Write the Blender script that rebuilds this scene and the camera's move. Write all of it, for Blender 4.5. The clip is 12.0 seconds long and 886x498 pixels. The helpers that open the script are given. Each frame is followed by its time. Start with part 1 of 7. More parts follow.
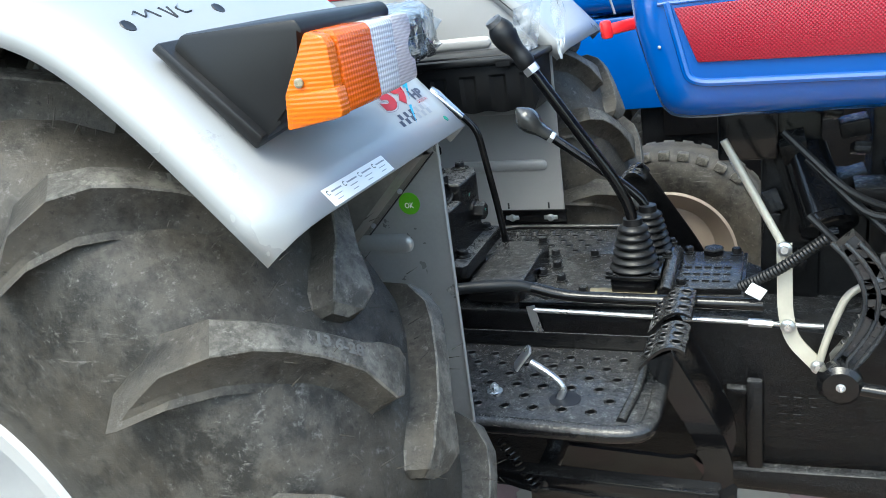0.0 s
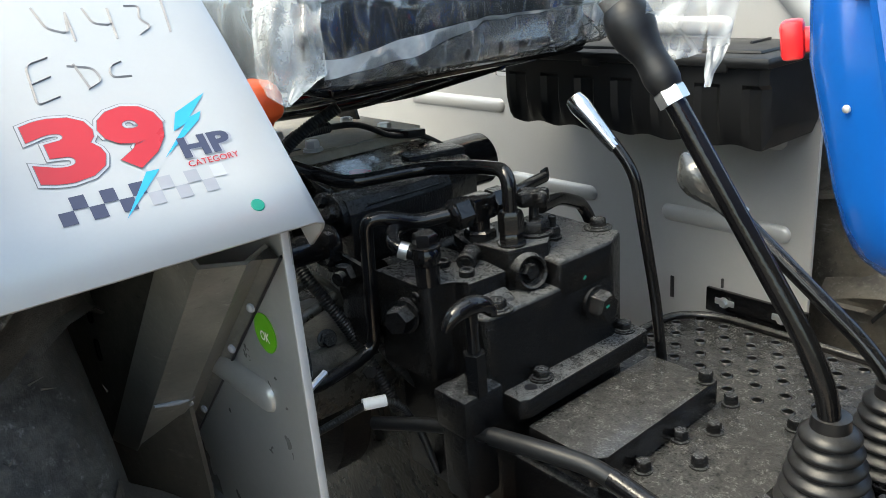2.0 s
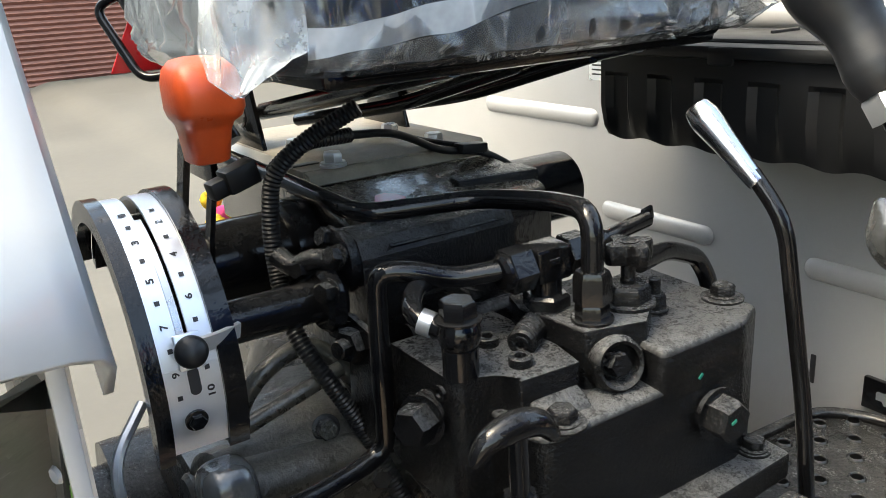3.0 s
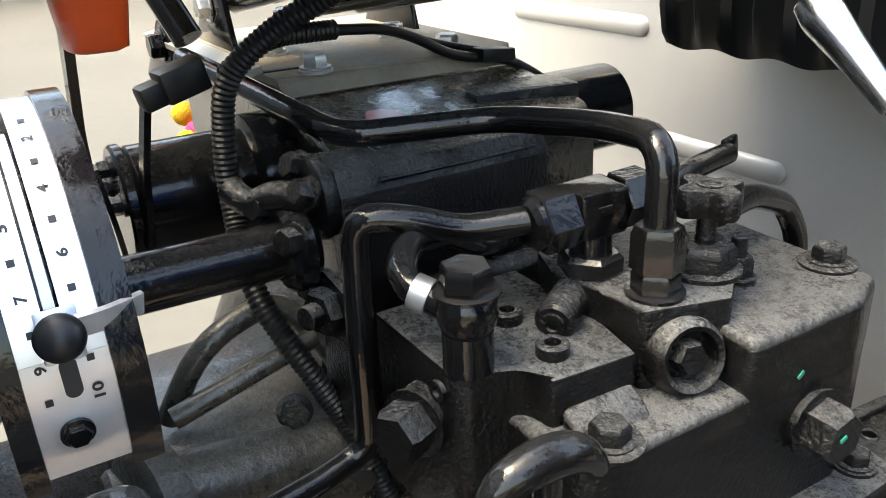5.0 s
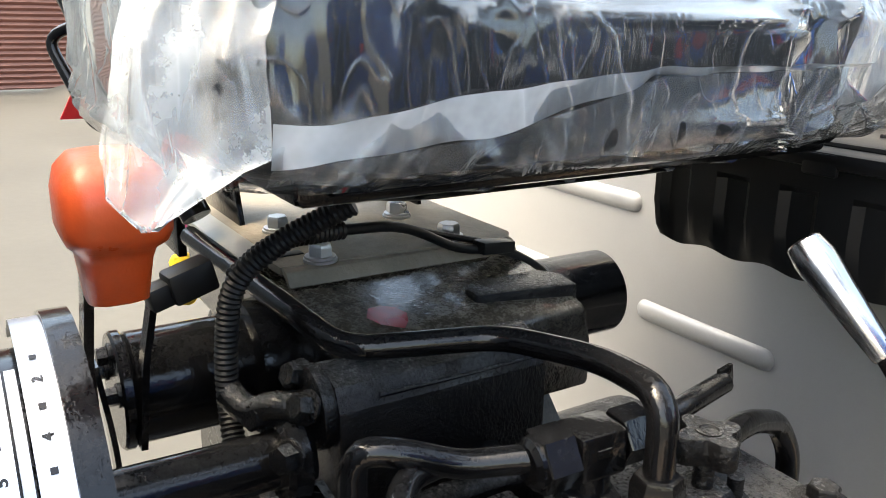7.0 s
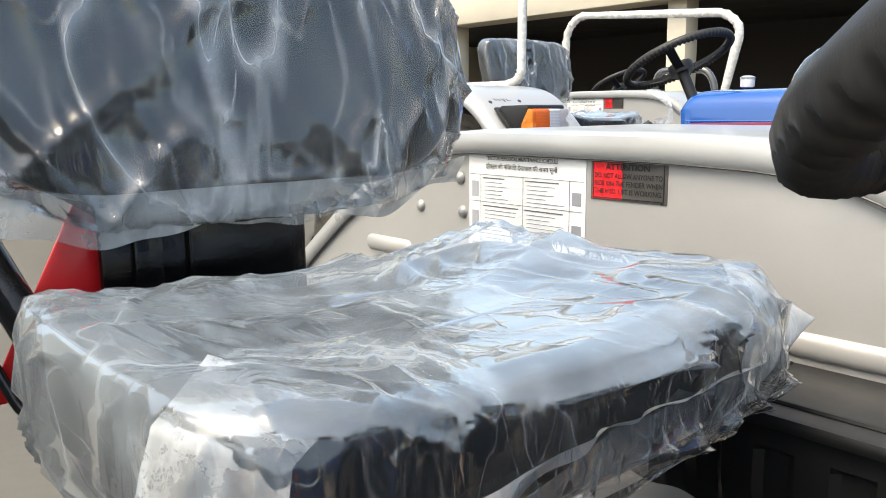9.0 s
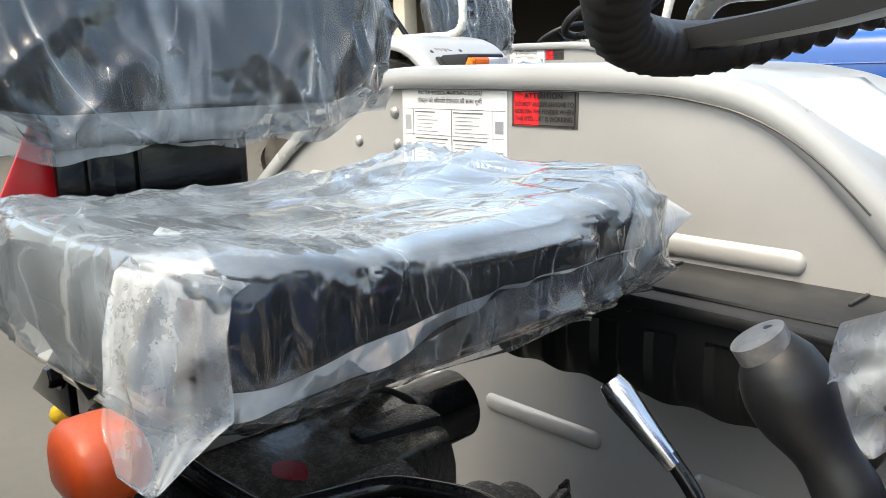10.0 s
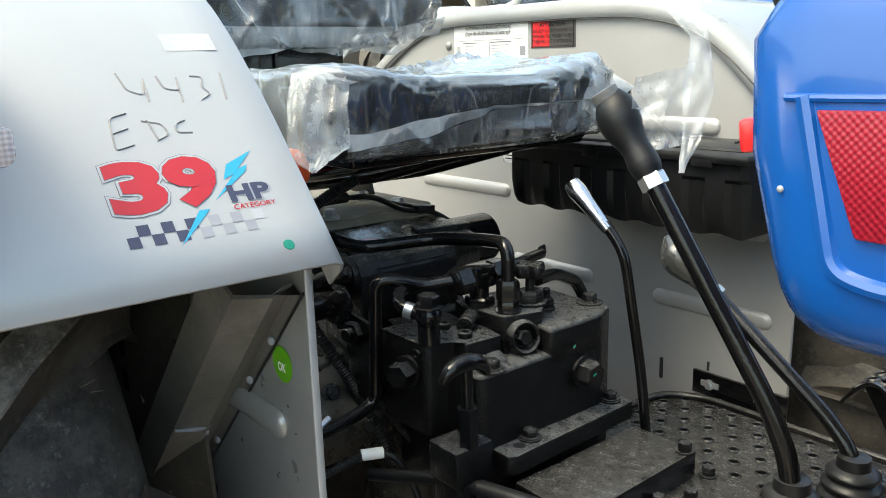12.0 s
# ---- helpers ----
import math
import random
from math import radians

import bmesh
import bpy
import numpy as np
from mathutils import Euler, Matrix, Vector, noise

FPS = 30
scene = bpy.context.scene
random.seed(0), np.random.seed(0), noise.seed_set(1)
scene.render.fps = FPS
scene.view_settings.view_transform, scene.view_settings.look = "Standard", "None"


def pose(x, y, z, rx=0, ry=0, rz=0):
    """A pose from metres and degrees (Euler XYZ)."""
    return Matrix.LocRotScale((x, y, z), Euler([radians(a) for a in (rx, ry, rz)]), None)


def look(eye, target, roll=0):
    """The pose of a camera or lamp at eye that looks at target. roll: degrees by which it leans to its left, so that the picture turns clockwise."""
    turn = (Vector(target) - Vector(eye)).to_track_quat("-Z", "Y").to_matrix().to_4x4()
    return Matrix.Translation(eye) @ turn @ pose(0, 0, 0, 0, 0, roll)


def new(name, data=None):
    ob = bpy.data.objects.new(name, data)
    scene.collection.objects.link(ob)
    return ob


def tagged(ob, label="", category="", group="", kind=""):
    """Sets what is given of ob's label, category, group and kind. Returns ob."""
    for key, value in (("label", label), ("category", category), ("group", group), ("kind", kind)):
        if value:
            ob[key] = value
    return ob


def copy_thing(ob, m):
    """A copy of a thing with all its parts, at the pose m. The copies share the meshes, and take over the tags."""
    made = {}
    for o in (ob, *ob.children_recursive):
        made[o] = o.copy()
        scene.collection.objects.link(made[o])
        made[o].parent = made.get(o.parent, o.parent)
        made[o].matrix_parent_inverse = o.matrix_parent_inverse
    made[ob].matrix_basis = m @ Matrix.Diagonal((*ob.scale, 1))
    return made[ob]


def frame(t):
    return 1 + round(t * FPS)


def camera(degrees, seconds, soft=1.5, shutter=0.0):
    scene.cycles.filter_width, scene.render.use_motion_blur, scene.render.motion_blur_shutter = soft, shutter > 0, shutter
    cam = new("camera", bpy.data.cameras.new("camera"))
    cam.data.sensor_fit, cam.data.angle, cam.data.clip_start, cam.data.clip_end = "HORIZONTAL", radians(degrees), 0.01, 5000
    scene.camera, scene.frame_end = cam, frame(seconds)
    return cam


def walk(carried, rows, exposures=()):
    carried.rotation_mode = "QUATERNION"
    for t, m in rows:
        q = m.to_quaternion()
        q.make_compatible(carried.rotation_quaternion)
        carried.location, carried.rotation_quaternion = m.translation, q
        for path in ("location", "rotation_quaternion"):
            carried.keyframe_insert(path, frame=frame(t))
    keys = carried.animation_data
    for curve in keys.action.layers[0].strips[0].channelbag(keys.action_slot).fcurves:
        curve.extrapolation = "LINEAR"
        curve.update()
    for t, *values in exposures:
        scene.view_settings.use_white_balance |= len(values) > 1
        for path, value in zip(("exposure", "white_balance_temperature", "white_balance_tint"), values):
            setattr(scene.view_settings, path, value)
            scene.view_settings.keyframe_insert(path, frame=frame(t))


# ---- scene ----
cam = camera(57.6, 12.0, soft=0.55)
PATH = [
    (0, (0.95, -1.449, 1.304), (0.193, 0.285, 0.654), -7.9),
    (0.5, (0.975, -1.262, 1.28), (0.033, 0.371, 0.613), -6.9),
    (1, (0.966, -1.06, 1.292), (-0.102, 0.473, 0.579), -5.6),
    (1.5, (1.009, -0.901, 1.27), (-0.253, 0.472, 0.55), -5.8),
    (2, (0.994, -0.684, 1.252), (-0.475, 0.495, 0.581), -4.8),
    (2.5, (0.902, -0.55, 1.219), (-0.687, 0.49, 0.592), -3.9),
    (3, (0.774, -0.459, 1.189), (-0.836, 0.549, 0.563), -3.6),
    (3.5, (0.681, -0.406, 1.165), (-0.907, 0.59, 0.468), -3.5),
    (3.7, (0.662, -0.386, 1.156), (-0.917, 0.597, 0.422), -3.4),
    (5.3, (0.62, -0.355, 1.135), (-0.964, 0.56, 0.328), -2.3),
    (5.5, (0.616, -0.359, 1.133), (-0.971, 0.546, 0.319), -2.1),
    (6, (0.609, -0.366, 1.139), (-1.003, 0.492, 0.324), -1.6),
    (6.5, (0.601, -0.357, 1.159), (-1.026, 0.561, 0.444), -0.3),
    (7, (0.601, -0.355, 1.212), (-1.033, 0.654, 0.656), 1.0),
    (7.5, (0.576, -0.362, 1.301), (-1.063, 0.679, 0.822), 1.4),
    (7.7, (0.563, -0.371, 1.322), (-1.073, 0.69, 0.878), 0.5),
    (9.3, (0.583, -0.405, 1.385), (-0.855, 0.934, 1.015), -0.2),
    (9.5, (0.61, -0.409, 1.367), (-0.795, 0.956, 0.962), -0.2),
    (10, (0.67, -0.45, 1.349), (-0.737, 0.901, 0.908), -1.0),
    (10.5, (0.739, -0.516, 1.299), (-0.783, 0.695, 0.833), -2.0),
    (11, (0.846, -0.591, 1.284), (-0.784, 0.465, 0.808), -2.0),
    (11.5, (0.97, -0.656, 1.274), (-0.661, 0.408, 0.821), -1.2),
    (12, (1.068, -0.741, 1.249), (-0.452, 0.475, 0.789), -1.6),
]
walk(cam, [(t, look(eye, target, roll)) for t, eye, target, roll in PATH], [(0, 1.95, 6000, -4), (0.5, 2.1, 6100, -4), (1, 2.3, 6500, -2), (1.5, 2.4, 6800, -1), (2, 2.2, 7000, -2), (2.5, 2.35, 7200, 1), (3.5, 2.9, 7600, 1), (5.5, 3.1, 7700, 3), (6.5, 3.0, 7900, 4), (7, 2.8, 7700, 4), (7.5, 2.2, 7500, 4), (9.5, 1.8, 7500, 4), (10, 1.88, 7400, 3), (10.5, 1.83, 7500, 2), (11.5, 2.0, 7200, -3), (12, 2.0, 7300, -3)])

# ---- world and light ----
world = bpy.data.worlds.new("world")
scene.world = world
world.use_nodes = True
wn = world.node_tree
sky = wn.nodes.new("ShaderNodeTexSky")
sky.sky_type = "NISHITA"
sky.sun_disc = False
SUN_EL, SUN_AZ = 60.0, 188.0          # degrees; azimuth is the compass way the sun stands in, from +Y clockwise
sky.sun_elevation, sky.sun_rotation = radians(SUN_EL), radians(SUN_AZ)
sky.air_density, sky.dust_density, sky.ozone_density = 1.0, 4.0, 1.0
wn.links.new(sky.outputs[0], wn.nodes["Background"].inputs[0])
wn.nodes["Background"].inputs[1].default_value = 0.15
sun = new("sun", bpy.data.lights.new("sun", "SUN"))
sun.data.energy, sun.data.angle, sun.data.color = 0.45, radians(25), (1.0, 0.95, 0.89)
_az, _el = radians(SUN_AZ), radians(SUN_EL)
sun.matrix_world = look((0, 0, 6), (-math.sin(_az) * math.cos(_el), -math.cos(_az) * math.cos(_el), 6 - math.sin(_el)))


# ---- materials ----
def nodes_of(name):
    m = bpy.data.materials.new(name)
    m.use_nodes = True
    return m, m.node_tree.nodes, m.node_tree.links, m.node_tree.nodes["Principled BSDF"]


def noise_node(nd, lk, co, scale, detail=5.0, rough=0.6):
    n = nd.new("ShaderNodeTexNoise")
    n.inputs["Scale"].default_value, n.inputs["Detail"].default_value, n.inputs["Roughness"].default_value = scale, detail, rough
    lk.new(co, n.inputs["Vector"])
    return n.outputs["Fac"]


def ramp(nd, lk, fac, lo, hi, a=0.0, b=1.0):
    r = nd.new("ShaderNodeMapRange")
    r.inputs[1].default_value, r.inputs[2].default_value, r.inputs[3].default_value, r.inputs[4].default_value = lo, hi, a, b
    lk.new(fac, r.inputs[0])
    return r.outputs[0]


def mixc(nd, lk, fac, a, b, mode="MIX"):
    m = nd.new("ShaderNodeMix")
    m.data_type, m.blend_type = "RGBA", mode
    for sock, v in ((m.inputs[0], fac), (m.inputs[6], a), (m.inputs[7], b)):
        if isinstance(v, (int, float)):
            sock.default_value = v
        elif isinstance(v, tuple):
            sock.default_value = (*v, 1) if len(v) == 3 else v
        else:
            lk.new(v, sock)
    return m.outputs[2]


def math2(nd, lk, op, a, b):
    m = nd.new("ShaderNodeMath")
    m.operation = op
    for sock, v in zip(m.inputs, (a, b)):
        if isinstance(v, (int, float)):
            sock.default_value = v
        else:
            lk.new(v, sock)
    return m.outputs[0]


def surface(name, base, rough=0.5, metal=0.0, var=0.2, vscale=9.0, fine=120.0, bump=0.1, bdist=0.002, dust=0.0, dustcol=(0.30, 0.26, 0.20), coat=0.0, spec=0.5, chips=None, tone=None, grit=0.0):
    """Painted, cast or moulded surface: two scales of variation, fine relief, dust that lies on upward faces, optional chips."""
    m, nd, lk, bs = nodes_of(name)
    co = nd.new("ShaderNodeTexCoord").outputs["Object"]
    big, small = noise_node(nd, lk, co, vscale), noise_node(nd, lk, co, fine, 3.0)
    dark = tuple(c * (1 - var) for c in base)
    lite = tuple(min(1.0, c * (1 + var)) for c in (tone or base))
    col = mixc(nd, lk, ramp(nd, lk, big, 0.3, 0.7), dark, lite)
    col = mixc(nd, lk, ramp(nd, lk, small, 0.35, 0.7, 0.0, var * 0.8), col, tuple(c * 0.6 for c in base))
    rgh = ramp(nd, lk, big, 0.3, 0.7, max(0.02, rough * 0.8), min(1.0, rough * 1.2))
    if dust:
        geo = nd.new("ShaderNodeNewGeometry")
        sep = nd.new("ShaderNodeSeparateXYZ")
        lk.new(geo.outputs["Normal"], sep.inputs[0])
        up = ramp(nd, lk, sep.outputs[2], 0.25, 0.90)
        grain = ramp(nd, lk, noise_node(nd, lk, co, 330.0, 4.0, 0.8), 0.36, 0.62)
        patch_ = ramp(nd, lk, noise_node(nd, lk, co, 55.0, 8.0, 0.75), 0.34, 0.64, 0.35, 1.0)
        lying = math2(nd, lk, "MULTIPLY", math2(nd, lk, "MULTIPLY", up, patch_), math2(nd, lk, "ADD", math2(nd, lk, "MULTIPLY", grain, 0.6), 0.4))
        specks = ramp(nd, lk, noise_node(nd, lk, co, 420.0, 3.0, 0.8), 0.63, 0.70, 0.0, 0.22)
        amt = math2(nd, lk, "MULTIPLY", math2(nd, lk, "ADD", lying, math2(nd, lk, "MULTIPLY", specks, patch_)), dust)
        col = mixc(nd, lk, amt, col, dustcol)
        rgh = math2(nd, lk, "ADD", rgh, math2(nd, lk, "MULTIPLY", amt, 0.5))
    if grit:
        pale = ramp(nd, lk, noise_node(nd, lk, co, 95.0, 8.0, 0.8), 0.60, 0.70, 0.0, grit)
        col = mixc(nd, lk, pale, col, tuple(min(1.0, c * 3.0) for c in base))
        ms = nd.new("ShaderNodeMapping")
        ms.inputs["Scale"].default_value, ms.inputs["Rotation"].default_value = (9.0, 26.0, 60.0), (0.4, 0.7, 0.2)
        lk.new(co, ms.inputs[0])
        scuff = ramp(nd, lk, noise_node(nd, lk, ms.outputs[0], 1.6, 8.0, 0.75), 0.60, 0.68, 0.0, grit * 0.8)
        col = mixc(nd, lk, scuff, col, tuple(min(1.0, c * 2.6) for c in base))
        deep = ramp(nd, lk, noise_node(nd, lk, co, 48.0, 9.0, 0.8), 0.58, 0.66, 0.0, grit * 1.4)
        col = mixc(nd, lk, deep, col, tuple(c * 0.3 for c in base))
    if chips:
        c = ramp(nd, lk, noise_node(nd, lk, co, 75.0, 9.0, 0.8), 0.66, 0.70, 0.0, 0.7)
        col = mixc(nd, lk, c, col, chips)
    lk.new(col, bs.inputs["Base Color"])
    lk.new(rgh, bs.inputs["Roughness"])
    bs.inputs["Metallic"].default_value = metal
    bs.inputs["Coat Weight"].default_value, bs.inputs["Coat Roughness"].default_value = coat, 0.06
    bs.inputs["Specular IOR Level"].default_value = spec
    if bump:
        b = nd.new("ShaderNodeBump")
        b.inputs["Strength"].default_value, b.inputs["Distance"].default_value = bump, bdist
        lk.new(math2(nd, lk, "ADD", small, math2(nd, lk, "MULTIPLY", big, 1.5)), b.inputs["Height"])
        lk.new(b.outputs[0], bs.inputs["Normal"])
    return m


def film(name, cover=0.2, tint=(0.84, 0.89, 0.93), wrinkle=0.3, scale=6.0, gloss=0.05, spots=False, stretch=(1.0, 1.5, 0.55), streak=0.11):
    """Thin clear polythene: see-through, mirror-like at a slant, a little milky along its creases, where streaks of
    highlight are painted in too.
    """
    m, nd, lk, bs = nodes_of(name)
    co = nd.new("ShaderNodeTexCoord").outputs["Object"]
    mp = nd.new("ShaderNodeMapping")
    mp.inputs["Scale"].default_value = stretch
    mp.inputs["Rotation"].default_value = (0.1, 0.15, 0.35)
    lk.new(co, mp.inputs[0])

    def ridge_of(sc, width, power):
        w = noise_node(nd, lk, mp.outputs[0], sc, 2.0, 0.45)
        w.node.inputs["Distortion"].default_value = 1.0
        r = ramp(nd, lk, math2(nd, lk, "ABSOLUTE", math2(nd, lk, "SUBTRACT", w, 0.5), 0.0), 0.0, width, 1.0, 0.0)
        return w, math2(nd, lk, "POWER", r, power)

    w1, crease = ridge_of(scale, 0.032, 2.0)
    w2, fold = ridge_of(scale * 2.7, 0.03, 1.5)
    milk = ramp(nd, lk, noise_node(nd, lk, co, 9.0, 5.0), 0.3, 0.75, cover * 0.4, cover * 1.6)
    # streak draws pale lines along the folds in place of their highlights
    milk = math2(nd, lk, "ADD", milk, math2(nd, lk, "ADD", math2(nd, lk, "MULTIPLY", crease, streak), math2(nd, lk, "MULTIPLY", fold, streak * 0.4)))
    if spots:
        milk = math2(nd, lk, "SUBTRACT", milk, ramp(nd, lk, noise_node(nd, lk, co, 150.0, 3.0), 0.62, 0.68, 0.0, 0.12))
        milk = math2(nd, lk, "SUBTRACT", milk, ramp(nd, lk, noise_node(nd, lk, co, 34.0, 6.0, 0.7), 0.50, 0.64, 0.0, 0.12))
    bs.inputs["Base Color"].default_value = (*tint, 1)
    bs.inputs["Roughness"].default_value = 0.3
    b = nd.new("ShaderNodeBump")
    b.inputs["Strength"].default_value, b.inputs["Distance"].default_value = wrinkle, 0.010
    hgt = math2(nd, lk, "ADD", math2(nd, lk, "MULTIPLY", w1, 0.6), math2(nd, lk, "MULTIPLY", w2, 0.35))
    hgt = math2(nd, lk, "ADD", hgt, math2(nd, lk, "ADD", math2(nd, lk, "MULTIPLY", crease, 0.30), math2(nd, lk, "MULTIPLY", fold, 0.14)))
    lk.new(hgt, b.inputs["Height"])
    lk.new(b.outputs[0], bs.inputs["Normal"])
    clear, mx, gl, mg = (nd.new("ShaderNode" + k) for k in ("BsdfTransparent", "MixShader", "BsdfGlossy", "MixShader"))
    clear.inputs[0].default_value = (0.95, 0.965, 0.98, 1)
    gl.inputs["Roughness"].default_value = 0.045
    lk.new(b.outputs[0], gl.inputs["Normal"])
    fr = nd.new("ShaderNodeFresnel")
    fr.inputs[0].default_value = 1.45
    lk.new(b.outputs[0], fr.inputs["Normal"])
    lk.new(ramp(nd, lk, fr.outputs[0], 0.045, 0.38, gloss, 0.9), mg.inputs[0])
    lk.new(clear.outputs[0], mg.inputs[1])
    lk.new(gl.outputs[0], mg.inputs[2])
    lk.new(milk, mx.inputs[0])
    lk.new(mg.outputs[0], mx.inputs[1])
    lk.new(bs.outputs[0], mx.inputs[2])
    lk.new(mx.outputs[0], nd["Material Output"].inputs[0])
    return m


def lens(name, base, cells=260.0, trans=0.35, rough=0.12, crossed=False, soft=1.0):
    """Moulded lamp lens with a grid of small prisms."""
    m, nd, lk, bs = nodes_of(name)
    co = nd.new("ShaderNodeTexCoord").outputs["Object"]
    sep = nd.new("ShaderNodeSeparateXYZ")
    lk.new(co, sep.inputs[0])
    a, c = sep.outputs[1], sep.outputs[2]
    if crossed:
        a, c = math2(nd, lk, "ADD", sep.outputs[0], sep.outputs[2]), math2(nd, lk, "SUBTRACT", sep.outputs[0], sep.outputs[2])
    sy = math2(nd, lk, "SINE", math2(nd, lk, "MULTIPLY", a, cells * 6.283), 0)
    sz = math2(nd, lk, "SINE", math2(nd, lk, "MULTIPLY", c, cells * 6.283), 0)
    h = math2(nd, lk, "ADD", sy, sz)
    bs.inputs["Base Color"].default_value = (*base, 1)
    lk.new(mixc(nd, lk, ramp(nd, lk, h, -2, 2), tuple(c * (1 - 0.45 * soft) for c in base), tuple(min(1, c * (1 + 0.3 * soft)) for c in base)), bs.inputs["Base Color"])
    bs.inputs["Roughness"].default_value = rough
    bs.inputs["Transmission Weight"].default_value = trans
    bs.inputs["Coat Weight"].default_value = 0.08
    b = nd.new("ShaderNodeBump")
    b.inputs["Strength"].default_value, b.inputs["Distance"].default_value = 0.22, 0.0008
    lk.new(h, b.inputs["Height"])
    lk.new(b.outputs[0], bs.inputs["Normal"])
    return m


def tyre_rubber(name, base, worn, brown=0.7, scuffs=0.5, rough=0.55):
    """Used tyre rubber: dried mud film in patches, pale scrapes, grey bloom and fine pits."""
    m, nd, lk, bs = nodes_of(name)
    co = nd.new("ShaderNodeTexCoord").outputs["Object"]
    big, mid, small = noise_node(nd, lk, co, 6.0, 8.0, 0.7), noise_node(nd, lk, co, 31.0, 9.0, 0.75), noise_node(nd, lk, co, 210.0, 5.0, 0.75)
    col = mixc(nd, lk, ramp(nd, lk, mid, 0.42, 0.58), tuple(c * 0.35 for c in base), tuple(c * 1.15 for c in base))
    col = mixc(nd, lk, ramp(nd, lk, big, 0.42, 0.62, 0.0, brown), col, (0.078, 0.066, 0.049))
    mp = nd.new("ShaderNodeMapping")
    mp.inputs["Scale"].default_value, mp.inputs["Rotation"].default_value = (10.0, 44.0, 60.0), (0.3, 0.9, 0.5)
    lk.new(co, mp.inputs[0])
    scrape = ramp(nd, lk, noise_node(nd, lk, mp.outputs[0], 1.3, 9.0, 0.75), 0.57, 0.66, 0.0, scuffs)
    where = ramp(nd, lk, noise_node(nd, lk, co, 9.0, 3.0), 0.48, 0.60)
    col = mixc(nd, lk, math2(nd, lk, "MULTIPLY", scrape, where), col, worn)
    col = mixc(nd, lk, ramp(nd, lk, noise_node(nd, lk, co, 85.0, 8.0, 0.85), 0.56, 0.66, 0.0, 0.75), col, worn)
    col = mixc(nd, lk, ramp(nd, lk, noise_node(nd, lk, co, 70.0, 8.0, 0.8), 0.57, 0.66, 0.0, 0.75), col, tuple(c * 0.28 for c in base))
    lk.new(col, bs.inputs["Base Color"])
    lk.new(ramp(nd, lk, mid, 0.3, 0.7, rough * 0.75, rough * 1.3), bs.inputs["Roughness"])
    bs.inputs["Specular IOR Level"].default_value = 0.35
    b = nd.new("ShaderNodeBump")
    b.inputs["Strength"].default_value, b.inputs["Distance"].default_value = 0.55, 0.0022
    lk.new(math2(nd, lk, "ADD", math2(nd, lk, "MULTIPLY", small, 0.7), math2(nd, lk, "MULTIPLY", mid, 1.2)), b.inputs["Height"])
    lk.new(b.outputs[0], bs.inputs["Normal"])
    return m


M = {}
M["silver"] = surface("silver_paint", (0.38, 0.38, 0.375), 0.36, 0.25, 0.06, 4, 400, 0.03, 0.0004, dust=0.15, dustcol=(0.38, 0.36, 0.32), coat=0.2)
M["white"] = surface("white_fender_paint", (0.335, 0.345, 0.349), 0.30, 0.1, 0.05, 4, 400, 0.03, 0.0004, dust=0.12, dustcol=(0.36, 0.345, 0.31), coat=0.35)
M["grey_in"] = surface("grey_panel_paint", (0.33, 0.335, 0.33), 0.30, 0.4, 0.14, 7, 200, 0.06, 0.001, dust=0.10, coat=0.15, chips=(0.20, 0.19, 0.17))
M["grey_dusty"] = surface("dusty_grey_steel", (0.17, 0.165, 0.15), 0.45, 0.3, 0.3, 22, 180, 0.2, 0.001, dust=0.25, grit=0.3)
M["black"] = surface("black_enamel", (0.004, 0.004, 0.0045), 0.05, 0.0, 0.25, 34, 200, 0.25, 0.0014, dust=0.16, dustcol=(0.13, 0.132, 0.135), spec=0.3, coat=0.15)
M["cast"] = surface("black_cast_iron", (0.0035, 0.0035, 0.004), 0.10, 0.0, 0.3, 40, 300, 1.0, 0.0022, dust=0.5, dustcol=(0.150, 0.154, 0.158), spec=0.22, coat=0.10, chips=(0.05, 0.05, 0.047))
M["castdusty"] = surface("dusty_black_cast_iron", (0.0035, 0.0035, 0.0038), 0.10, 0.0, 0.3, 38, 300, 1.0, 0.0022, dust=0.8, dustcol=(0.150, 0.154, 0.158), spec=0.2, coat=0.08, chips=(0.05, 0.05, 0.047))
M["plate"] = surface("black_painted_plate", (0.005, 0.005, 0.0055), 0.09, 0.0, 0.25, 46, 120, 0.6, 0.0022, dust=0.5, dustcol=(0.17, 0.168, 0.162), spec=0.35, coat=0.2, chips=(0.13, 0.13, 0.125))
M["castgrey"] = surface("dust_greyed_casting", (0.035, 0.033, 0.028), 0.28, 0.1, 0.5, 30, 150, 0.6, 0.0025, dust=0.5, dustcol=(0.27, 0.258, 0.225), spec=0.5, coat=0.2, grit=0.4)
M["browndust"] = surface("brown_dust_on_steel", (0.009, 0.0085, 0.008), 0.12, 0.0, 0.3, 24, 120, 0.5, 0.0020, dust=0.55, dustcol=(0.34, 0.295, 0.225), spec=0.5, coat=0.3)
M["platedust"] = surface("dusty_worn_steel", (0.26, 0.23, 0.18), 0.5, 0.1, 0.45, 14, 120, 0.5, 0.0020, dust=0.8, dustcol=(0.42, 0.37, 0.29), spec=0.4)
M["blackplastic"] = surface("black_plastic", (0.008, 0.0085, 0.0095), 0.40, 0.0, 0.15, 12, 420, 0.12, 0.0006, dust=0.12, dustcol=(0.14, 0.138, 0.13), spec=0.35)
# this dark base includes the shade between the lugs
M["rubber"] = tyre_rubber("dusty_tyre_rubber", (0.050, 0.0465, 0.040), (0.155, 0.150, 0.138), 0.6, 0.9)
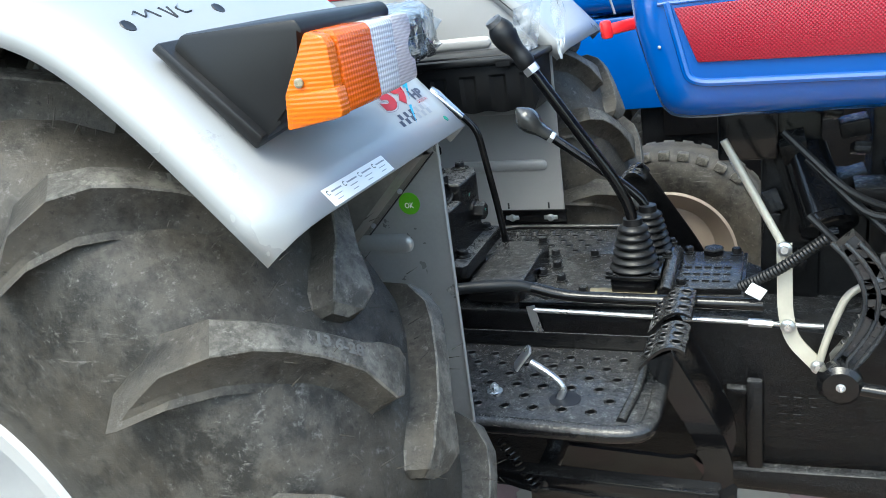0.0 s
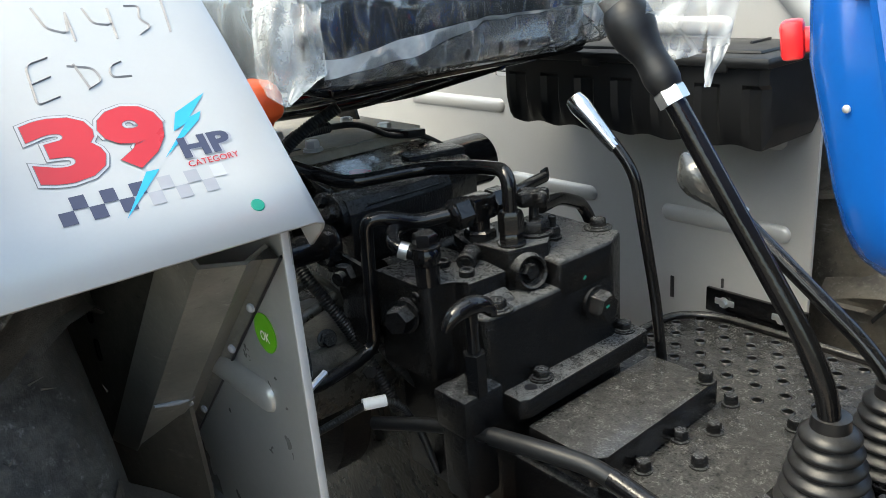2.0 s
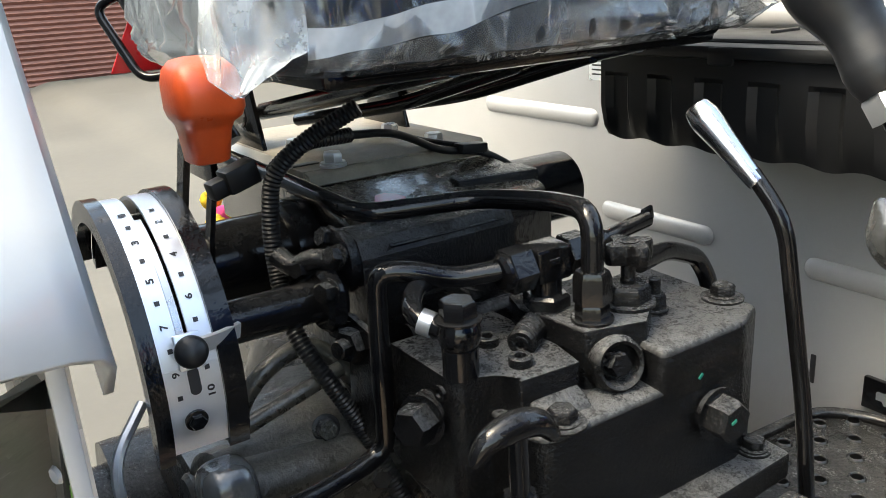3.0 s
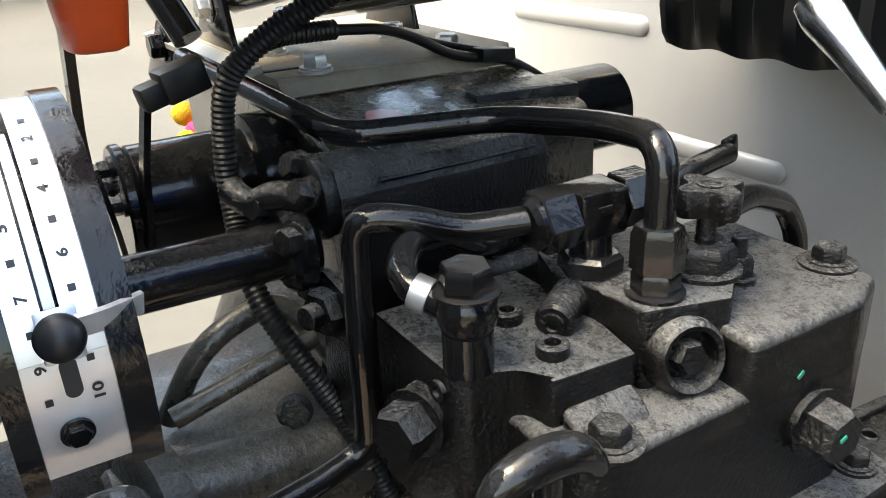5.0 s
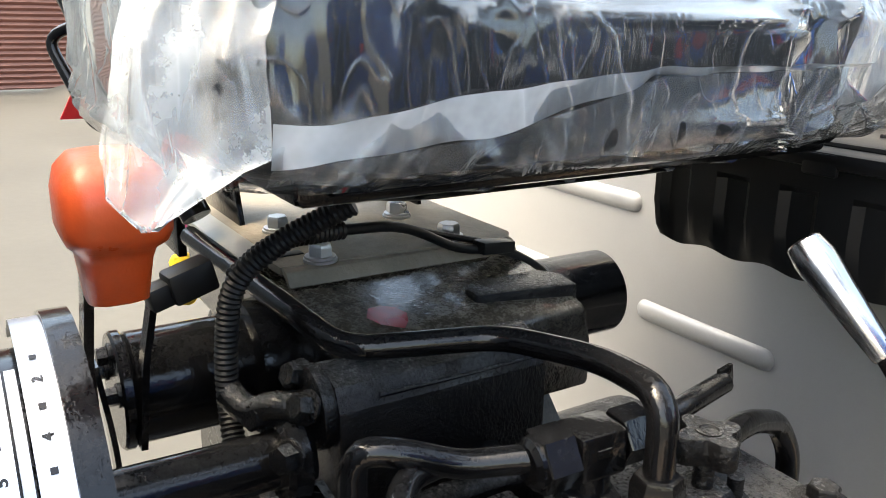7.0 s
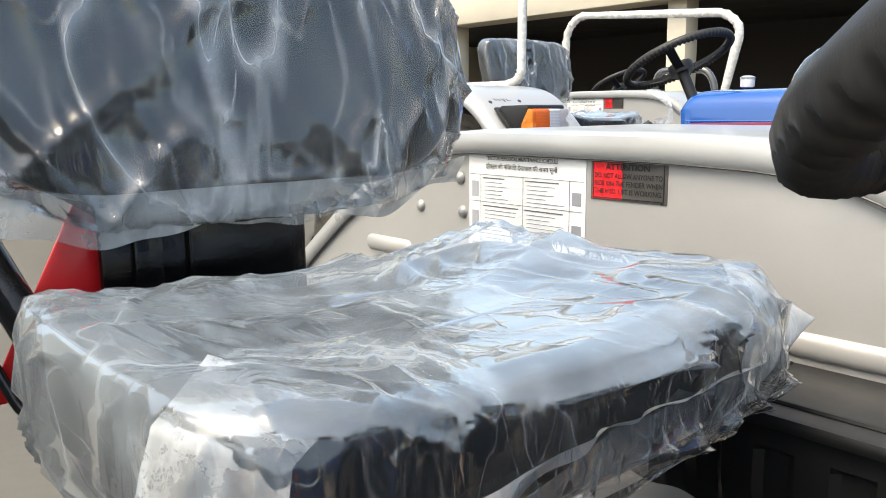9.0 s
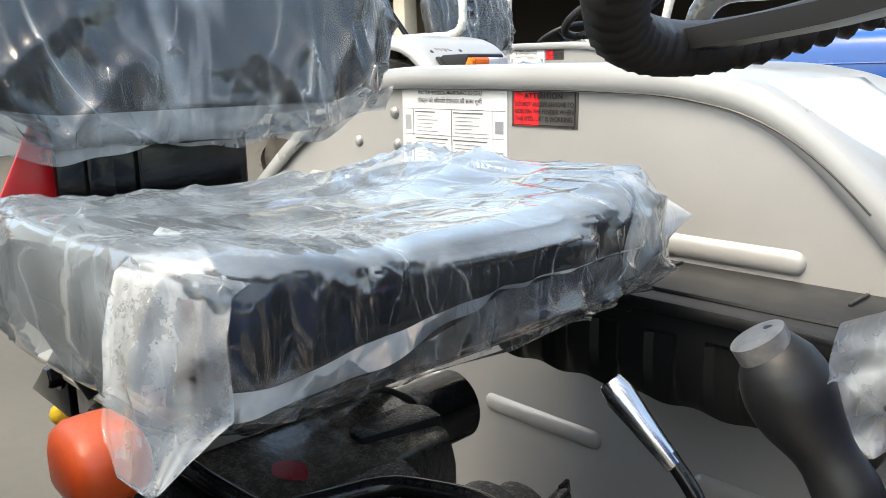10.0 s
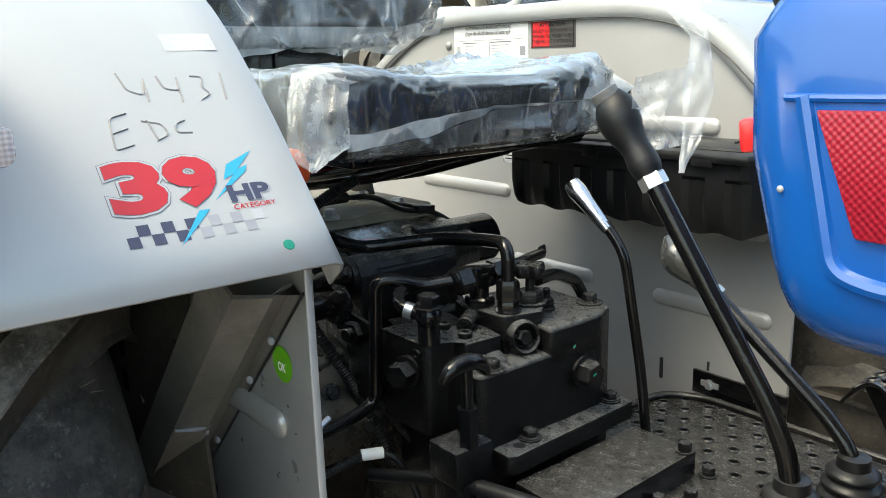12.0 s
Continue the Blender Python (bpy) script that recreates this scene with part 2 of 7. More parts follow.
M["lug"] = tyre_rubber("tyre_lug_rubber", (0.135, 0.127, 0.110), (0.25, 0.238, 0.21), 0.3, 0.8)
M["lugmark"] = surface("raised_rubber_mark", (0.135, 0.130, 0.118), 0.5, 0.0, 0.3, 30, 130, 0.4, 0.002)
M["brass"] = surface("stamped_brass_strip", (0.30, 0.26, 0.17), 0.45, 0.4, 0.4, 60, 300, 0.8, 0.002)
# flat black that stands for the shade inside holes and slots
M["hole_shade"] = surface("hole_shade_black", (0.004, 0.004, 0.004), 0.9, 0.0, 0.2, 30, 200, 0.0, spec=0.0)
M["bootrub"] = surface("black_gaiter_rubber", (0.009, 0.009, 0.010), 0.34, 0.0, 0.2, 20, 200, 0.2, 0.001, dust=0.2, dustcol=(0.12, 0.12, 0.115), spec=0.35)
M["vinyl"] = surface("black_seat_vinyl", (0.005, 0.006, 0.008), 0.4, 0.0, 0.2, 10, 500, 0.15, 0.001, spec=0.2)
M["blue"] = surface("blue_bonnet_paint", (0.003, 0.070, 0.31), 0.24, 0.0, 0.06, 5, 300, 0.02, 0.0005, coat=0.7, spec=0.4)
M["red"] = surface("red_plastic", (0.72, 0.016, 0.022), 0.32, 0.0, 0.08, 10, 200, 0.05, 0.0005, coat=0.3)
M["redfoil"] = lens("red_reflective_foil", (0.24, 0.006, 0.020), 190.0, 0.0, rough=0.3, crossed=True, soft=0.7)
M["orange"] = surface("orange_plastic_knob", (0.56, 0.072, 0.014), 0.32, 0.0, 0.12, 22, 200, 0.15, 0.0018, dust=0.35, dustcol=(0.42, 0.20, 0.13), chips=(0.35, 0.16, 0.10))
M["amber"] = lens("amber_lens", (0.70, 0.150, 0.002), 240.0, 0.12, soft=0.15)
M["redamber"] = lens("orange_lens", (0.80, 0.135, 0.003), 210.0, 0.12, soft=0.40)
M["clearlens"] = lens("clear_lens", (0.66, 0.66, 0.68), 200.0, 0.15, soft=0.6)
M["reflector"] = lens("pale_reflector_lens", (0.50, 0.46, 0.47), 330.0, 0.05, soft=0.6)
M["chrome"] = surface("chrome", (0.66, 0.67, 0.69), 0.24, 1.0, 0.05, 10, 300, 0.06, 0.0004)
M["zinc"] = surface("zinc_plated_steel", (0.58, 0.59, 0.60), 0.30, 0.85, 0.12, 18, 250, 0.12, 0.0008)
M["alu"] = surface("brushed_aluminium_scale", (0.74, 0.75, 0.77), 0.30, 0.75, 0.06, 14, 400, 0.05, 0.0004)
M["primer"] = surface("beige_painted_lever", (0.50, 0.48, 0.41), 0.42, 0.2, 0.12, 14, 200, 0.1, 0.0008)
M["rim"] = surface("white_wheel_rim", (0.46, 0.46, 0.455), 0.35, 0.1, 0.06, 8, 200, 0.04, 0.0006, dust=0.2)
M["tanrim"] = surface("cream_wheel_rim", (0.26, 0.215, 0.175), 0.45, 0.1, 0.12, 8, 200, 0.06, 0.0008, dust=0.3)
M["capgrey"] = surface("grey_printed_cap", (0.14, 0.14, 0.14), 0.4, 0.3, 0.4, 90, 300, 0.2, 0.001)
M["greyrub"] = surface("grey_soft_grip", (0.017, 0.0165, 0.016), 0.5, 0.0, 0.2, 25, 1100, 0.25, 0.0006, spec=0.4)
M["knobgrey"] = surface("smoky_wrapped_knob", (0.045, 0.047, 0.047), 0.16, 0.0, 0.3, 14, 40, 0.5, 0.006, coat=0.8)
M["paper"] = surface("white_sticker", (0.80, 0.80, 0.79), 0.35, 0.0, 0.02, 10, 200, 0.0)
M["ink"] = surface("black_ink", (0.015, 0.015, 0.017), 0.4, 0.0, 0.1, 10, 200, 0.0)
M["navy"] = surface("dark_navy_ink", (0.035, 0.04, 0.075), 0.35, 0.0, 0.1, 10, 200, 0.0)
M["palegrey"] = surface("faded_grey_ink", (0.26, 0.27, 0.30), 0.35, 0.0, 0.1, 10, 200, 0.0)
M["faint"] = surface("faint_grey_ink", (0.38, 0.39, 0.42), 0.35, 0.0, 0.1, 10, 200, 0.0)
M["silverink"] = surface("silver_ink", (0.36, 0.37, 0.39), 0.35, 0.2, 0.05, 10, 200, 0.0)
M["tape"] = surface("clear_tape", (0.40, 0.41, 0.42), 0.15, 0.0, 0.12, 60, 200, 0.2, 0.001)
M["undercoat"] = surface("black_undercoat", (0.060, 0.052, 0.042), 0.6, 0.0, 0.45, 12, 90, 0.5, 0.003, dust=0.3, spec=0.3, grit=0.5)
M["pencil"] = surface("grey_marker", (0.13, 0.13, 0.14), 0.5, 0.0, 0.3, 60, 300, 0.0)
M["printred"] = surface("red_print", (0.36, 0.014, 0.022), 0.3, 0.0, 0.05, 10, 200, 0.0)
M["labelred"] = surface("red_label_foil", (0.85, 0.02, 0.03), 0.3, 0.0, 0.1, 30, 200, 0.0)
M["labelsilver"] = surface("silver_label_foil", (0.13, 0.125, 0.12), 0.3, 0.5, 0.3, 25, 200, 0.05)
M["cyan"] = surface("cyan_print", (0.022, 0.28, 0.46), 0.3, 0.0, 0.05, 10, 200, 0.0)
M["green"] = surface("green_sticker", (0.11, 0.36, 0.012), 0.35, 0.0, 0.08, 10, 200, 0.0)
M["teal"] = surface("teal_paint_dab", (0.004, 0.16, 0.11), 0.35, 0.0, 0.1, 40, 200, 0.0)
M["yellow"] = surface("yellow_pompom", (0.75, 0.52, 0.03), 0.9, 0.0, 0.25, 90, 300, 0.8, 0.004)
M["pink"] = surface("pink_pompom", (0.72, 0.06, 0.25), 0.9, 0.0, 0.25, 90, 300, 0.8, 0.004)
M["concrete"] = surface("yard_concrete", (0.098, 0.094, 0.083), 0.85, 0.0, 0.16, 0.8, 14, 0.3, 0.004, spec=0.25)
M["joint"] = surface("paving_joint_sand", (0.20, 0.175, 0.145), 0.95, 0.0, 0.25, 3, 60, 0.4, 0.004, spec=0.2)
M["paverc"] = surface("cream_paver", (0.36, 0.31, 0.23), 0.75, 0.0, 0.15, 6, 90, 0.35, 0.003, dust=0.2)
M["paverp"] = surface("pink_paver", (0.29, 0.165, 0.15), 0.75, 0.0, 0.18, 6, 90, 0.35, 0.003, dust=0.35)
M["shutter"] = surface("maroon_shutter_paint", (0.19, 0.075, 0.055), 0.5, 0.1, 0.15, 1.5, 30, 0.1, 0.002, dust=0.3)
M["wallpaint"] = surface("cream_wall_render", (0.50, 0.46, 0.38), 0.85, 0.0, 0.1, 1.0, 20, 0.2, 0.003)
M["blackblue"] = surface("black_moulded_rubber", (0.020, 0.022, 0.026), 0.25, 0.0, 0.2, 20, 200, 0.2, 0.001, dust=0.3, coat=0.3)
# near-black colour stands for the shade inside the open shop
M["shadewall"] = surface("shade_dark_shop_wall", (0.035, 0.03, 0.028), 0.8, 0.0, 0.3, 1.2, 20, 0.2, 0.003)
M["film"] = film("clear_polythene", 0.02, wrinkle=0.4, scale=9.0, gloss=0.08, streak=0.10)
M["filmmilky"] = film("milky_polythene", 0.27, (0.80, 0.86, 0.90), 0.12, 5.0, 0.03, True)
M["filmtail"] = film("cloudy_polythene", 0.30, (0.82, 0.87, 0.90), 0.15, 5.0, 0.07)
# pale blue adds the sky's reflection to the film's own haze
M["filmtop"] = film("cloudy_sky_tinted_polythene", 0.14, (0.74, 0.86, 0.97), 0.14, 4.0, 0.10, stretch=(0.8, 1.3, 1.0))
M["filmskirt"] = film("ruffled_polythene", 0.16, (0.80, 0.86, 0.90), 0.3, 14.0, 0.10)
M["filmband"] = film("milky_polythene_band", 0.5, (0.82, 0.88, 0.92), 0.12, 5.0, 0.04)
M["filmback"] = film("clear_polythene_backrest", 0.035, wrinkle=0.7, scale=2.8, gloss=0.08, streak=0.24, stretch=(1.0, 1.5, 0.40))
M["wraprail"] = surface("white_film_wrap", (0.55, 0.54, 0.51), 0.25, 0.0, 0.3, 40, 120, 0.6, 0.004, coat=0.4)


# ---- mesh builders ----
def basis(d):
    d = Vector(d).normalized()
    a = Vector((0, 0, 1)) if abs(d.z) < 0.9 else Vector((1, 0, 0))
    u = a.cross(d).normalized()
    return u, d.cross(u), d


def finish(name, bm, material, smooth=38):
    bmesh.ops.recalc_face_normals(bm, faces=bm.faces)
    me = bpy.data.meshes.new(name)
    bm.to_mesh(me)
    bm.free()
    me.materials.append(M[material] if isinstance(material, str) else material)
    if smooth:
        me.polygons.foreach_set("use_smooth", [True] * len(me.polygons))
        me.set_sharp_from_angle(angle=radians(smooth))
    return me


def part(name, bm, material, parent=None, label="", smooth=38):
    """One mesh object from a bmesh, under a thing or a part."""
    ob = new(name, finish(name, bm, material, smooth) if isinstance(bm, bmesh.types.BMesh) else bm)
    if parent is not None:
        ob.parent = parent
    return tagged(ob, label)


def thick(ob, t, offset=0.0):
    s = ob.modifiers.new("thickness", "SOLIDIFY")
    s.thickness, s.offset = t, offset
    return ob


def B():
    return bmesh.new()


def bevel_new(bm, old, width, seg=2):
    if width:
        edges = [e for e in bm.edges if e not in old]
        bmesh.ops.bevel(bm, geom=edges, offset=width, segments=seg, profile=0.5, affect="EDGES", clamp_overlap=True)


def box(bm, c, size, bev=0.0, rot=(0, 0, 0), seg=2):
    old = set(bm.edges)
    m = pose(*c, *rot) @ Matrix.Diagonal((*size, 1))
    bmesh.ops.create_cube(bm, size=1.0, matrix=m)
    bevel_new(bm, old, bev, seg)
    return bm


def ring_loft(bm, rings, cap=True, closed=False):
    vs = [[bm.verts.new(p) for p in r] for r in rings]
    n = len(vs[0])
    pairs = list(zip(vs, vs[1:])) + ([(vs[-1], vs[0])] if closed else [])
    for a, b in pairs:
        for i in range(n):
            bm.faces.new((a[i], a[(i + 1) % n], b[(i + 1) % n], b[i]))
    if cap and not closed:
        bm.faces.new(vs[0])
        bm.faces.new(vs[-1])
    return bm


def lathe(bm, profile, origin, axis, n=24, cap=True):
    """profile: (radius, height along the axis)."""
    u, v, d = basis(axis)
    o = Vector(origin)
    rings = [[o + d * h + (u * math.cos(2 * math.pi * i / n) + v * math.sin(2 * math.pi * i / n)) * max(r, 1e-5) for i in range(n)] for r, h in profile]
    return ring_loft(bm, rings, cap)


def cyl(bm, p0, p1, r0, r1=None, n=20, bev=0.0):
    p0, p1 = Vector(p0), Vector(p1)
    r1 = r0 if r1 is None else r1
    h = (p1 - p0).length
    b = min(bev, h * 0.4)
    prof = [(r0 - b, 0), (r0, b), (r1, h - b), (r1 - b, h)] if b else [(r0, 0), (r1, h)]
    return lathe(bm, prof, p0, p1 - p0, n)


def rounded(pts, bend):
    pts = [Vector(p) for p in pts]
    out = [pts[0]]
    for a, b, c in zip(pts, pts[1:], pts[2:]):
        r = min(bend, (b - a).length * 0.48, (c - b).length * 0.48)
        p, q = b + (a - b).normalized() * r, b + (c - b).normalized() * r
        for k in range(6):
            t = k / 5
            out.append(p * (1 - t) ** 2 + b * 2 * t * (1 - t) + q * t * t)
    out.append(pts[-1])
    return out


def tube(bm, pts, r, n=12, bend=0.02, cap=True):
    """Round bar or pipe along a line with bent corners. r: one radius, or a function of the share of the way."""
    path = rounded(pts, bend) if bend else [Vector(p) for p in pts]
    path = [p for i, p in enumerate(path) if i == 0 or (p - path[i - 1]).length > 1e-5]
    d = (path[1] - path[0]).normalized()
    u = basis(d)[0]
    rings = []
    for i, p in enumerate(path):
        t = (path[min(i + 1, len(path) - 1)] - path[max(i - 1, 0)]).normalized()
        u = (u - t * u.dot(t)).normalized()
        v = t.cross(u)
        rr = r(i / (len(path) - 1)) if callable(r) else r
        rings.append([p + (u * math.cos(2 * math.pi * k / n) + v * math.sin(2 * math.pi * k / n)) * rr for k in range(n)])
    return ring_loft(bm, rings, cap)


def strap(bm, pts, width, thickness, side, bend=0.02):
    """Flat bar along a line; side: the way of its width."""
    path = rounded(pts, bend)
    s = Vector(side).normalized()
    rings = []
    for i, p in enumerate(path):
        t = (path[min(i + 1, len(path) - 1)] - path[max(i - 1, 0)]).normalized()
        w = (s - t * s.dot(t)).normalized()
        n = t.cross(w)
        rings.append([p + w * a * width / 2 + n * b * thickness / 2 for a, b in ((-1, -1), (1, -1), (1, 1), (-1, 1))])
    return ring_loft(bm, rings)


def prism(bm, poly, axis, lo, hi, bev=0.0, seg=2):
    """Solid of an outline: axis 'y': (x, z) points from y=lo to hi; 'x': (y, z); 'z': (x, y)."""
    old = set(bm.edges)
    put = {"y": lambda a, b, h: (a, h, b), "x": lambda a, b, h: (h, a, b), "z": lambda a, b, h: (a, b, h)}[axis]
    ring_loft(bm, [[put(a, b, h) for a, b in poly] for h in (lo, hi)])
    bevel_new(bm, old, bev, seg)
    return bm


def hexbolt(bm, p, d=(0, 0, 1), af=0.017, h=0.010, washer=True, turn=0.0, stud=0.0):
    """Hexagon head on a washer, standing at p and pointing along d."""
    u, v, d = basis(d)
    p = Vector(p)
    r = af / math.sqrt(3)
    if washer:
        lathe(bm, [(r * 1.25, 0), (r * 1.25, 0.002), (r * 1.05, 0.0024)], p, d, 18)
    rings = []
    for rr, hh in ((r, 0.002), (r, h * 0.8), (r * 0.86, h)):
        rings.append([p + d * hh + (u * math.cos(turn + i * math.pi / 3) + v * math.sin(turn + i * math.pi / 3)) * rr for i in range(6)])
    ring_loft(bm, rings)
    if stud:
        cyl(bm, p + d * h * 0.9, p + d * (h + stud), af * 0.3, n=12, bev=0.001)
    return bm


def blob(c, half, e1=0.5, e2=0.5, nu=48, nv=24, warp=None):
    """Rounded cushion-like solid; e below 1 squares it off. warp(p) moves points."""
    bm = B()

    def f(w, e):
        return math.copysign(abs(w) ** e, w)

    rings = []
    for j in range(1, nv):
        ph = -math.pi / 2 + math.pi * j / nv
        ring = []
        for i in range(nu):
            th = 2 * math.pi * i / nu
            p = Vector((half[0] * f(math.cos(ph), e1) * f(math.cos(th), e2), half[1] * f(math.cos(ph), e1) * f(math.sin(th), e2), half[2] * f(math.sin(ph), e1)))
            p = p + Vector(c)
            ring.append(warp(p) if warp else p)
        rings.append(ring)
    return ring_loft(bm, rings)


def letters(name, text, size, m, material, parent, label="", bold=0.0, spacing=1.0, fit=None):
    """Flat lettering from the built-in font, as a mesh; m: pose of its lower left corner, x to the right, y up."""
    cu = bpy.data.curves.new(name, "FONT")
    cu.body, cu.size, cu.offset, cu.space_character, cu.resolution_u = text, size, bold, spacing, 3
    tmp = bpy.data.objects.new(name, cu)
    scene.collection.objects.link(tmp)
    bpy.context.view_layer.update()
    me = bpy.data.meshes.new_from_object(tmp.evaluated_get(bpy.context.evaluated_depsgraph_get()))
    bpy.data.objects.remove(tmp)
    if fit and len(me.vertices):
        xs, ys = [v.co.x for v in me.vertices], [v.co.y for v in me.vertices]
        x0, y0 = min(xs), min(ys)
        sx, sy = fit[0] / max(1e-6, max(xs) - x0), fit[1] / max(1e-6, max(ys) - y0)
        for v in me.vertices:
            v.co.x, v.co.y = (v.co.x - x0) * sx, (v.co.y - y0) * sy
    if callable(m):
        for v in me.vertices:
            v.co = m(v.co.x, v.co.y)
    else:
        me.transform(m)
    me.materials.clear()
    me.materials.append(M[material])
    return part(name, me, material, parent, label)


# ---- ground and buildings ----
GROUND = -0.06


def rise(x, y):
    """The yard climbs a little towards the next tractors in the row."""
    u, v = (min(1.0, max(0.0, k)) for k in ((y - 0.98) / 0.55, (0.30 - x) / 0.5))
    return 0.10 * u * u * (3 - 2 * u) * v * v * (3 - 2 * v)


def strip(bm, xs, ys, z):
    rows = [[bm.verts.new((x, y, z + rise(x, y))) for x in xs] for y in ys]
    for a, b in zip(rows, rows[1:]):
        for k in range(len(xs) - 1):
            bm.faces.new((a[k], a[k + 1], b[k + 1], b[k]))
    return bm


SLANT_Y, SLANT_X = [0.9 + 0.05 * k for k in range(15)], [-0.30 + 0.05 * k for k in range(14)]
bm = strip(B(), [-400] + SLANT_X + [400], [-400] + SLANT_Y + [400], GROUND - 0.03)
ground = tagged(part("ground", bm, "concrete"), "pale worn concrete yard reaching into the distance", "ground", kind="structure")

bm = strip(B(), SLANT_X + [4.34], [-2.60] + SLANT_Y + [4.28], GROUND - 0.014)
pavement = tagged(part("pavement", bm, "joint"), "cream and pink interlocking pavers under the tractor", "pavement", kind="structure")


def shutter_building():
    x0 = -14.2
    bm = B()
    box(bm, (x0 - 0.3, -9.0, 2.5), (0.4, 12.0, 5.2))
    box(bm, (x0 - 0.3, 9.6, 2.5), (0.4, 12.0, 5.2))
    box(bm, (x0 - 0.3, 0.3, 4.5), (0.4, 6.6, 1.2))
    w = tagged(part("wall_west", bm, "wallpaint"), "cream rendered wall around a roller shutter", "wall", kind="structure")
    bm = B()
    n = 44
    rings = []
    for i in range(n * 4 + 1):
        z = GROUND + i * 3.95 / (n * 4)
        rings.append((x0 - 0.2 + 0.02 * math.sin(i * math.pi / 2), z))
    pts = [[(x, y, z) for y in (-3.0, 3.6)] for x, z in rings]
    vs = [[bm.verts.new(p) for p in r] for r in pts]
    for a, b in zip(vs, vs[1:]):
        bm.faces.new((a[0], a[1], b[1], b[0]))
    s = tagged(part("door_1", bm, "shutter", label="", smooth=60), "closed maroon corrugated roller shutter", "shutter", kind="structure")
    return w, s


shutter_building()


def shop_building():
    """Open shop front beyond the row of tractors, its inner shade put into the wall colour."""
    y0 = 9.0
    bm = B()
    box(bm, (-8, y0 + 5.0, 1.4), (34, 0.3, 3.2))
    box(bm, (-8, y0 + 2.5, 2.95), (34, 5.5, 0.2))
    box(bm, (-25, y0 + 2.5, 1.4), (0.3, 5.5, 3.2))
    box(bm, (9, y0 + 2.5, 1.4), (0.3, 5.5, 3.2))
    tagged(part("wall_north", bm, "shadewall"), "open shop interior behind the tractors, walls coloured dark for its shade", "wall", kind="structure")
    for x in (-20.0, -15.0, -10.0, -5.6, -1.0, 3.6):
        bm = box(B(), (x, y0, 1.33), (0.28, 0.28, 2.8), 0.01)
        tagged(part("column", bm, "wallpaint"), "plain grey column of the open shop front", "column", "shop columns")
    bm = box(B(), (-8, y0 - 0.1, 2.93), (34.4, 0.5, 0.42), 0.02)
    tagged(part("trim", bm, "wallpaint"), "cream fascia above the shop opening", "fascia", kind="structure")


shop_building()

# ---- the tractor ----
AX, AZ = -0.08, 0.63           # rear axle
TY = 0.735                     # middle of a rear tyre
tractor = tagged(new("tractor"), "new blue and silver farm tractor with polythene-wrapped seat", "tractor")

PROF = [(0.560, 1.094), (0.506, 1.155), (0.444, 1.222), (0.39, 1.272), (0.345, 1.304), (0.29, 1.328), (0.2, 1.345), (0.05, 1.35), (-0.30, 1.35), (-0.40, 1.338), (-0.50, 1.296), (-0.64, 1.215), (-0.80, 1.10), (-0.90, 1.00)]


def prof_fine():
    return [Vector((p.x, 0, p.y)) for p in rounded([Vector((x, z, 0)) for x, z in PROF], 0.05)]


SLOPE = prof_fine()


def on_slope(y, v, h=0.0):
    """Place on the fender's front slope: y across, v metres up from its lower edge, h above the paint."""
    left = v
    for a, b in zip(SLOPE, SLOPE[1:]):
        d = b - a
        if left <= d.length or b.x < 0.1:
            d.normalize()
            return Vector((a.x + 0.006, y + 0.004, a.z + 0.010)) + d * left + Vector((d.z, 0, -d.x)) * (h * 0.6 + 0.0017)
        left -= d.length


def fender(s, dx, dz=0.0, wide=0.900):
    """s: -1 near side, 1 far side."""
    line = prof_fine()
    sec = [(0.431, -0.036), (0.431, -0.014), (0.434, -0.005), (0.441, -0.001), (0.47, 0.0), (0.66, 0.0), (wide - 0.055, 0.0), (wide - 0.032, -0.003), (wide - 0.014, -0.012), (wide - 0.003, -0.028), (wide, -0.046)]
    bm = B()
    rows = []
    for i, p in enumerate(line):
        t = (line[min(i + 1, len(line) - 1)] - line[max(i - 1, 0)]).normalized()
        n = Vector((t.z, 0, -t.x))
        if n.z < 0:
            n = -n
        rows.append([bm.verts.new((p.x + dx + n.x * o, s * y, p.z + dz + n.z * o)) for y, o in sec])
    for a, b in zip(rows, rows[1:]):
        for i in range(len(sec) - 1):
            bm.faces.new((a[i], a[i + 1], b[i + 1], b[i]))
    cover = thick(part("fender_cover", bm, "white", tractor, "white sheet-steel fender cover with a rolled edge"), 0.003)
    panel_poly = [(x + dx, z + dz - 0.004) for x, z in PROF[1:-1]]
    front = 0.518 + dx
    poly = [(front, 0.545), (front, 1.135)] + [(x, z) for x, z in panel_poly if x < front - 0.02] + [(-0.86 + dx, 0.62), (-0.5 + dx, 0.545)]
    bm = prism(B(), poly, "y", s * 0.440 - 0.0015, s * 0.440 + 0.0015)
    panel = part("inner_panel", bm, "silver" if s > 0 else "grey_in", tractor, "flat inner fender panel with pressed ribs")
    bm = B()
    box(bm, (front - 0.001, s * 0.4425, 0.84), (0.003, 0.006, 0.58), 0.001)
    part("edge_flange", bm, "silver", panel)
    return cover, panel


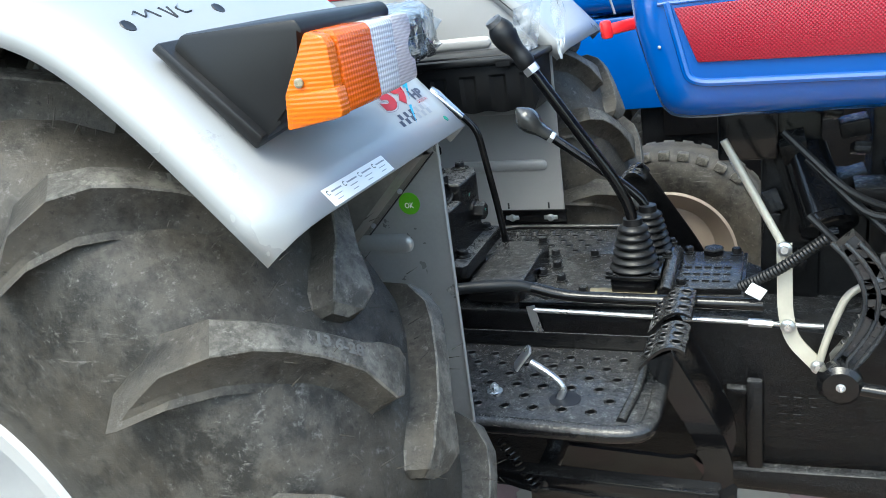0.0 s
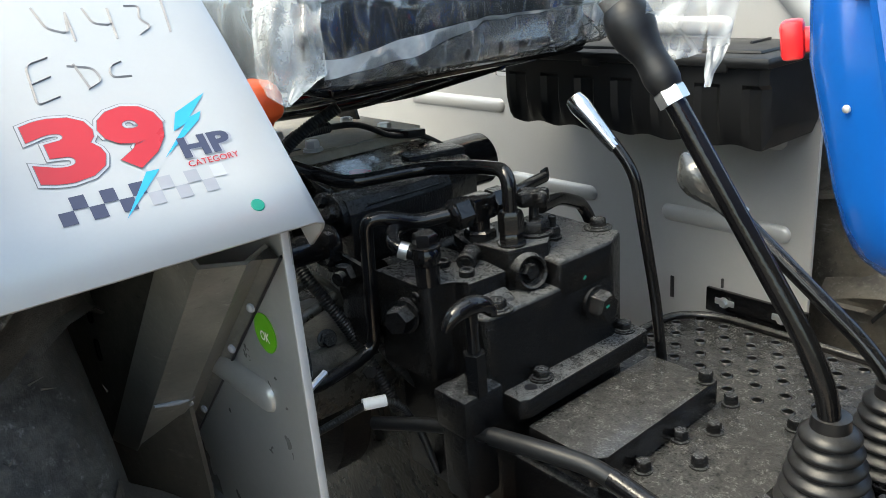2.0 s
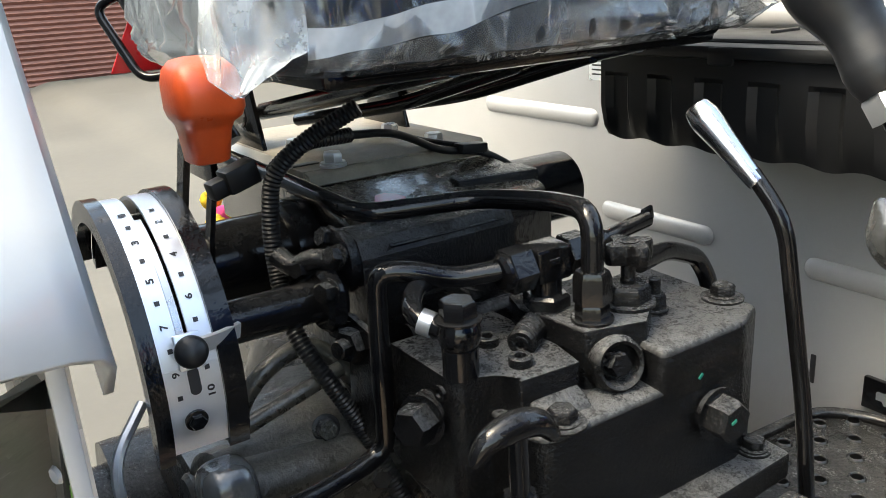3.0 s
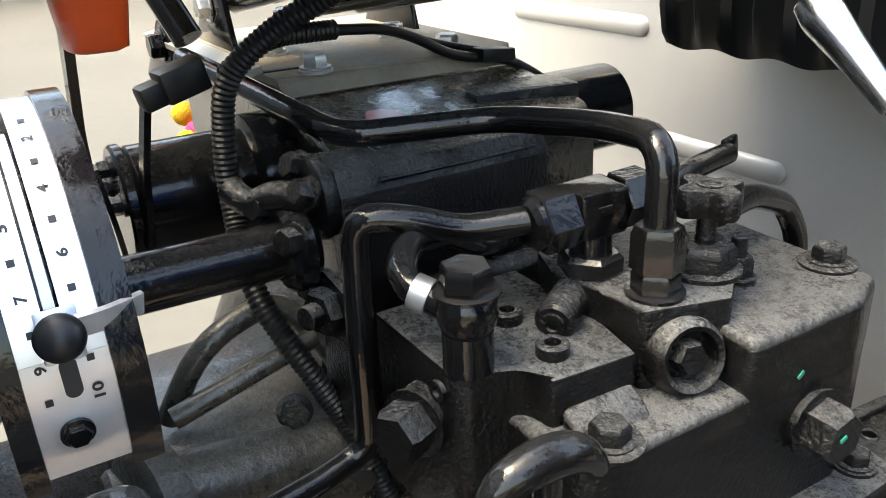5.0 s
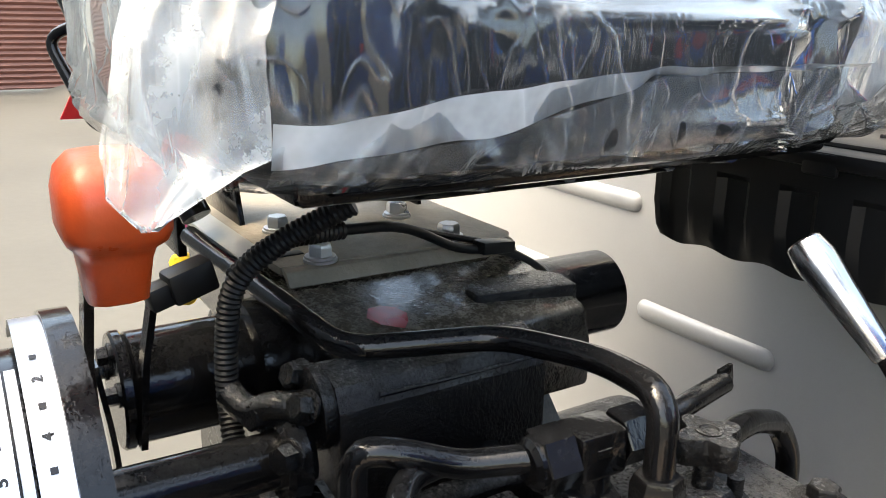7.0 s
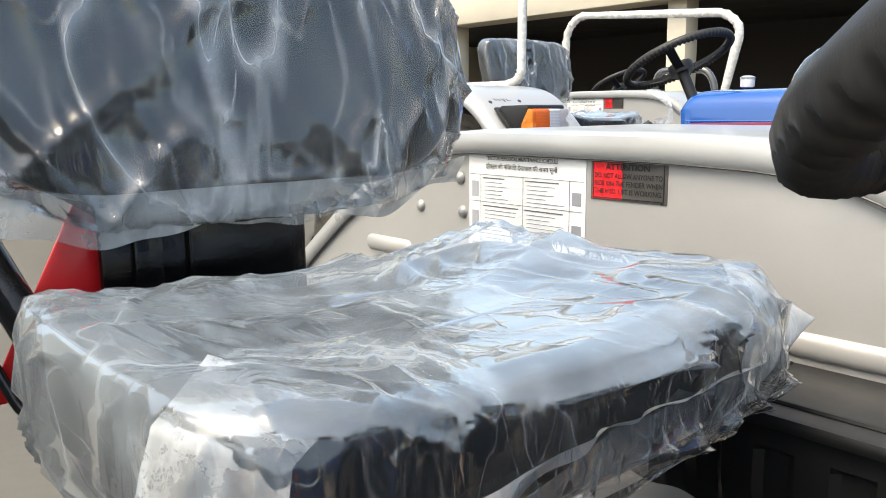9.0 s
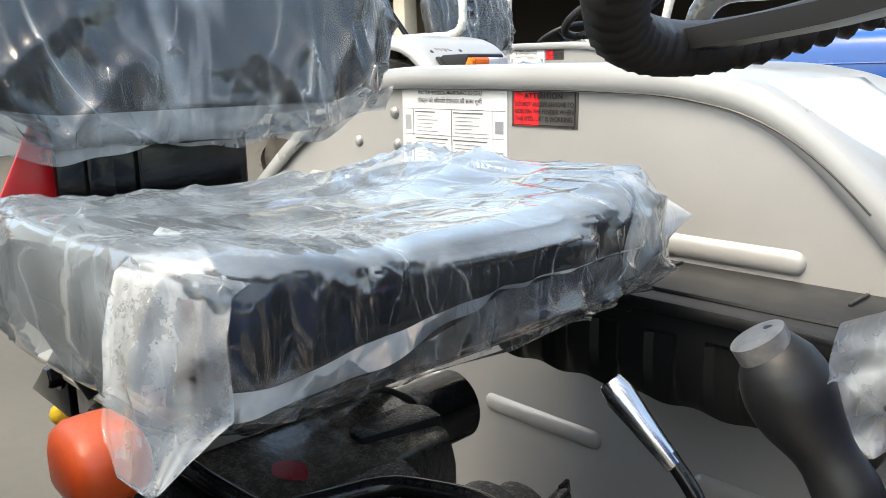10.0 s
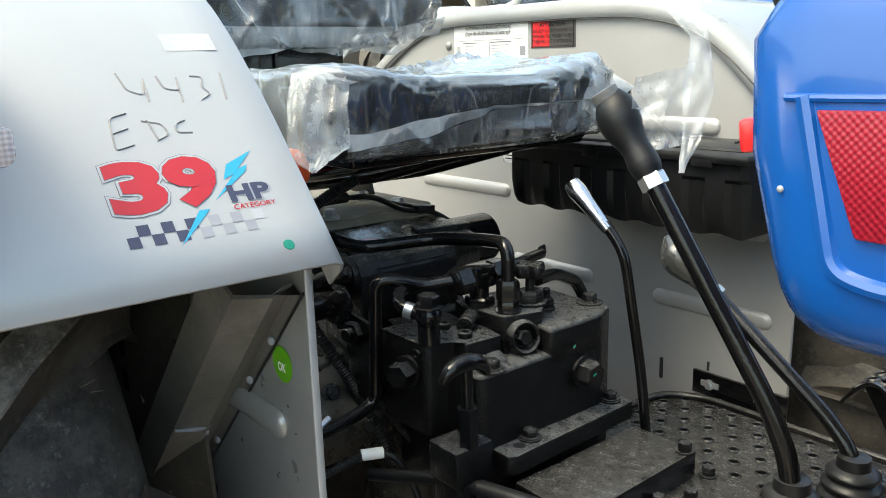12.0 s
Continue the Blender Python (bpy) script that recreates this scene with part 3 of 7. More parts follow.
def rib(panel, x0, x1, z, y, s):
    r = 0.0125
    bm = B()
    rings = []
    n = 9
    xs = [x0 + r * (1 - math.cos(a)) for a in (0.0, 0.5, 1.0, 1.57)] + [x1 - r * (1 - math.cos(a)) for a in (1.57, 1.0, 0.5, 0.0)]
    rs = [r * math.sin(a) for a in (0.12, 0.5, 1.0, 1.57)] + [r * math.sin(a) for a in (1.57, 1.0, 0.5, 0.12)]
    for x, rr in zip(xs, rs):
        rings.append([(x, y - s * rr * 0.62 * math.sin(math.pi * k / (n - 1)), z + rr * 1.15 * math.cos(math.pi * k / (n - 1))) for k in range(n)])
    ring_loft(bm, rings)
    return part("pressed_rib", bm, panel.data.materials[0], panel, smooth=70)


cover_near, panel_near = fender(-1, 0.006, 0.010, 0.884)
cover_far, panel_far = fender(1, -0.05)
bm = B()
# thin black tube drawn as the shadow line under the cover's lip
seam_shadow = [Vector((p.x - 0.05, 0.4295, p.z - 0.034)) for p in prof_fine() if -0.6 < p.x < 0.44]
tube(bm, seam_shadow, 0.0013, 6, 0)
part("seam_shadow", bm, "ink", panel_far)
for x0, x1, z in ((-0.62, -0.49, 1.147), (0.0, 0.325, 1.128), (-0.47, -0.17, 0.970), (0.17, 0.42, 0.964), (-0.16, 0.062, 0.825), (0.205, 0.435, 0.820), (-0.45, -0.25, 0.83)):
    rib(panel_far, x0, x1, z, 0.4385, 1)
for x0, x1, z in ((0.30, 0.465, 0.935), (0.22, 0.47, 0.75)):
    rib(panel_near, x0, x1, z, -0.4415, 1)
    rib(panel_near, x0, x1, z, -0.4385, -1)

# fixings on the far inner panel
for x, z in ((-0.365, 1.276), (-0.360, 1.223), (-0.464, 1.224)):
    part("rivet", lathe(B(), [(0.0105, 0), (0.0095, 0.003), (0.006, 0.0055), (0.001, 0.0065)], (x, 0.4385, z), (0, -1, 0), 16), "grey_in", panel_far, smooth=60)
part("bolt_hole", lathe(B(), [(0.007, 0), (0.007, 0.0015), (0.0045, 0.0015), (0.004, 0.0002)], (0.135, 0.4385, 1.183), (0, -1, 0), 16), "ink", panel_far)
part("slot", box(B(), (0.228, 0.438, 0.684), (0.007, 0.003, 0.040), 0.001), "ink", panel_far)
bm = prism(B(), [(0.30, 0.664), (0.475, 0.664), (0.475, 0.705), (0.30, 0.705)], "y", 0.430, 0.4375, 0.001)
foot = part("panel_bracket", bm, "black", panel_far)
for x in (0.335, 0.435):
    bm = box(B(), (x, 0.429, 0.686), (0.035, 0.004, 0.011), 0.004)
    hexbolt(bm, (x, 0.428, 0.686), (0, -1, 0), 0.013, 0.007)
    part("bracket_bolt", bm, "zinc", foot)
for x in (0.325, 0.43):
    part("slit", box(B(), (x, 0.4375, 0.715), (0.004, 0.003, 0.016)), "ink", panel_far)


# rear wheels
def rear_wheel(s):
    c = Vector((AX, s * TY, AZ))
    R = 0.669
    half = [(0.308, 0.150), (0.323, 0.160), (0.40, 0.178), (0.52, 0.186), (0.585, 0.180), (0.622, 0.166), (0.646, 0.140), (0.660, 0.10), (0.667, 0.05), (R, 0.0)]
    prof = [(r, -w) for r, w in half] + [(r, w) for r, w in reversed(half[:-1])]
    bm = B()
    lathe(bm, prof, c, (0, 1, 0), 96, cap=False)
    tyre = part("tyre", bm, "rubber", tractor, "dusty black tractor tyre with deep chevron lugs", smooth=60)
    bm = B()
    lathe(bm, [(0.285, -0.160), (0.315, -0.165), (0.320, -0.155), (0.308, -0.148), (0.29, -0.135), (0.29, -0.06), (0.285, 0.06), (0.29, 0.135), (0.308, 0.148), (0.320, 0.155), (0.315, 0.165), (0.285, 0.160)], c, (0, 1, 0), 72, cap=False)
    rim = part("rim", bm, "rim", tractor, "white painted steel wheel rim", smooth=50)
    bm = B()
    lathe(bm, [(0.02, 0.0), (0.12, 0.0), (0.17, 0.03), (0.24, 0.05), (0.288, 0.02), (0.288, 0.03), (0.23, 0.062), (0.16, 0.042), (0.11, 0.012), (0.02, 0.012)], c - Vector((0, s * 0.05, 0)), (0, s, 0), 48)
    part("wheel_disc", bm, "rim", rim, smooth=50)
    # one chevron bar for each side, shared by all its copies: nose near the middle, neck, shoulder block
    S = [-0.012, -0.006, 0.008, 0.024, 0.046, 0.085, 0.120, 0.144, 0.168, 0.185, 0.188]
    LOW = [0.004, 0.020, 0.034, 0.031, 0.020, 0.0180, 0.019, 0.021, 0.026, 0.028, 0.024]
    HIGH = [0.022, 0.027, 0.028, 0.022, 0.013, 0.0110, 0.011, 0.012, 0.018, 0.024, 0.024]
    TOP = [0.684, 0.694, 0.703, 0.7035, 0.703, 0.700, 0.695, 0.688, 0.666, 0.620, 0.565]
    SV, ANG = [-0.036, -0.01, 0.027, 0.092, 0.149, 0.19, 0.21], np.radians([-2.0, 0.2, 4.1, 9.2, 13.3, 16.8, 18.5])
    for w in (-1, 1):
        bm = B()
        rings = []
        for i, (sv, lo, hi, top) in enumerate(zip(S, LOW, HIGH, TOP)):
            a, a2 = float(np.interp(sv, SV, ANG)), float(np.interp(sv + 0.01, SV, ANG))
            d = Vector((0.01, (a2 - a) * 0.69)).normalized()
            nrm = Vector((-d.y, d.x))
            foot = float(np.interp(abs(sv), [0, 0.1, 0.135, 0.156, 0.172, 0.186, 0.19], [0.660, 0.650, 0.638, 0.618, 0.586, 0.54, 0.52]))
            foot = min(foot, top - 0.02)

            def at(off, rr, a=a, sv=sv, nrm=nrm, w=w):
                yy, aa = w * (sv + nrm.x * off), a + nrm.y * off / 0.69
                return (rr * math.cos(aa), yy, rr * math.sin(aa))

            fl, rise = (0.022 if i else 0.008), top - 0.0018 - foot
            left = [at(-lo - fl * u, foot + rise * h) for u, h in ((1.0, 0.0), (0.62, 0.09), (0.34, 0.28), (0.14, 0.58), (0.0, 1.0))]
            right = [at(hi + fl * u, foot + rise * h) for u, h in ((0.0, 1.0), (0.14, 0.58), (0.34, 0.28), (0.62, 0.09), (1.0, 0.0))]
            rings.append(left + [at(-lo + 0.002, top), at(hi - 0.002, top)] + right)
        ring_loft(bm, rings)
        me = finish("lug", bm, "rubber", 24)
        me.materials.append(M["lug"])
        for pl in me.polygons:
            # outward faces paler than the flanks: wear, and the light they catch painted in
            up = (pl.center.x ** 2 + pl.center.z ** 2) ** 0.5 > 0.664 and pl.normal.dot(Vector((pl.center.x, 0, pl.center.z)).normalized()) > 0.6
            pl.material_index = 1 if up and len(pl.vertices) == 4 else 0
        for k in range(20):
            ob = part("lug", me, "lug", tyre)
            ob.matrix_basis = Matrix.Translation(c) @ Matrix.Rotation(-radians((20.3 if w * s > 0 else 28.9) + 18 * k), 4, "Y")
            if s < 0 and w < 0 and k < 4:
                def on_lug(x, y):
                    sv, off = 0.092 - x * 0.727, y - 0.006
                    aa = float(np.interp(sv, SV, ANG)) + 0.727 * off / 0.69
                    rr = float(np.interp(sv, S, TOP)) + 0.0010
                    return Vector((rr * math.cos(aa), w * (sv - 0.686 * off), rr * math.sin(aa)))
                mark = letters("lettering", "13.6-28", 0.012, on_lug, "lugmark", tyre, "raised tyre size mark", 0.0004, 1.0, (0.062, 0.0135))
                mark.matrix_basis = ob.matrix_basis
    return tyre


tyre_near = rear_wheel(-1)
rear_wheel(1)


# tail lamp on the near fender
def tail_lamp():
    y0, y1 = -0.834, -0.650
    side = [(0.440, 1.268), (0.452, 1.280), (0.574, 1.282), (0.580, 1.272), (0.560, 1.222), (0.552, 1.180), (0.530, 1.166), (0.518, 1.168)]
    bm = prism(B(), side, "y", y0, y1, 0.005)
    for v in bm.verts:
        if v.co.z < 1.20:
            k = 0.016 + 0.016 * (v.co.y - y0) / (y1 - y0)
            v.co += Vector((-0.66 * k, 0, 0.75 * k))
    lamp = part("tail_lamp", bm, "blackplastic", tractor, "black tail lamp housing with amber, orange and clear lenses")
    bm = prism(B(), [(0.424, 1.270), (0.434, 1.276), (0.540, 1.168), (0.530, 1.156)], "y", y0 - 0.010, y1 + 0.008, 0.003)
    for v in bm.verts:
        if v.co.z < 1.20:
            k = 0.022 + 0.018 * (v.co.y - y0) / (y1 - y0)
            v.co += Vector((-0.66 * k, 0, 0.75 * k))
    part("gasket", bm, "bootrub", lamp)
    bm = prism(B(), [(0.548, 1.186), (0.600, 1.194), (0.604, 1.198), (0.603, 1.258), (0.598, 1.266), (0.582, 1.270), (0.552, 1.218)], "y", y0 - 0.003, -0.8205, 0.003)
    amber = part("amber_lens", bm, "amber", lamp, "glossy amber indicator lens")
    bm = prism(B(), [(0.556, 1.188), (0.606, 1.196), (0.608, 1.200), (0.606, 1.222), (0.556, 1.218)], "y", y0 - 0.005, -0.8215, 0.002)
    part("lens_block", bm, "amber", amber)
    part("lens_screw", lathe(B(), [(0.0045, 0), (0.0045, 0.002), (0.002, 0.003)], (0.570, -0.8375, 1.228), (0, -1, 0.1), 14), "brass", amber)
    bm = prism(B(), [(0.566, 1.195), (0.602, 1.196), (0.606, 1.200), (0.604, 1.262), (0.600, 1.268), (0.566, 1.270)], "y", -0.820, -0.7525, 0.002)
    part("red_lens", bm, "redamber", lamp, "deep orange ribbed lens")
    bm = prism(B(), [(0.566, 1.197), (0.600, 1.197), (0.602, 1.201), (0.602, 1.263), (0.598, 1.268), (0.566, 1.268)], "y", -0.752, -0.6985, 0.002)
    part("clear_lens", bm, "clearlens", lamp, "clear ribbed reversing lens")
    bm = prism(B(), [(-0.698, 1.198), (-0.654, 1.200), (-0.650, 1.204), (-0.650, 1.220), (-0.664, 1.223), (-0.668, 1.233), (-0.664, 1.243), (-0.652, 1.247), (-0.652, 1.262), (-0.657, 1.267), (-0.698, 1.268)], "x", 0.566, 0.6005, 0.002)
    part("reflector", bm, "reflector", lamp, "pale speckled reflector with a notched end")


tail_lamp()


# stickers and writing on the near fender's slope
def patch(name, y0, y1, v0, v1, material, h=0.0003, label="", n=6, cover=None):
    bm = B()
    g = [[bm.verts.new(on_slope(y0 + (y1 - y0) * i, v0 + (v1 - v0) * j / n, h)) for i in (0, 1)] for j in range(n + 1)]
    for a, b in zip(g, g[1:]):
        bm.faces.new((a[0], a[1], b[1], b[0]))
    return part(name, bm, material, cover or cover_near, label)


def slope_text(text, y0, v0, width, height, material, h=0.001, bold=0.0, skew=0.0, name="lettering", label=""):
    return letters(name, text, 0.04, lambda x, y: on_slope(y0 + x, v0 + y + skew * x, h), material, cover_near, label, bold, 1.0, (width, height))


for fig, y, w in (("3", -0.5885, 0.0440), ("9", -0.5480, 0.0430)):
    slope_text(fig, y, 0.0605, w, 0.0490, "pencil", 0.0004, 0.0034)
    slope_text(fig, y + 0.0005, 0.0610, w - 0.0010, 0.0480, "silverink", 0.0007, 0.0031)
    slope_text(fig, y + 0.0020, 0.0625, w - 0.0040, 0.0450, "pencil", 0.0010, 0.0022)
    slope_text(fig, y + 0.0024, 0.0629, w - 0.0048, 0.0442, "printred", 0.0013, 0.0020, label="large red printed figure")
slope_text("HP", -0.5037, 0.0622, 0.0335, 0.0150, "palegrey", 0.0006, 0.0022)
slope_text("HP", -0.5045, 0.0628, 0.0325, 0.0148, "navy", 0.0010, 0.0018)
slope_text("CATEGORY", -0.5045, 0.0565, 0.0330, 0.0042, "printred", 0.0008, 0.0004)
bm = B()
bolt_shape = [(-0.473, 0.107), (-0.497, 0.096), (-0.5035, 0.083), (-0.494, 0.087), (-0.516, 0.066), (-0.485, 0.088), (-0.481, 0.094), (-0.490, 0.091)]
bm.faces.new([bm.verts.new(on_slope(y, v, 0.0008)) for y, v in bolt_shape])
part("lightning_print", bm, "cyan", cover_near, "cyan lightning flash")
bm = B()
bm.faces.new([bm.verts.new(on_slope(y, v, 0.0007)) for y, v in [(-0.530, 0.060), (-0.522, 0.060), (-0.552, 0.033)]])
part("lightning_print", bm, "cyan", cover_near, "cyan lightning flash")
for i in range(12):
    y, v = -0.5845 + i * 0.0083, 0.0378 + (0.0085 if i % 2 else 0)
    patch("chequer", y, y + 0.0083, v, v + 0.0085, "navy" if i < 6 else "palegrey" if i < 11 else "faint", 0.0006, n=1)
bm = lathe(B(), [(0.0045, 0), (0.004, 0.0006), (0.001, 0.0008)], on_slope(-0.476, 0.021), (0.74, 0, 0.67), 12)
part("paint_dab", bm, "teal", cover_near, "small teal paint dab")


def scrawl(strokes, r=0.0007, material="pencil"):
    for st in strokes:
        bm = B()
        pts = [on_slope(y, v, 0.0004) for y, v in st]
        strap(bm, pts, r * 2, 0.0001, (0, 1, 0.6), 0.004)
        part("pen_stroke", bm, material, cover_near)


# figures of the pen marks are drawn as plain strokes
scrawl([[(-0.549, 0.190), (-0.546, 0.172), (-0.535, 0.166), (-0.531, 0.184)], [(-0.531, 0.184), (-0.533, 0.160)],
        [(-0.520, 0.186), (-0.518, 0.172), (-0.507, 0.169), (-0.505, 0.183)], [(-0.505, 0.184), (-0.508, 0.158)],
        [(-0.494, 0.184), (-0.484, 0.183), (-0.489, 0.172), (-0.483, 0.165), (-0.493, 0.159)],
        [(-0.468, 0.187), (-0.473, 0.158)],
        [(-0.553, 0.150), (-0.567, 0.146), (-0.570, 0.117), (-0.556, 0.121)], [(-0.568, 0.132), (-0.556, 0.136)],
        [(-0.541, 0.143), (-0.538, 0.124)], [(-0.545, 0.142), (-0.531, 0.138), (-0.529, 0.128), (-0.539, 0.123)],
        [(-0.513, 0.140), (-0.522, 0.137), (-0.523, 0.129), (-0.511, 0.128)]])
patch("tape_mark", -0.503, -0.460, 0.213, 0.233, "tape", 0.0003, "scrap of clear tape")
st = patch("sticker", -0.812, -0.676, 0.0015, 0.0225, "paper", 0.0004, "white specification sticker with small print")
for k in range(4):
    y = -0.808 + k * 0.0333
    slope_text("C", y, 0.0135, 0.0048, 0.0058, "ink", 0.0008, 0.0008)
    for j in range(3):
        patch("print_line", y + 0.008, y + 0.029 - 0.005 * j, 0.0155 - j * 0.0048, 0.0155 - j * 0.0048 + (0.0009 if j else 0.0017), "palegrey", 0.0008, n=1)
scrawl([[(-0.80, 0.278), (-0.792, 0.284), (-0.788, 0.270), (-0.775, 0.284), (-0.768, 0.268)], [(-0.755, 0.284), (-0.748, 0.262), (-0.742, 0.284)], [(-0.722, 0.285), (-0.733, 0.280), (-0.728, 0.268), (-0.716, 0.270)]], 0.0016, "ink")
for y, v in ((-0.823, 0.262), (-0.672, 0.268)):
    part("drain_hole", lathe(B(), [(0.0085, 0), (0.0075, 0.0012), (0.004, 0.0006)], on_slope(y, v), (0.68, 0, 0.73), 14), "ink", cover_near)
bm = lathe(B(), [(0.0165, 0), (0.0165, 0.0006), (0.001, 0.0006)], (0.468, -0.4418, 0.996), (0, -1, 0), 28)
ok = part("round_sticker", bm, "green", panel_near, "round green inspection sticker")
letters("lettering", "OK", 0.012, Matrix.Translation((0.4605, -0.4427, 0.989)) @ pose(0, 0, 0, 90, 0, 0), "paper", panel_near, "", 0.0003, 1.0, (0.0145, 0.0085))

# dark liner of the wheel well, folded beam across the near panel, welds and slots
bm = B()
ring_loft(bm, [[(x, y, z) for x, y in ((0.33, -0.462), (0.27, -0.497), (0.10, -0.515), (-0.12, -0.534), (-0.70, -0.536), (-0.70, -0.532), (-0.12, -0.530), (0.10, -0.511), (0.27, -0.493), (0.33, -0.458))] for z in (0.40, 0.8, 1.10, 1.20)])
for v in bm.verts:
    if v.co.z > 1.1:
        v.co.x = min(v.co.x, 0.30)
liner = part("wheel_well_liner", bm, "undercoat", panel_near, "rough black liner of the wheel well")
for z in (0.965, 0.925):
    part("slot", box(B(), (0.226, -0.5045, z), (0.010, 0.004, 0.022), 0.002, (0, 0, -7)), "hole_shade", liner)
ALONG, OUT = Vector((-0.700, 0, -0.714)), Vector((-0.714, 0, 0.700))


def beam_at(along, up, y):
    p = Vector((0.4517, 0, 1.0208)) + ALONG * along + OUT * up
    return (p.x, y, p.z)


bm = B()
FOLD = [(-0.010, -0.4435), (0.001, -0.4445), (-0.007, -0.466), (0.000, -0.4985), (0.036, -0.505), (0.036, -0.502), (0.003, -0.4955), (-0.004, -0.467), (0.004, -0.4465), (-0.010, -0.4425)]
ring_loft(bm, [[beam_at(al, up, y) for up, y in FOLD] for al in (-0.075, 0.0, 0.08, 0.16, 0.30, 0.44)])
beam = part("gusset", bm, "grey_dusty", panel_near, "folded grey steel gusset beam", 8)
bm = B()
tube(bm, [beam_at(0.166, -0.003, -0.462), beam_at(0.163, -0.006, -0.474), beam_at(0.158, -0.005, -0.488), beam_at(0.156, -0.003, -0.499)], lambda u: 0.0032 - 0.0016 * u, 8, 0.006)
part("weld_scrap", bm, "palegrey", beam, "torn pale weld bead")
for al, up, y in ((0.0, -0.008, -0.4455), (0.072, -0.008, -0.4455), (0.115, -0.008, -0.4455), (0.18, -0.004, -0.462), (0.205, -0.008, -0.4455)):
    part("spot_weld", lathe(B(), [(0.0042, 0), (0.0034, 0.0016), (0.001, 0.0022)], beam_at(al, up, y), (0.4, -1, 0), 9), "palegrey", beam)
bm = B()
tube(bm, [beam_at(al, -0.0115, -0.4430) for al in (-0.08, 0.1, 0.44)], 0.0013, 6, 0)
part("gap_line", bm, "ink", beam)

# printed plates on the far inner panel
YL = 0.4382


def plate_patch(name, x0, x1, z0, z1, material, d=0.0, label="", parent=None):
    return part(name, box(B(), ((x0 + x1) / 2, YL - 0.0005 - d, (z0 + z1) / 2), (x1 - x0, 0.001, z1 - z0)), material, parent or panel_far, label)


def wall_text(text, x0, z0, w, h, material, d=0.0012, bold=0.0):
    return letters("lettering", text, 0.02, Matrix.Translation((x0, YL - 0.001 - d, z0)) @ pose(0, 0, 0, 90, 0, 0), material, panel_far, "", bold, 1.0, (w, h))


plate_patch("schedule_plate", -0.344, -0.115, 1.085, 1.321, "paper", 0, "white printed maintenance schedule plate")
wall_text("TRACTOR PERIODICAL MAINTENANCE SCHEDULE", -0.305, 1.3065, 0.142, 0.0062, "ink", bold=0.0003)
wall_text("ट्रैक्टर की नियमित देखभाल की समय सूची", -0.306, 1.2915, 0.142, 0.0110, "ink", bold=0.0002)
for z in (1.284, 1.243, 1.195, 1.145):
    plate_patch("print_rule", -0.3415, -0.118, z, z + 0.0006, "pencil", 0.0006)
for x in (-0.318, -0.230, -0.143):
    plate_patch("print_rule", x, x + 0.0006, 1.09, 1.284, "pencil", 0.0006)
rng = random.Random(4)
for x0, x1 in ((-0.313, -0.234), (-0.226, -0.147)):
    for k in range(30):
        z = 1.2785 - k * 0.0060
        if min(abs(z - q) for q in (1.243, 1.195, 1.145)) > 0.004:
            head = k % 7 == 0
            plate_patch("print_line", x0 + (0 if head else 0.004), x0 + (x1 - x0) * rng.uniform(0.45, 0.98), z, z + (0.0017 if head else 0.0010), "pencil" if head else "palegrey", 0.0006)
for z in (1.263, 1.218, 1.17):
    plate_patch("print_figure", -0.337, -0.323, z - 0.013, z + 0.011, "faint", 0.0006)
    plate_patch("print_figure", -0.138, -0.122, z - 0.012, z + 0.006, "palegrey", 0.0006)
plate_patch("warning_plate", -0.106, 0.011, 1.2635, 1.3165, "labelsilver", 0, "red and silver foil warning plate")
plate_patch("print_field", -0.103, -0.056, 1.2655, 1.3145, "labelred", 0.0006)
wall_text("ATTENTION", -0.082, 1.3035, 0.068, 0.0080, "ink", 0.0016, 0.0005)
wall_text("DO NOT ALLOW ANYONE TO", -0.099, 1.2925, 0.104, 0.0068, "ink", 0.0016, 0.0004)
wall_text("RIDE ON THE FENDER WHEN", -0.099, 1.2825, 0.104, 0.0068, "ink", 0.0016, 0.0004)
wall_text("THE HYD. LIFT IS WORKING.", -0.099, 1.2725, 0.104, 0.0068, "ink", 0.0016, 0.0004)
for x0, x1, z0, z1 in ((-0.102, 0.007, 1.3125, 1.3135), (-0.102, 0.007, 1.2665, 1.2675), (-0.102, -0.101, 1.2665, 1.3135), (0.006, 0.007, 1.2665, 1.3135)):
    plate_patch("print_rule", x0, x1, z0, z1, "ink", 0.0012)
plate_patch("maker_plate", -0.19, -0.125, 1.03, 1.075, "alu", 0, "small riveted aluminium maker's plate")
for k in range(5):
    plate_patch("print_line", -0.183, -0.133 - 0.006 * (k % 2), 1.066 - k * 0.007, 1.0685 - k * 0.007, "ink", 0.0006)
plate_patch("maker_plate", -0.075, -0.01, 1.055, 1.095, "alu", 0, "small riveted aluminium maker's plate")
for k in range(4):
    plate_patch("print_line", -0.068, -0.02, 1.087 - k * 0.007, 1.0895 - k * 0.007, "ink", 0.0006)


# fine rubber whiskers left by the mould on the near tyre
rw = random.Random(21)
verts, faces = [], []
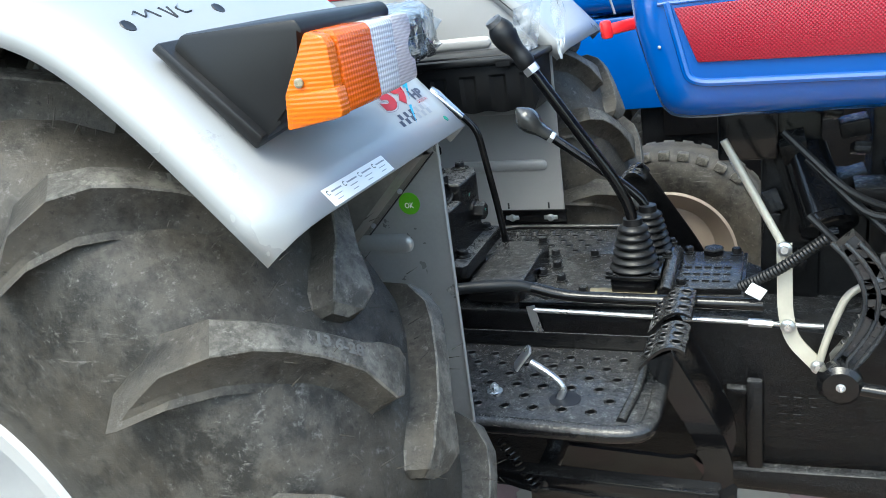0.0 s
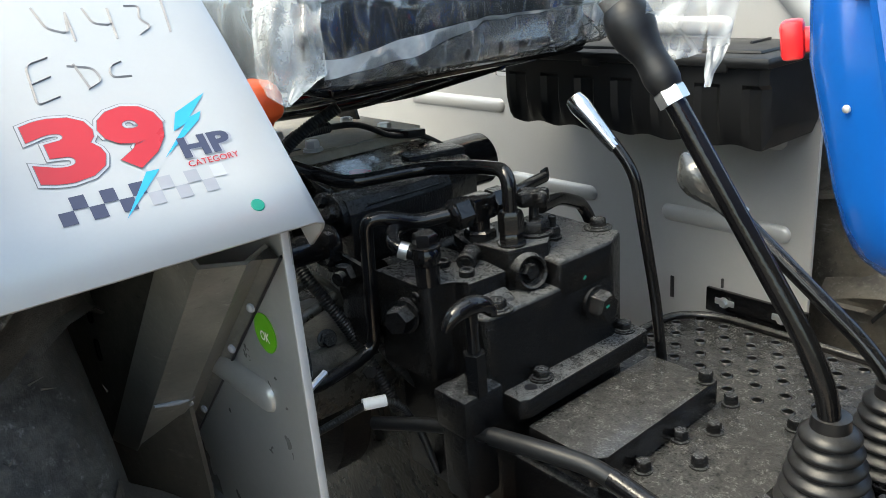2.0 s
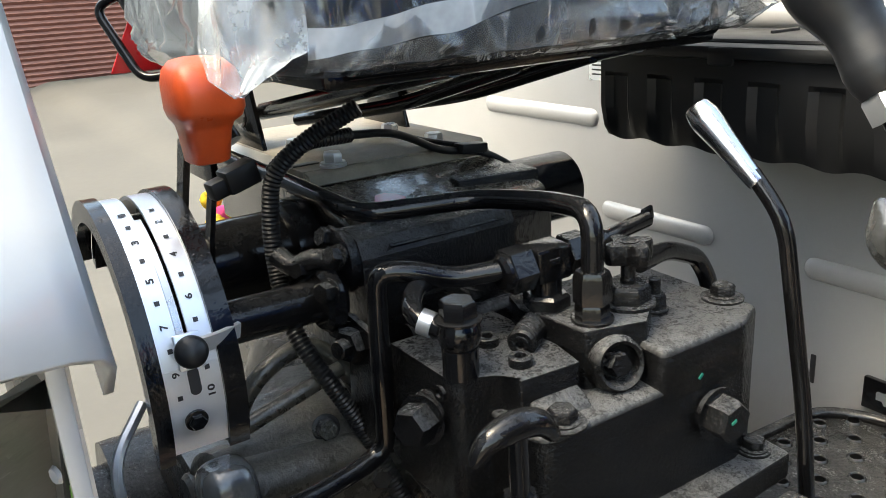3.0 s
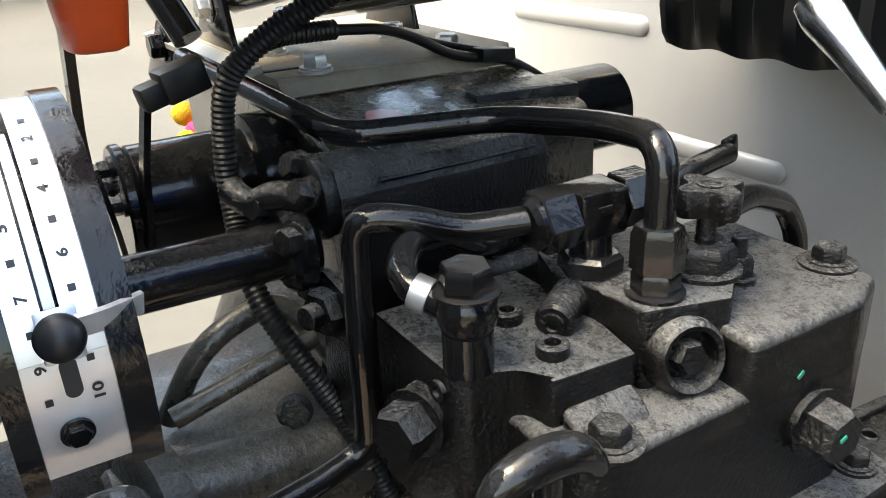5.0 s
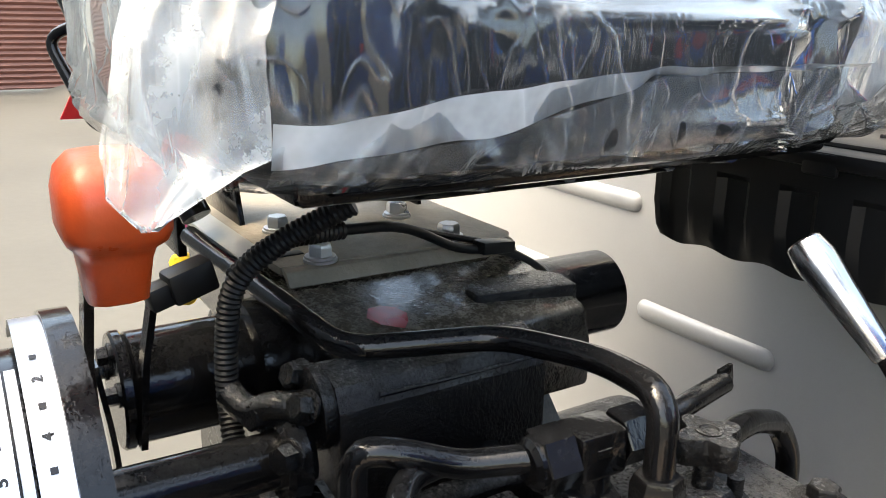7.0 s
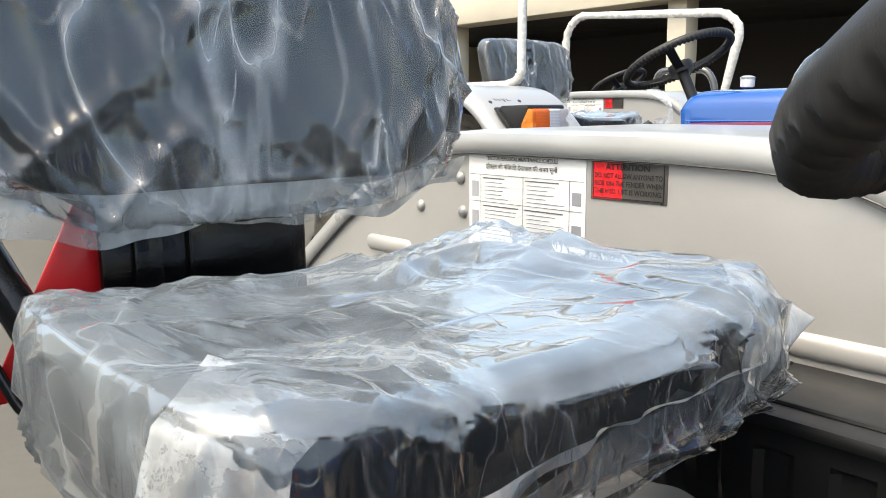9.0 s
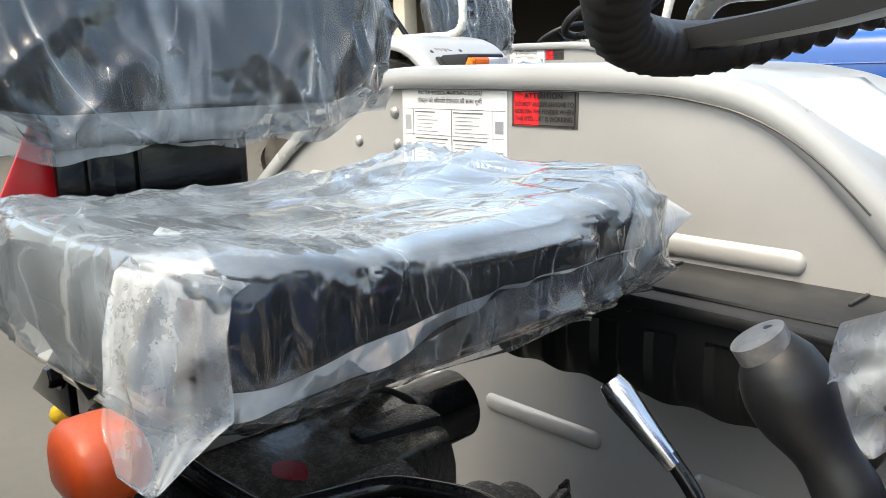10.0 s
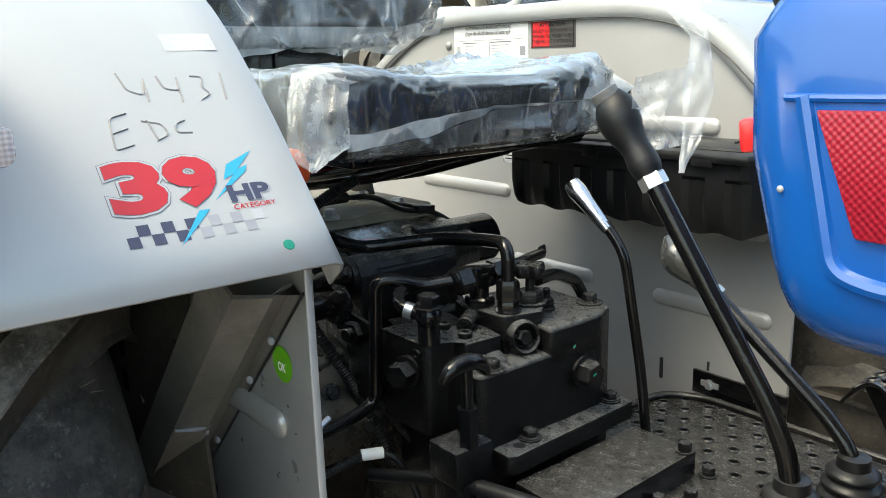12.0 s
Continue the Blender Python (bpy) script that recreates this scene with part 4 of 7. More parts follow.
for k in range(240):
    a, w = radians(rw.uniform(-15, 75)), rw.uniform(-0.18, 0.18)
    r = 0.662 if rw.random() < 0.4 else 0.690
    p = Vector((AX + r * math.cos(a), -TY + w, AZ + r * math.sin(a)))
    d = Vector((math.cos(a), rw.uniform(-0.8, 0.8), math.sin(a) + rw.uniform(-0.6, 0.6))).normalized() * rw.uniform(0.010, 0.026)
    u = basis(d)[0] * 0.0008
    v = d.normalized().cross(u)
    n = len(verts)
    verts += [p + u, p - u * 0.5 + v * 0.87, p - u * 0.5 - v * 0.87, p + d]
    faces += [(n, n + 1, n + 3), (n + 1, n + 2, n + 3), (n + 2, n, n + 3)]
me = bpy.data.meshes.new("mould_flash")
me.from_pydata(verts, [], faces)
me.materials.append(M["rubber"])
tagged(part("mould_flash", me, "rubber", tyre_near), kind="stuff")


# ---- tool box on the far panel ----
def tool_box():
    x0, x1, y0, y1, z0, z1 = -0.012, 0.464, 0.285, 0.436, 0.982, 1.092
    bm = B()
    n = 60
    # front wall with shallow upright recesses and a scalloped lower edge
    rings = []
    for i in range(n + 1):
        x = x0 + (x1 - x0) * i / n
        ph = (x - x0) / 0.0715 % 1.0
        rec = 0.007 if 0.3 < ph < 0.7 else 0.0
        low = z0 + 0.005 * (0.5 + 0.5 * math.cos(2 * math.pi * ph)) + (0.02 if i in (0, n) else 0)
        inx = 0.012 if i in (0, n) else 0.0
        rings.append([(x, y0 + 0.014 + inx, low), (x, y0 + 0.006 + rec + inx, low + 0.012), (x, y0 + rec + inx, z0 + 0.045), (x, y0 + rec + inx, z1 - 0.028), (x, y0 + inx, z1 - 0.022), (x, y0 + inx, z1), (x, y1, z1), (x, y1, low)])
    ring_loft(bm, rings)
    body = part("tool_box", bm, "blackplastic", tractor, "black moulded plastic tool box with ribbed front", smooth=30)
    bm = box(B(), ((x0 + x1) / 2, (y0 + y1) / 2 - 0.006, z1 + 0.008), (x1 - x0 + 0.022, y1 - y0 + 0.014, 0.016), 0.006)
    box(bm, ((x0 + x1) / 2, (y0 + y1) / 2, z1 + 0.017), (x1 - x0 - 0.03, y1 - y0 - 0.03, 0.008), 0.004)
    lid = part("lid", bm, "blackplastic", body)
    for x in (0.19, 0.40):
        part("latch", box(B(), (x, y0 - 0.010, z1 + 0.004), (0.034, 0.006, 0.020), 0.003), "blackplastic", body)
        part("lid_rib", box(B(), (x, 0.385, z1 + 0.0225), (0.004, 0.05, 0.004), 0.001), "ink", lid)


tool_box()


# ---- rear axle casting, lift cover and lift shaft ----
def bolts(name, parent, material, pts, d=(0, 0, 1), af=0.017, h=0.01):
    for p in pts:
        part(name, hexbolt(B(), p, d, af, h, turn=p[0] * 50), material, parent)


bm = B()
prism(bm, [(-0.42, 0.30), (-0.42, 0.78), (-0.30, 0.90), (0.02, 0.90), (0.08, 0.80), (0.34, 0.74), (0.34, 0.30)], "y", -0.115, 0.115, 0.012)
axle_case = part("rear_axle_housing", bm, "castgrey", tractor, "black cast iron rear axle housing")
bm = B()
cyl(bm, (AX, -0.62, AZ), (AX, 0.62, AZ), 0.075, n=32)
lathe(bm, [(0.16, 0.0), (0.16, 0.05), (0.10, 0.09), (0.10, 0.26)], (AX, -0.115, AZ), (0, -1, 0), 32)
lathe(bm, [(0.16, 0.0), (0.16, 0.05), (0.10, 0.09), (0.10, 0.26)], (AX, 0.115, AZ), (0, 1, 0), 32)
part("axle_tube", bm, "cast", axle_case)
# broad dusty casting below the lift shaft, with a handle-shaped web
bm = B()
prism(bm, [(0.10, 0.70), (0.17, 0.70), (0.17, 0.755), (0.12, 0.79), (0.03, 0.79), (-0.05, 0.78), (-0.05, 0.70)], "y", -0.33, -0.118, 0.012)
cyl(bm, (0.135, -0.34, 0.765), (0.135, -0.13, 0.745), 0.030, n=24, bev=0.004)
lathe(bm, [(0.042, 0), (0.042, 0.02), (0.034, 0.026)], (0.15, -0.30, 0.775), (0.25, -0.95, 0.1), 24)
brake_case = part("brake_housing", bm, "castgrey", tractor, "dusty black brake housing casting")
bm = B()
tube(bm, [(0.10, -0.285, 0.80), (0.11, -0.255, 0.858), (0.10, -0.195, 0.872), (0.115, -0.165, 0.835), (0.13, -0.15, 0.785)], 0.009, 14, 0.03)
tube(bm, [(0.125, -0.285, 0.815), (0.125, -0.22, 0.833), (0.12, -0.175, 0.842)], 0.008, 12, 0.02)
part("cast_web", bm, "castgrey", brake_case, smooth=60)
bolts("housing_bolt", brake_case, "cast", [(0.128, -0.20, 0.79), (0.10, -0.15, 0.80)], (0.9, -0.2, 0.3), 0.019, 0.014)
bolts("housing_bolt", brake_case, "cast", [(0.165, -0.165, 0.742), (0.15, -0.142, 0.765)], (0.9, -0.3, 0.2), 0.018, 0.013)

# lift cover: sloping dusty top under the seat plate
bm = prism(B(), [(-0.30, 0.90), (-0.30, 0.990), (0.00, 0.990), (0.085, 0.979), (0.105, 0.972), (0.115, 0.94), (0.115, 0.90)], "y", -0.140, 0.100, 0.006)
lift_cover = part("lift_cover", bm, "browndust", tractor, "brown dusty hydraulic lift cover")
bm = prism(B(), [(0.040, 0.094), (0.040, 0.020), (0.052, 0.006), (0.074, 0.004), (0.092, 0.100), (0.060, 0.106)], "z", 0.93, 0.9885, 0.004)
part("cover_lug", bm, "cast", lift_cover)
bm = B()
smear = [(0.052, -0.086), (0.066, -0.094), (0.080, -0.088), (0.092, -0.074), (0.083, -0.066), (0.070, -0.060), (0.058, -0.064), (0.050, -0.074)]
bm.faces.new([bm.verts.new((x, y, 0.9915 - (x - 0.0) * 0.1294)) for x, y in smear])
part("paint_mark", bm, "printred", lift_cover, "dab of bright red paint")
bm = B()
cyl(bm, (-0.016, -0.262, 0.928), (-0.016, 0.228, 0.928), 0.0445, n=48, bev=0.003)
cyl(bm, (-0.016, -0.272, 0.928), (-0.016, -0.262, 0.928), 0.047, n=48, bev=0.002)
lathe(bm, [(0.0445, 0.0), (0.060, 0.004), (0.060, 0.030), (0.05, 0.050)], (-0.016, -0.172, 0.922), (0, 1, 0), 40)
shaft = part("lift_shaft", bm, "black", tractor, "thick black lift cross-shaft")
bolts("shaft_bolt", shaft, "cast", [(-0.016 + 0.030 * math.cos(a), -0.272, 0.928 + 0.030 * math.sin(a)) for a in (0.3, 1.6, 2.9)], (0, -1, 0), 0.013, 0.010)
bm = strap(B(), [(0.034, -0.290, 0.975), (0.036, -0.283, 0.92), (0.034, -0.280, 0.86)], 0.020, 0.004, (1, 0, 0), 0.02)
part("lift_arm_plate", bm, "black", shaft)

# lift cylinder block in front of the cover
bm = B()
prof = []
for k in range(9):
    a = math.pi * (0.5 + 0.5 * k / 8)
    prof.append((0.128 + 0.024 * math.cos(a), 0.958 + 0.024 * math.sin(a)))
poly = [(0.160, 0.86), (0.160, 0.958), (0.152, 0.975), (0.130, 0.982)] + prof + [(0.104, 0.86)]
prism(bm, poly, "y", -0.160, 0.012, 0.003)
cyl_block = part("lift_cylinder", bm, "cast", tractor, "black lift cylinder block")
bm = B()
lathe(bm, [(0.027, 0), (0.030, 0.004), (0.030, 0.012), (0.022, 0.016)], (0.130, -0.158, 0.953), (0, -1, 0), 28)
tube(bm, [(0.140, -0.176, 0.956), (0.130, -0.192, 0.962), (0.112, -0.206, 0.950), (0.094, -0.214, 0.960)], 0.010, 12, 0.012)
part("end_cap", bm, "cast", cyl_block)
part("weld_bead", tube(B(), [(0.1585, -0.13, 0.9655), (0.1590, -0.06, 0.9650), (0.1588, 0.0, 0.9655)], lambda t: 0.0022 + 0.0010 * math.sin(t * 61), 8, 0), "cast", cyl_block)
bm = B()
prism(bm, [(0.158, 0.80), (0.158, 0.885), (0.115, 0.885), (0.115, 0.80)], "y", -0.164, 0.03, 0.004)
cyl(bm, (0.178, -0.13, 0.882), (0.178, 0.02, 0.882), 0.012, n=16)
part("cylinder_foot", bm, "cast", cyl_block)
bm = B()
strap(bm, [(0.175, -0.172, 0.905), (0.160, -0.172, 0.79)], 0.050, 0.006, (1, 0, 0), 0.005)
part("side_strap", bm, "castdusty", cyl_block)
part("side_nut", hexbolt(B(), (0.162, -0.174, 0.884), (0.35, -0.93, 0.1), 0.029, 0.016, stud=0.010), "castdusty", cyl_block)
part("side_nut", hexbolt(B(), (0.138, -0.176, 0.893), (0.2, -0.97, 0.1), 0.019, 0.011), "castdusty", cyl_block)
bolts("clamp_bolt", cyl_block, "cast", [(0.118, -0.170, 0.972), (0.146, -0.176, 0.962)], (0.2, -0.9, 0.4), 0.017, 0.013)

# draft control cross tube towards the quadrant
bm = B()
cyl(bm, (0.132, -0.350, 0.924), (0.132, -0.186, 0.922), 0.0195, n=32)
lathe(bm, [(0.027, 0), (0.031, 0.004), (0.031, 0.016), (0.024, 0.022)], (0.132, -0.196, 0.922), (0, 1, 0), 28)
control_shaft = part("control_shaft", bm, "black", tractor, "black cross tube to the control quadrant")
bolts("shaft_bolt", control_shaft, "cast", [(0.160, -0.194, 0.938), (0.118, -0.198, 0.950)], (0.4, -0.9, 0.2), 0.017, 0.013)


# seat support plate
def seat_support():
    bm = prism(B(), [(-0.34, -0.150), (-0.022, -0.132), (-0.012, 0.098), (-0.03, 0.112), (-0.34, 0.112)], "z", 0.998, 1.006, 0.002)
    prism(bm, [(-0.024, 1.005), (-0.012, 1.003), (-0.004, 0.992), (-0.008, 0.990), (-0.018, 0.998)], "y", -0.130, 0.104, 0.001)
    plate = part("seat_plate", bm, "platedust", tractor, "dusty black steel plate under the seat")
    bm = strap(B(), [(-0.36, -0.152, 1.009), (-0.04, -0.146, 1.009)], 0.022, 0.006, (0, 1, 0.2), 0.004)
    part("plate_edge", bm, "primer", plate)
    for p in ((-0.024, -0.094), (-0.032, 0.042), (-0.134, 0.040), (-0.134, -0.092)):
        bm = lathe(B(), [(0.015, 0), (0.015, 0.0025), (0.012, 0.003)], (*p, 1.006), (0, 0, 1), 20)
        hexbolt(bm, (*p, 1.009), (0, 0, 1), 0.019, 0.013, turn=p[1] * 9)
        part("plate_bolt", bm, "zinc", plate)
    part("plate_slot", box(B(), (-0.055, -0.116, 1.0065), (0.012, 0.034, 0.0016), 0.0005), "ink", plate)
    for y in (-0.115, 0.09):
        bm = prism(B(), [(-0.30, 1.0), (-0.17, 1.0), (-0.20, 1.085), (-0.25, 1.085)], "y", y - 0.003, y + 0.003, 0.001)
        part("seat_bracket", bm, "black", plate)
    part("bracket_bolt", hexbolt(B(), (-0.235, -0.119, 1.045), (0, -1, 0), 0.022, 0.013), "zinc", plate)
    for y in (-0.10, 0.105):
        bm = tube(B(), [(-0.200, y, 1.050), (-0.02, y, 1.080), (0.232, y, 1.128)], 0.011, 12, 0.05)
        part("seat_rail", bm, "black", plate)
    bm = B()
    for y in (-0.06, 0.03):
        tube(bm, [(-0.19, y, 1.035), (0.02, y + 0.03, 1.068), (0.21, y + 0.04, 1.118)], 0.008, 10, 0.05)
    part("seat_linkage", bm, "black", plate)
    bm = tube(B(), [(0.245, -0.20, 1.136), (0.245, 0.19, 1.137)], 0.010, 12, 0)
    part("seat_cross_bar", bm, "black", plate)
    return plate


seat_support()


# ---- seat in its polythene wrapper ----
def seat():
    CX, CY = 0.070, -0.006

    def shape(p):
        u, w = (p.x - CX) / 0.20, (p.y - CY) / 0.25
        if p.z > 1.18:
            # raised sides and a hollow in the middle of the seat
            p.z += 0.020 * min(1.0, abs(w)) ** 3 - 0.016 * (1 - min(1, abs(w)) ** 2) + 0.012 * max(0.0, -u - 0.3) + 0.018 * max(0.0, u) ** 2
        p.z += 0.006 * p.y
        return p

    bm = blob((CX, CY, 1.176), (0.196, 0.250, 0.052), 0.38, 0.32, 64, 24, shape)
    cushion = part("seat_cushion", bm, "vinyl", tractor, "black vinyl seat cushion wrapped in clear polythene", smooth=70)
    bm = B()
    box(bm, (CX, CY, 1.128), (0.34, 0.42, 0.018), 0.006)
    part("seat_pan", bm, "black", cushion)
    noise.seed_set(3)

    def ridge(x, y, z, k):
        return (1 - abs(noise.noise(Vector((x, y, z))))) ** k

    def wrap(p):
        p = shape(p)
        q = Vector((p.x * 5, p.y * 8, p.z * 4))
        d = 0.003 * noise.noise(q)
        front = p.x > 0.2
        if p.z < 1.235:
            # pleats that hang down from the top edge, closer together towards the far end
            a = p.y if front else p.x
            busy = min(1.0, max(0.35, (p.y + 0.12) / 0.16)) if front else 0.5
            fade = min(1.0, (1.235 - p.z) / 0.025)
            d += busy * fade * (0.018 * ridge(a * 10 + 14 * (p.z - 1.2), p.z * 7, 3.0, 10) + 0.013 * ridge(a * 23 - 18 * (p.z - 1.2), p.z * 9, 7.0, 11) + 0.002 * ridge(a * 70, p.z * 12, 1.0, 6))
        out = Vector((p.x - CX, p.y - CY, 0)).normalized()
        p = p + out * (0.006 + d)
        if p.z > 1.195:
            loose = min(1.0, max(0.15, (0.10 - p.x) / 0.15 + 0.5 * (p.y - 0.05) / 0.2))
            p.z += 0.004 + 0.012 * loose * ridge(p.x * 9 + p.y * 4, p.y * 6 - p.x * 5, 9.0, 5) + 0.005 * loose * ridge(p.x * 22, p.y * 19 + p.x * 8, 2.0, 5) + 0.0025 * ridge(p.x * 12 + p.y * 5, p.y * 30, 5.0, 6)
        return p

    bm = blob((CX, CY, 1.176), (0.200, 0.258, 0.056), 0.40, 0.30, 520, 96, wrap)
    bmesh.ops.delete(bm, geom=[f for f in bm.faces if f.calc_center_median().z < 1.131], context="FACES")
    bag = part("polythene_cover", bm, "film", cushion, "crumpled clear polythene cover", smooth=180)
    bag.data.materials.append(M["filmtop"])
    # top and near side take the film that has reflections in its colour
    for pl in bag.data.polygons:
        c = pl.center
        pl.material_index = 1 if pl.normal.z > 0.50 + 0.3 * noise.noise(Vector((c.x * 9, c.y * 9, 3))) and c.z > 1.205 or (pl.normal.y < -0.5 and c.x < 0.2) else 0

    def sheet(rows_):
        bm = B()
        g = [[bm.verts.new(q) for q in r] for r in rows_]
        for a, b in zip(g, g[1:]):
            for i in range(len(a) - 1):
                bm.faces.new((a[i], a[i + 1], b[i + 1], b[i]))
        return bm

    # milky doubled strip of the bag: broad at the near end, climbing to a thin seam at the far end
    ys = np.linspace(-0.236, 0.212, 150)
    top = np.interp(ys, [-0.236, -0.211, -0.13, -0.05, -0.014, 0.157, 0.212], [1.166, 1.166, 1.178, 1.184, 1.187, 1.186, 1.186])
    low = np.interp(ys, [-0.236, -0.211, -0.13, -0.05, -0.014, 0.157, 0.212], [1.145, 1.148, 1.155, 1.172, 1.182, 1.1835, 1.184])
    sweep = np.interp(ys, [-0.236, -0.20, 0.10, 0.18, 0.212], [0.268, 0.280, 0.282, 0.278, 0.262])
    rows = []
    for j in range(7):
        k = j / 6
        rows.append([(x + 0.003 * math.sin(y * 85 + 2 * math.sin(y * 23)) * (0.4 + k) - 0.006 * k, y, a + (b - a) * k + 0.002 * noise.noise(Vector((y * 30, k, 2)))) for x, y, a, b in zip(sweep, ys, top, low)])
    part("polythene_hem", sheet(rows), "filmband", cushion, "milky folded hem of the polythene cover", smooth=180)
    # ruffled clear skirt below it, over the black underside of the cushion
    rows = []
    for j in range(9):
        k = j / 8
        rows.append([(x - 0.004 - 0.012 * k + (0.005 * math.sin(y * 140 + 3 * math.sin(y * 37)) + 0.003 * noise.noise(Vector((y * 60, k * 2, 9)))) * (0.3 + k), y, b + (1.137 + 0.004 * noise.noise(Vector((y * 45, 1, 4))) + 0.006 * y - b) * k) for x, y, b in zip(sweep, ys, low)])
    part("polythene_skirt", sheet(rows), "filmskirt", cushion, "ruffled clear lower edge of the polythene", smooth=180)
    # loose flap folded round the near front corner, ending in a point
    spine = [[Vector(q) for q in r] for r in (
        ((0.150, -0.215, 1.246), (0.185, -0.200, 1.240), (0.225, -0.165, 1.232)),
        ((0.208, -0.272, 1.236), (0.240, -0.262, 1.236), (0.266, -0.230, 1.222)),
        ((0.222, -0.287, 1.200), (0.252, -0.284, 1.197), (0.276, -0.240, 1.188)),
        ((0.240, -0.300, 1.160), (0.264, -0.292, 1.155), (0.276, -0.240, 1.152)),
        ((0.262, -0.303, 1.140), (0.274, -0.298, 1.134), (0.280, -0.272, 1.138)),
        ((0.279, -0.295, 1.130), (0.281, -0.294, 1.128), (0.283, -0.290, 1.129)))]
    rows = []
    for j in range(46):
        k = j / 45 * 5
        b = min(4, int(k))
        row = []
        for i in range(31):
            t = i / 30 * 2
            a = min(1, int(t))
            q = spine[b][a].lerp(spine[b][a + 1], t - a).lerp(spine[b + 1][a].lerp(spine[b + 1][a + 1], t - a), k - b)
            row.append(q + Vector((0.5, -0.8, 0.3)) * (0.004 * noise.noise(Vector((t * 2.6, k * 0.8, 5))) + 0.003 * ridge(t * 3, k * 0.6, 4.0, 5)))
        rows.append(row)
    part("polythene_flap", sheet(rows), "filmmilky", cushion, "milky wet polythene flap", smooth=180)
    # loose end of the bag, drawn out to a point at the far front corner
    bm = B()
    base = rounded([(0.10, 0.262, 1.240), (0.19, 0.256, 1.250), (0.240, 0.19, 1.240), (0.262, 0.165, 1.180), (0.258, 0.175, 1.140), (0.20, 0.250, 1.136), (0.12, 0.264, 1.16), (0.10, 0.262, 1.22)], 0.03)
    tip = Vector((0.263, 0.292, 1.198))
    mid0 = Vector((0.20, 0.225, 1.19))
    rings = []
    for j in range(17):
        k = j / 16
        mid_ = mid0.lerp(tip, k ** 0.8)
        sz = (1 - k) ** 1.15 + 0.02 * k
        rings.append([mid_ + (Vector(p) - mid0) * sz + Vector((0.5, -0.3, 0.6)) * 0.007 * (1 - abs(2 * k - 1)) * noise.noise(Vector((i * 0.12, k * 3, 2))) for i, p in enumerate(base)])
    ring_loft(bm, rings, cap=False)
    part("polythene_tail", bm, "filmtail", cushion, "drawn-out end of the polythene cover", smooth=180)

    def lean(p):
        p.x -= 0.20 * (p.z - 1.30) - 0.35 * p.y ** 2
        p.z += 0.35 * max(0.0, abs(p.y) - 0.16) ** 1.3
        return p

    bm = blob((-0.226, 0.0, 1.440), (0.048, 0.272, 0.145), 0.45, 0.5, 64, 28, lean)
    back = part("backrest", bm, "vinyl", tractor, "black vinyl backrest wrapped in clear polythene", smooth=70)

    def wrapb(p):
        p = lean(p)
        q = Vector((p.x * 3, p.y * 7, p.z * 2.2))
        low_ = max(0.0, (1.36 - p.z) / 0.06)
        side_ = math.copysign(1, p.y - 0.05)
        d = 0.018 * ridge(p.y * 8 + 6 * (p.z - 1.3) * side_, p.z * 2.2, 4.0, 13) + 0.011 * ridge(p.y * 17 - 7 * (p.z - 1.3) * side_, p.z * 3.5, 4.5, 14) + 0.007 * ridge(p.y * 34 + p.z * 8, p.z * 6, 2.5, 10) + 0.004 * noise.noise(q * 1.7)
        p.x += 0.004 + d
        p.z -= 0.004 + (0.010 * (1 - abs(noise.noise(q * 1.7))) if p.z < 1.34 else 0)
        return p

    bm = blob((-0.226, 0.0, 1.438), (0.054, 0.284, 0.156), 0.5, 0.5, 360, 110, wrapb)
    part("polythene_cover", bm, "filmback", back, "clear polythene cover with long creases", smooth=180)
    ys = np.linspace(-0.262, 0.262, 110)
    rows = []
    for j in range(7):
        k = j / 6
        rows.append([(-0.184 - 0.012 * k + 0.30 * y ** 2 + 0.010 * noise.noise(Vector((y * 14, k, 3))), y, 1.308 - (0.036 + 0.014 * noise.noise(Vector((y * 16, 0, 6))) + 0.012 * math.sin(abs(y + 0.05) * 12)) * k + 0.35 * max(0.0, abs(y) - 0.16) ** 1.3) for y in ys])
    part("polythene_hem", sheet(rows), "filmtail", back, "ragged clear hem of the polythene", smooth=180)
    bm = box(B(), (-0.241, -0.036, 1.20), (0.012, 0.232, 0.24), 0.004)
    part("back_post", bm, "black", back, "flat black steel backrest post")
    part("post_rib", box(B(), (-0.230, -0.108, 1.20), (0.012, 0.030, 0.24), 0.003), "black", back)
    part("post_rib", box(B(), (-0.231, -0.062, 1.20), (0.008, 0.006, 0.24), 0.002), "black", back)


seat()

# red triangle board behind the seat
bm = prism(B(), [(-0.262, 1.11), (-0.140, 1.11), (-0.140, 1.32), (-0.156, 1.32)], "x", -0.256, -0.252, 0.001)
part("warning_triangle", bm, "red", tractor, "bright red slow-vehicle triangle board")


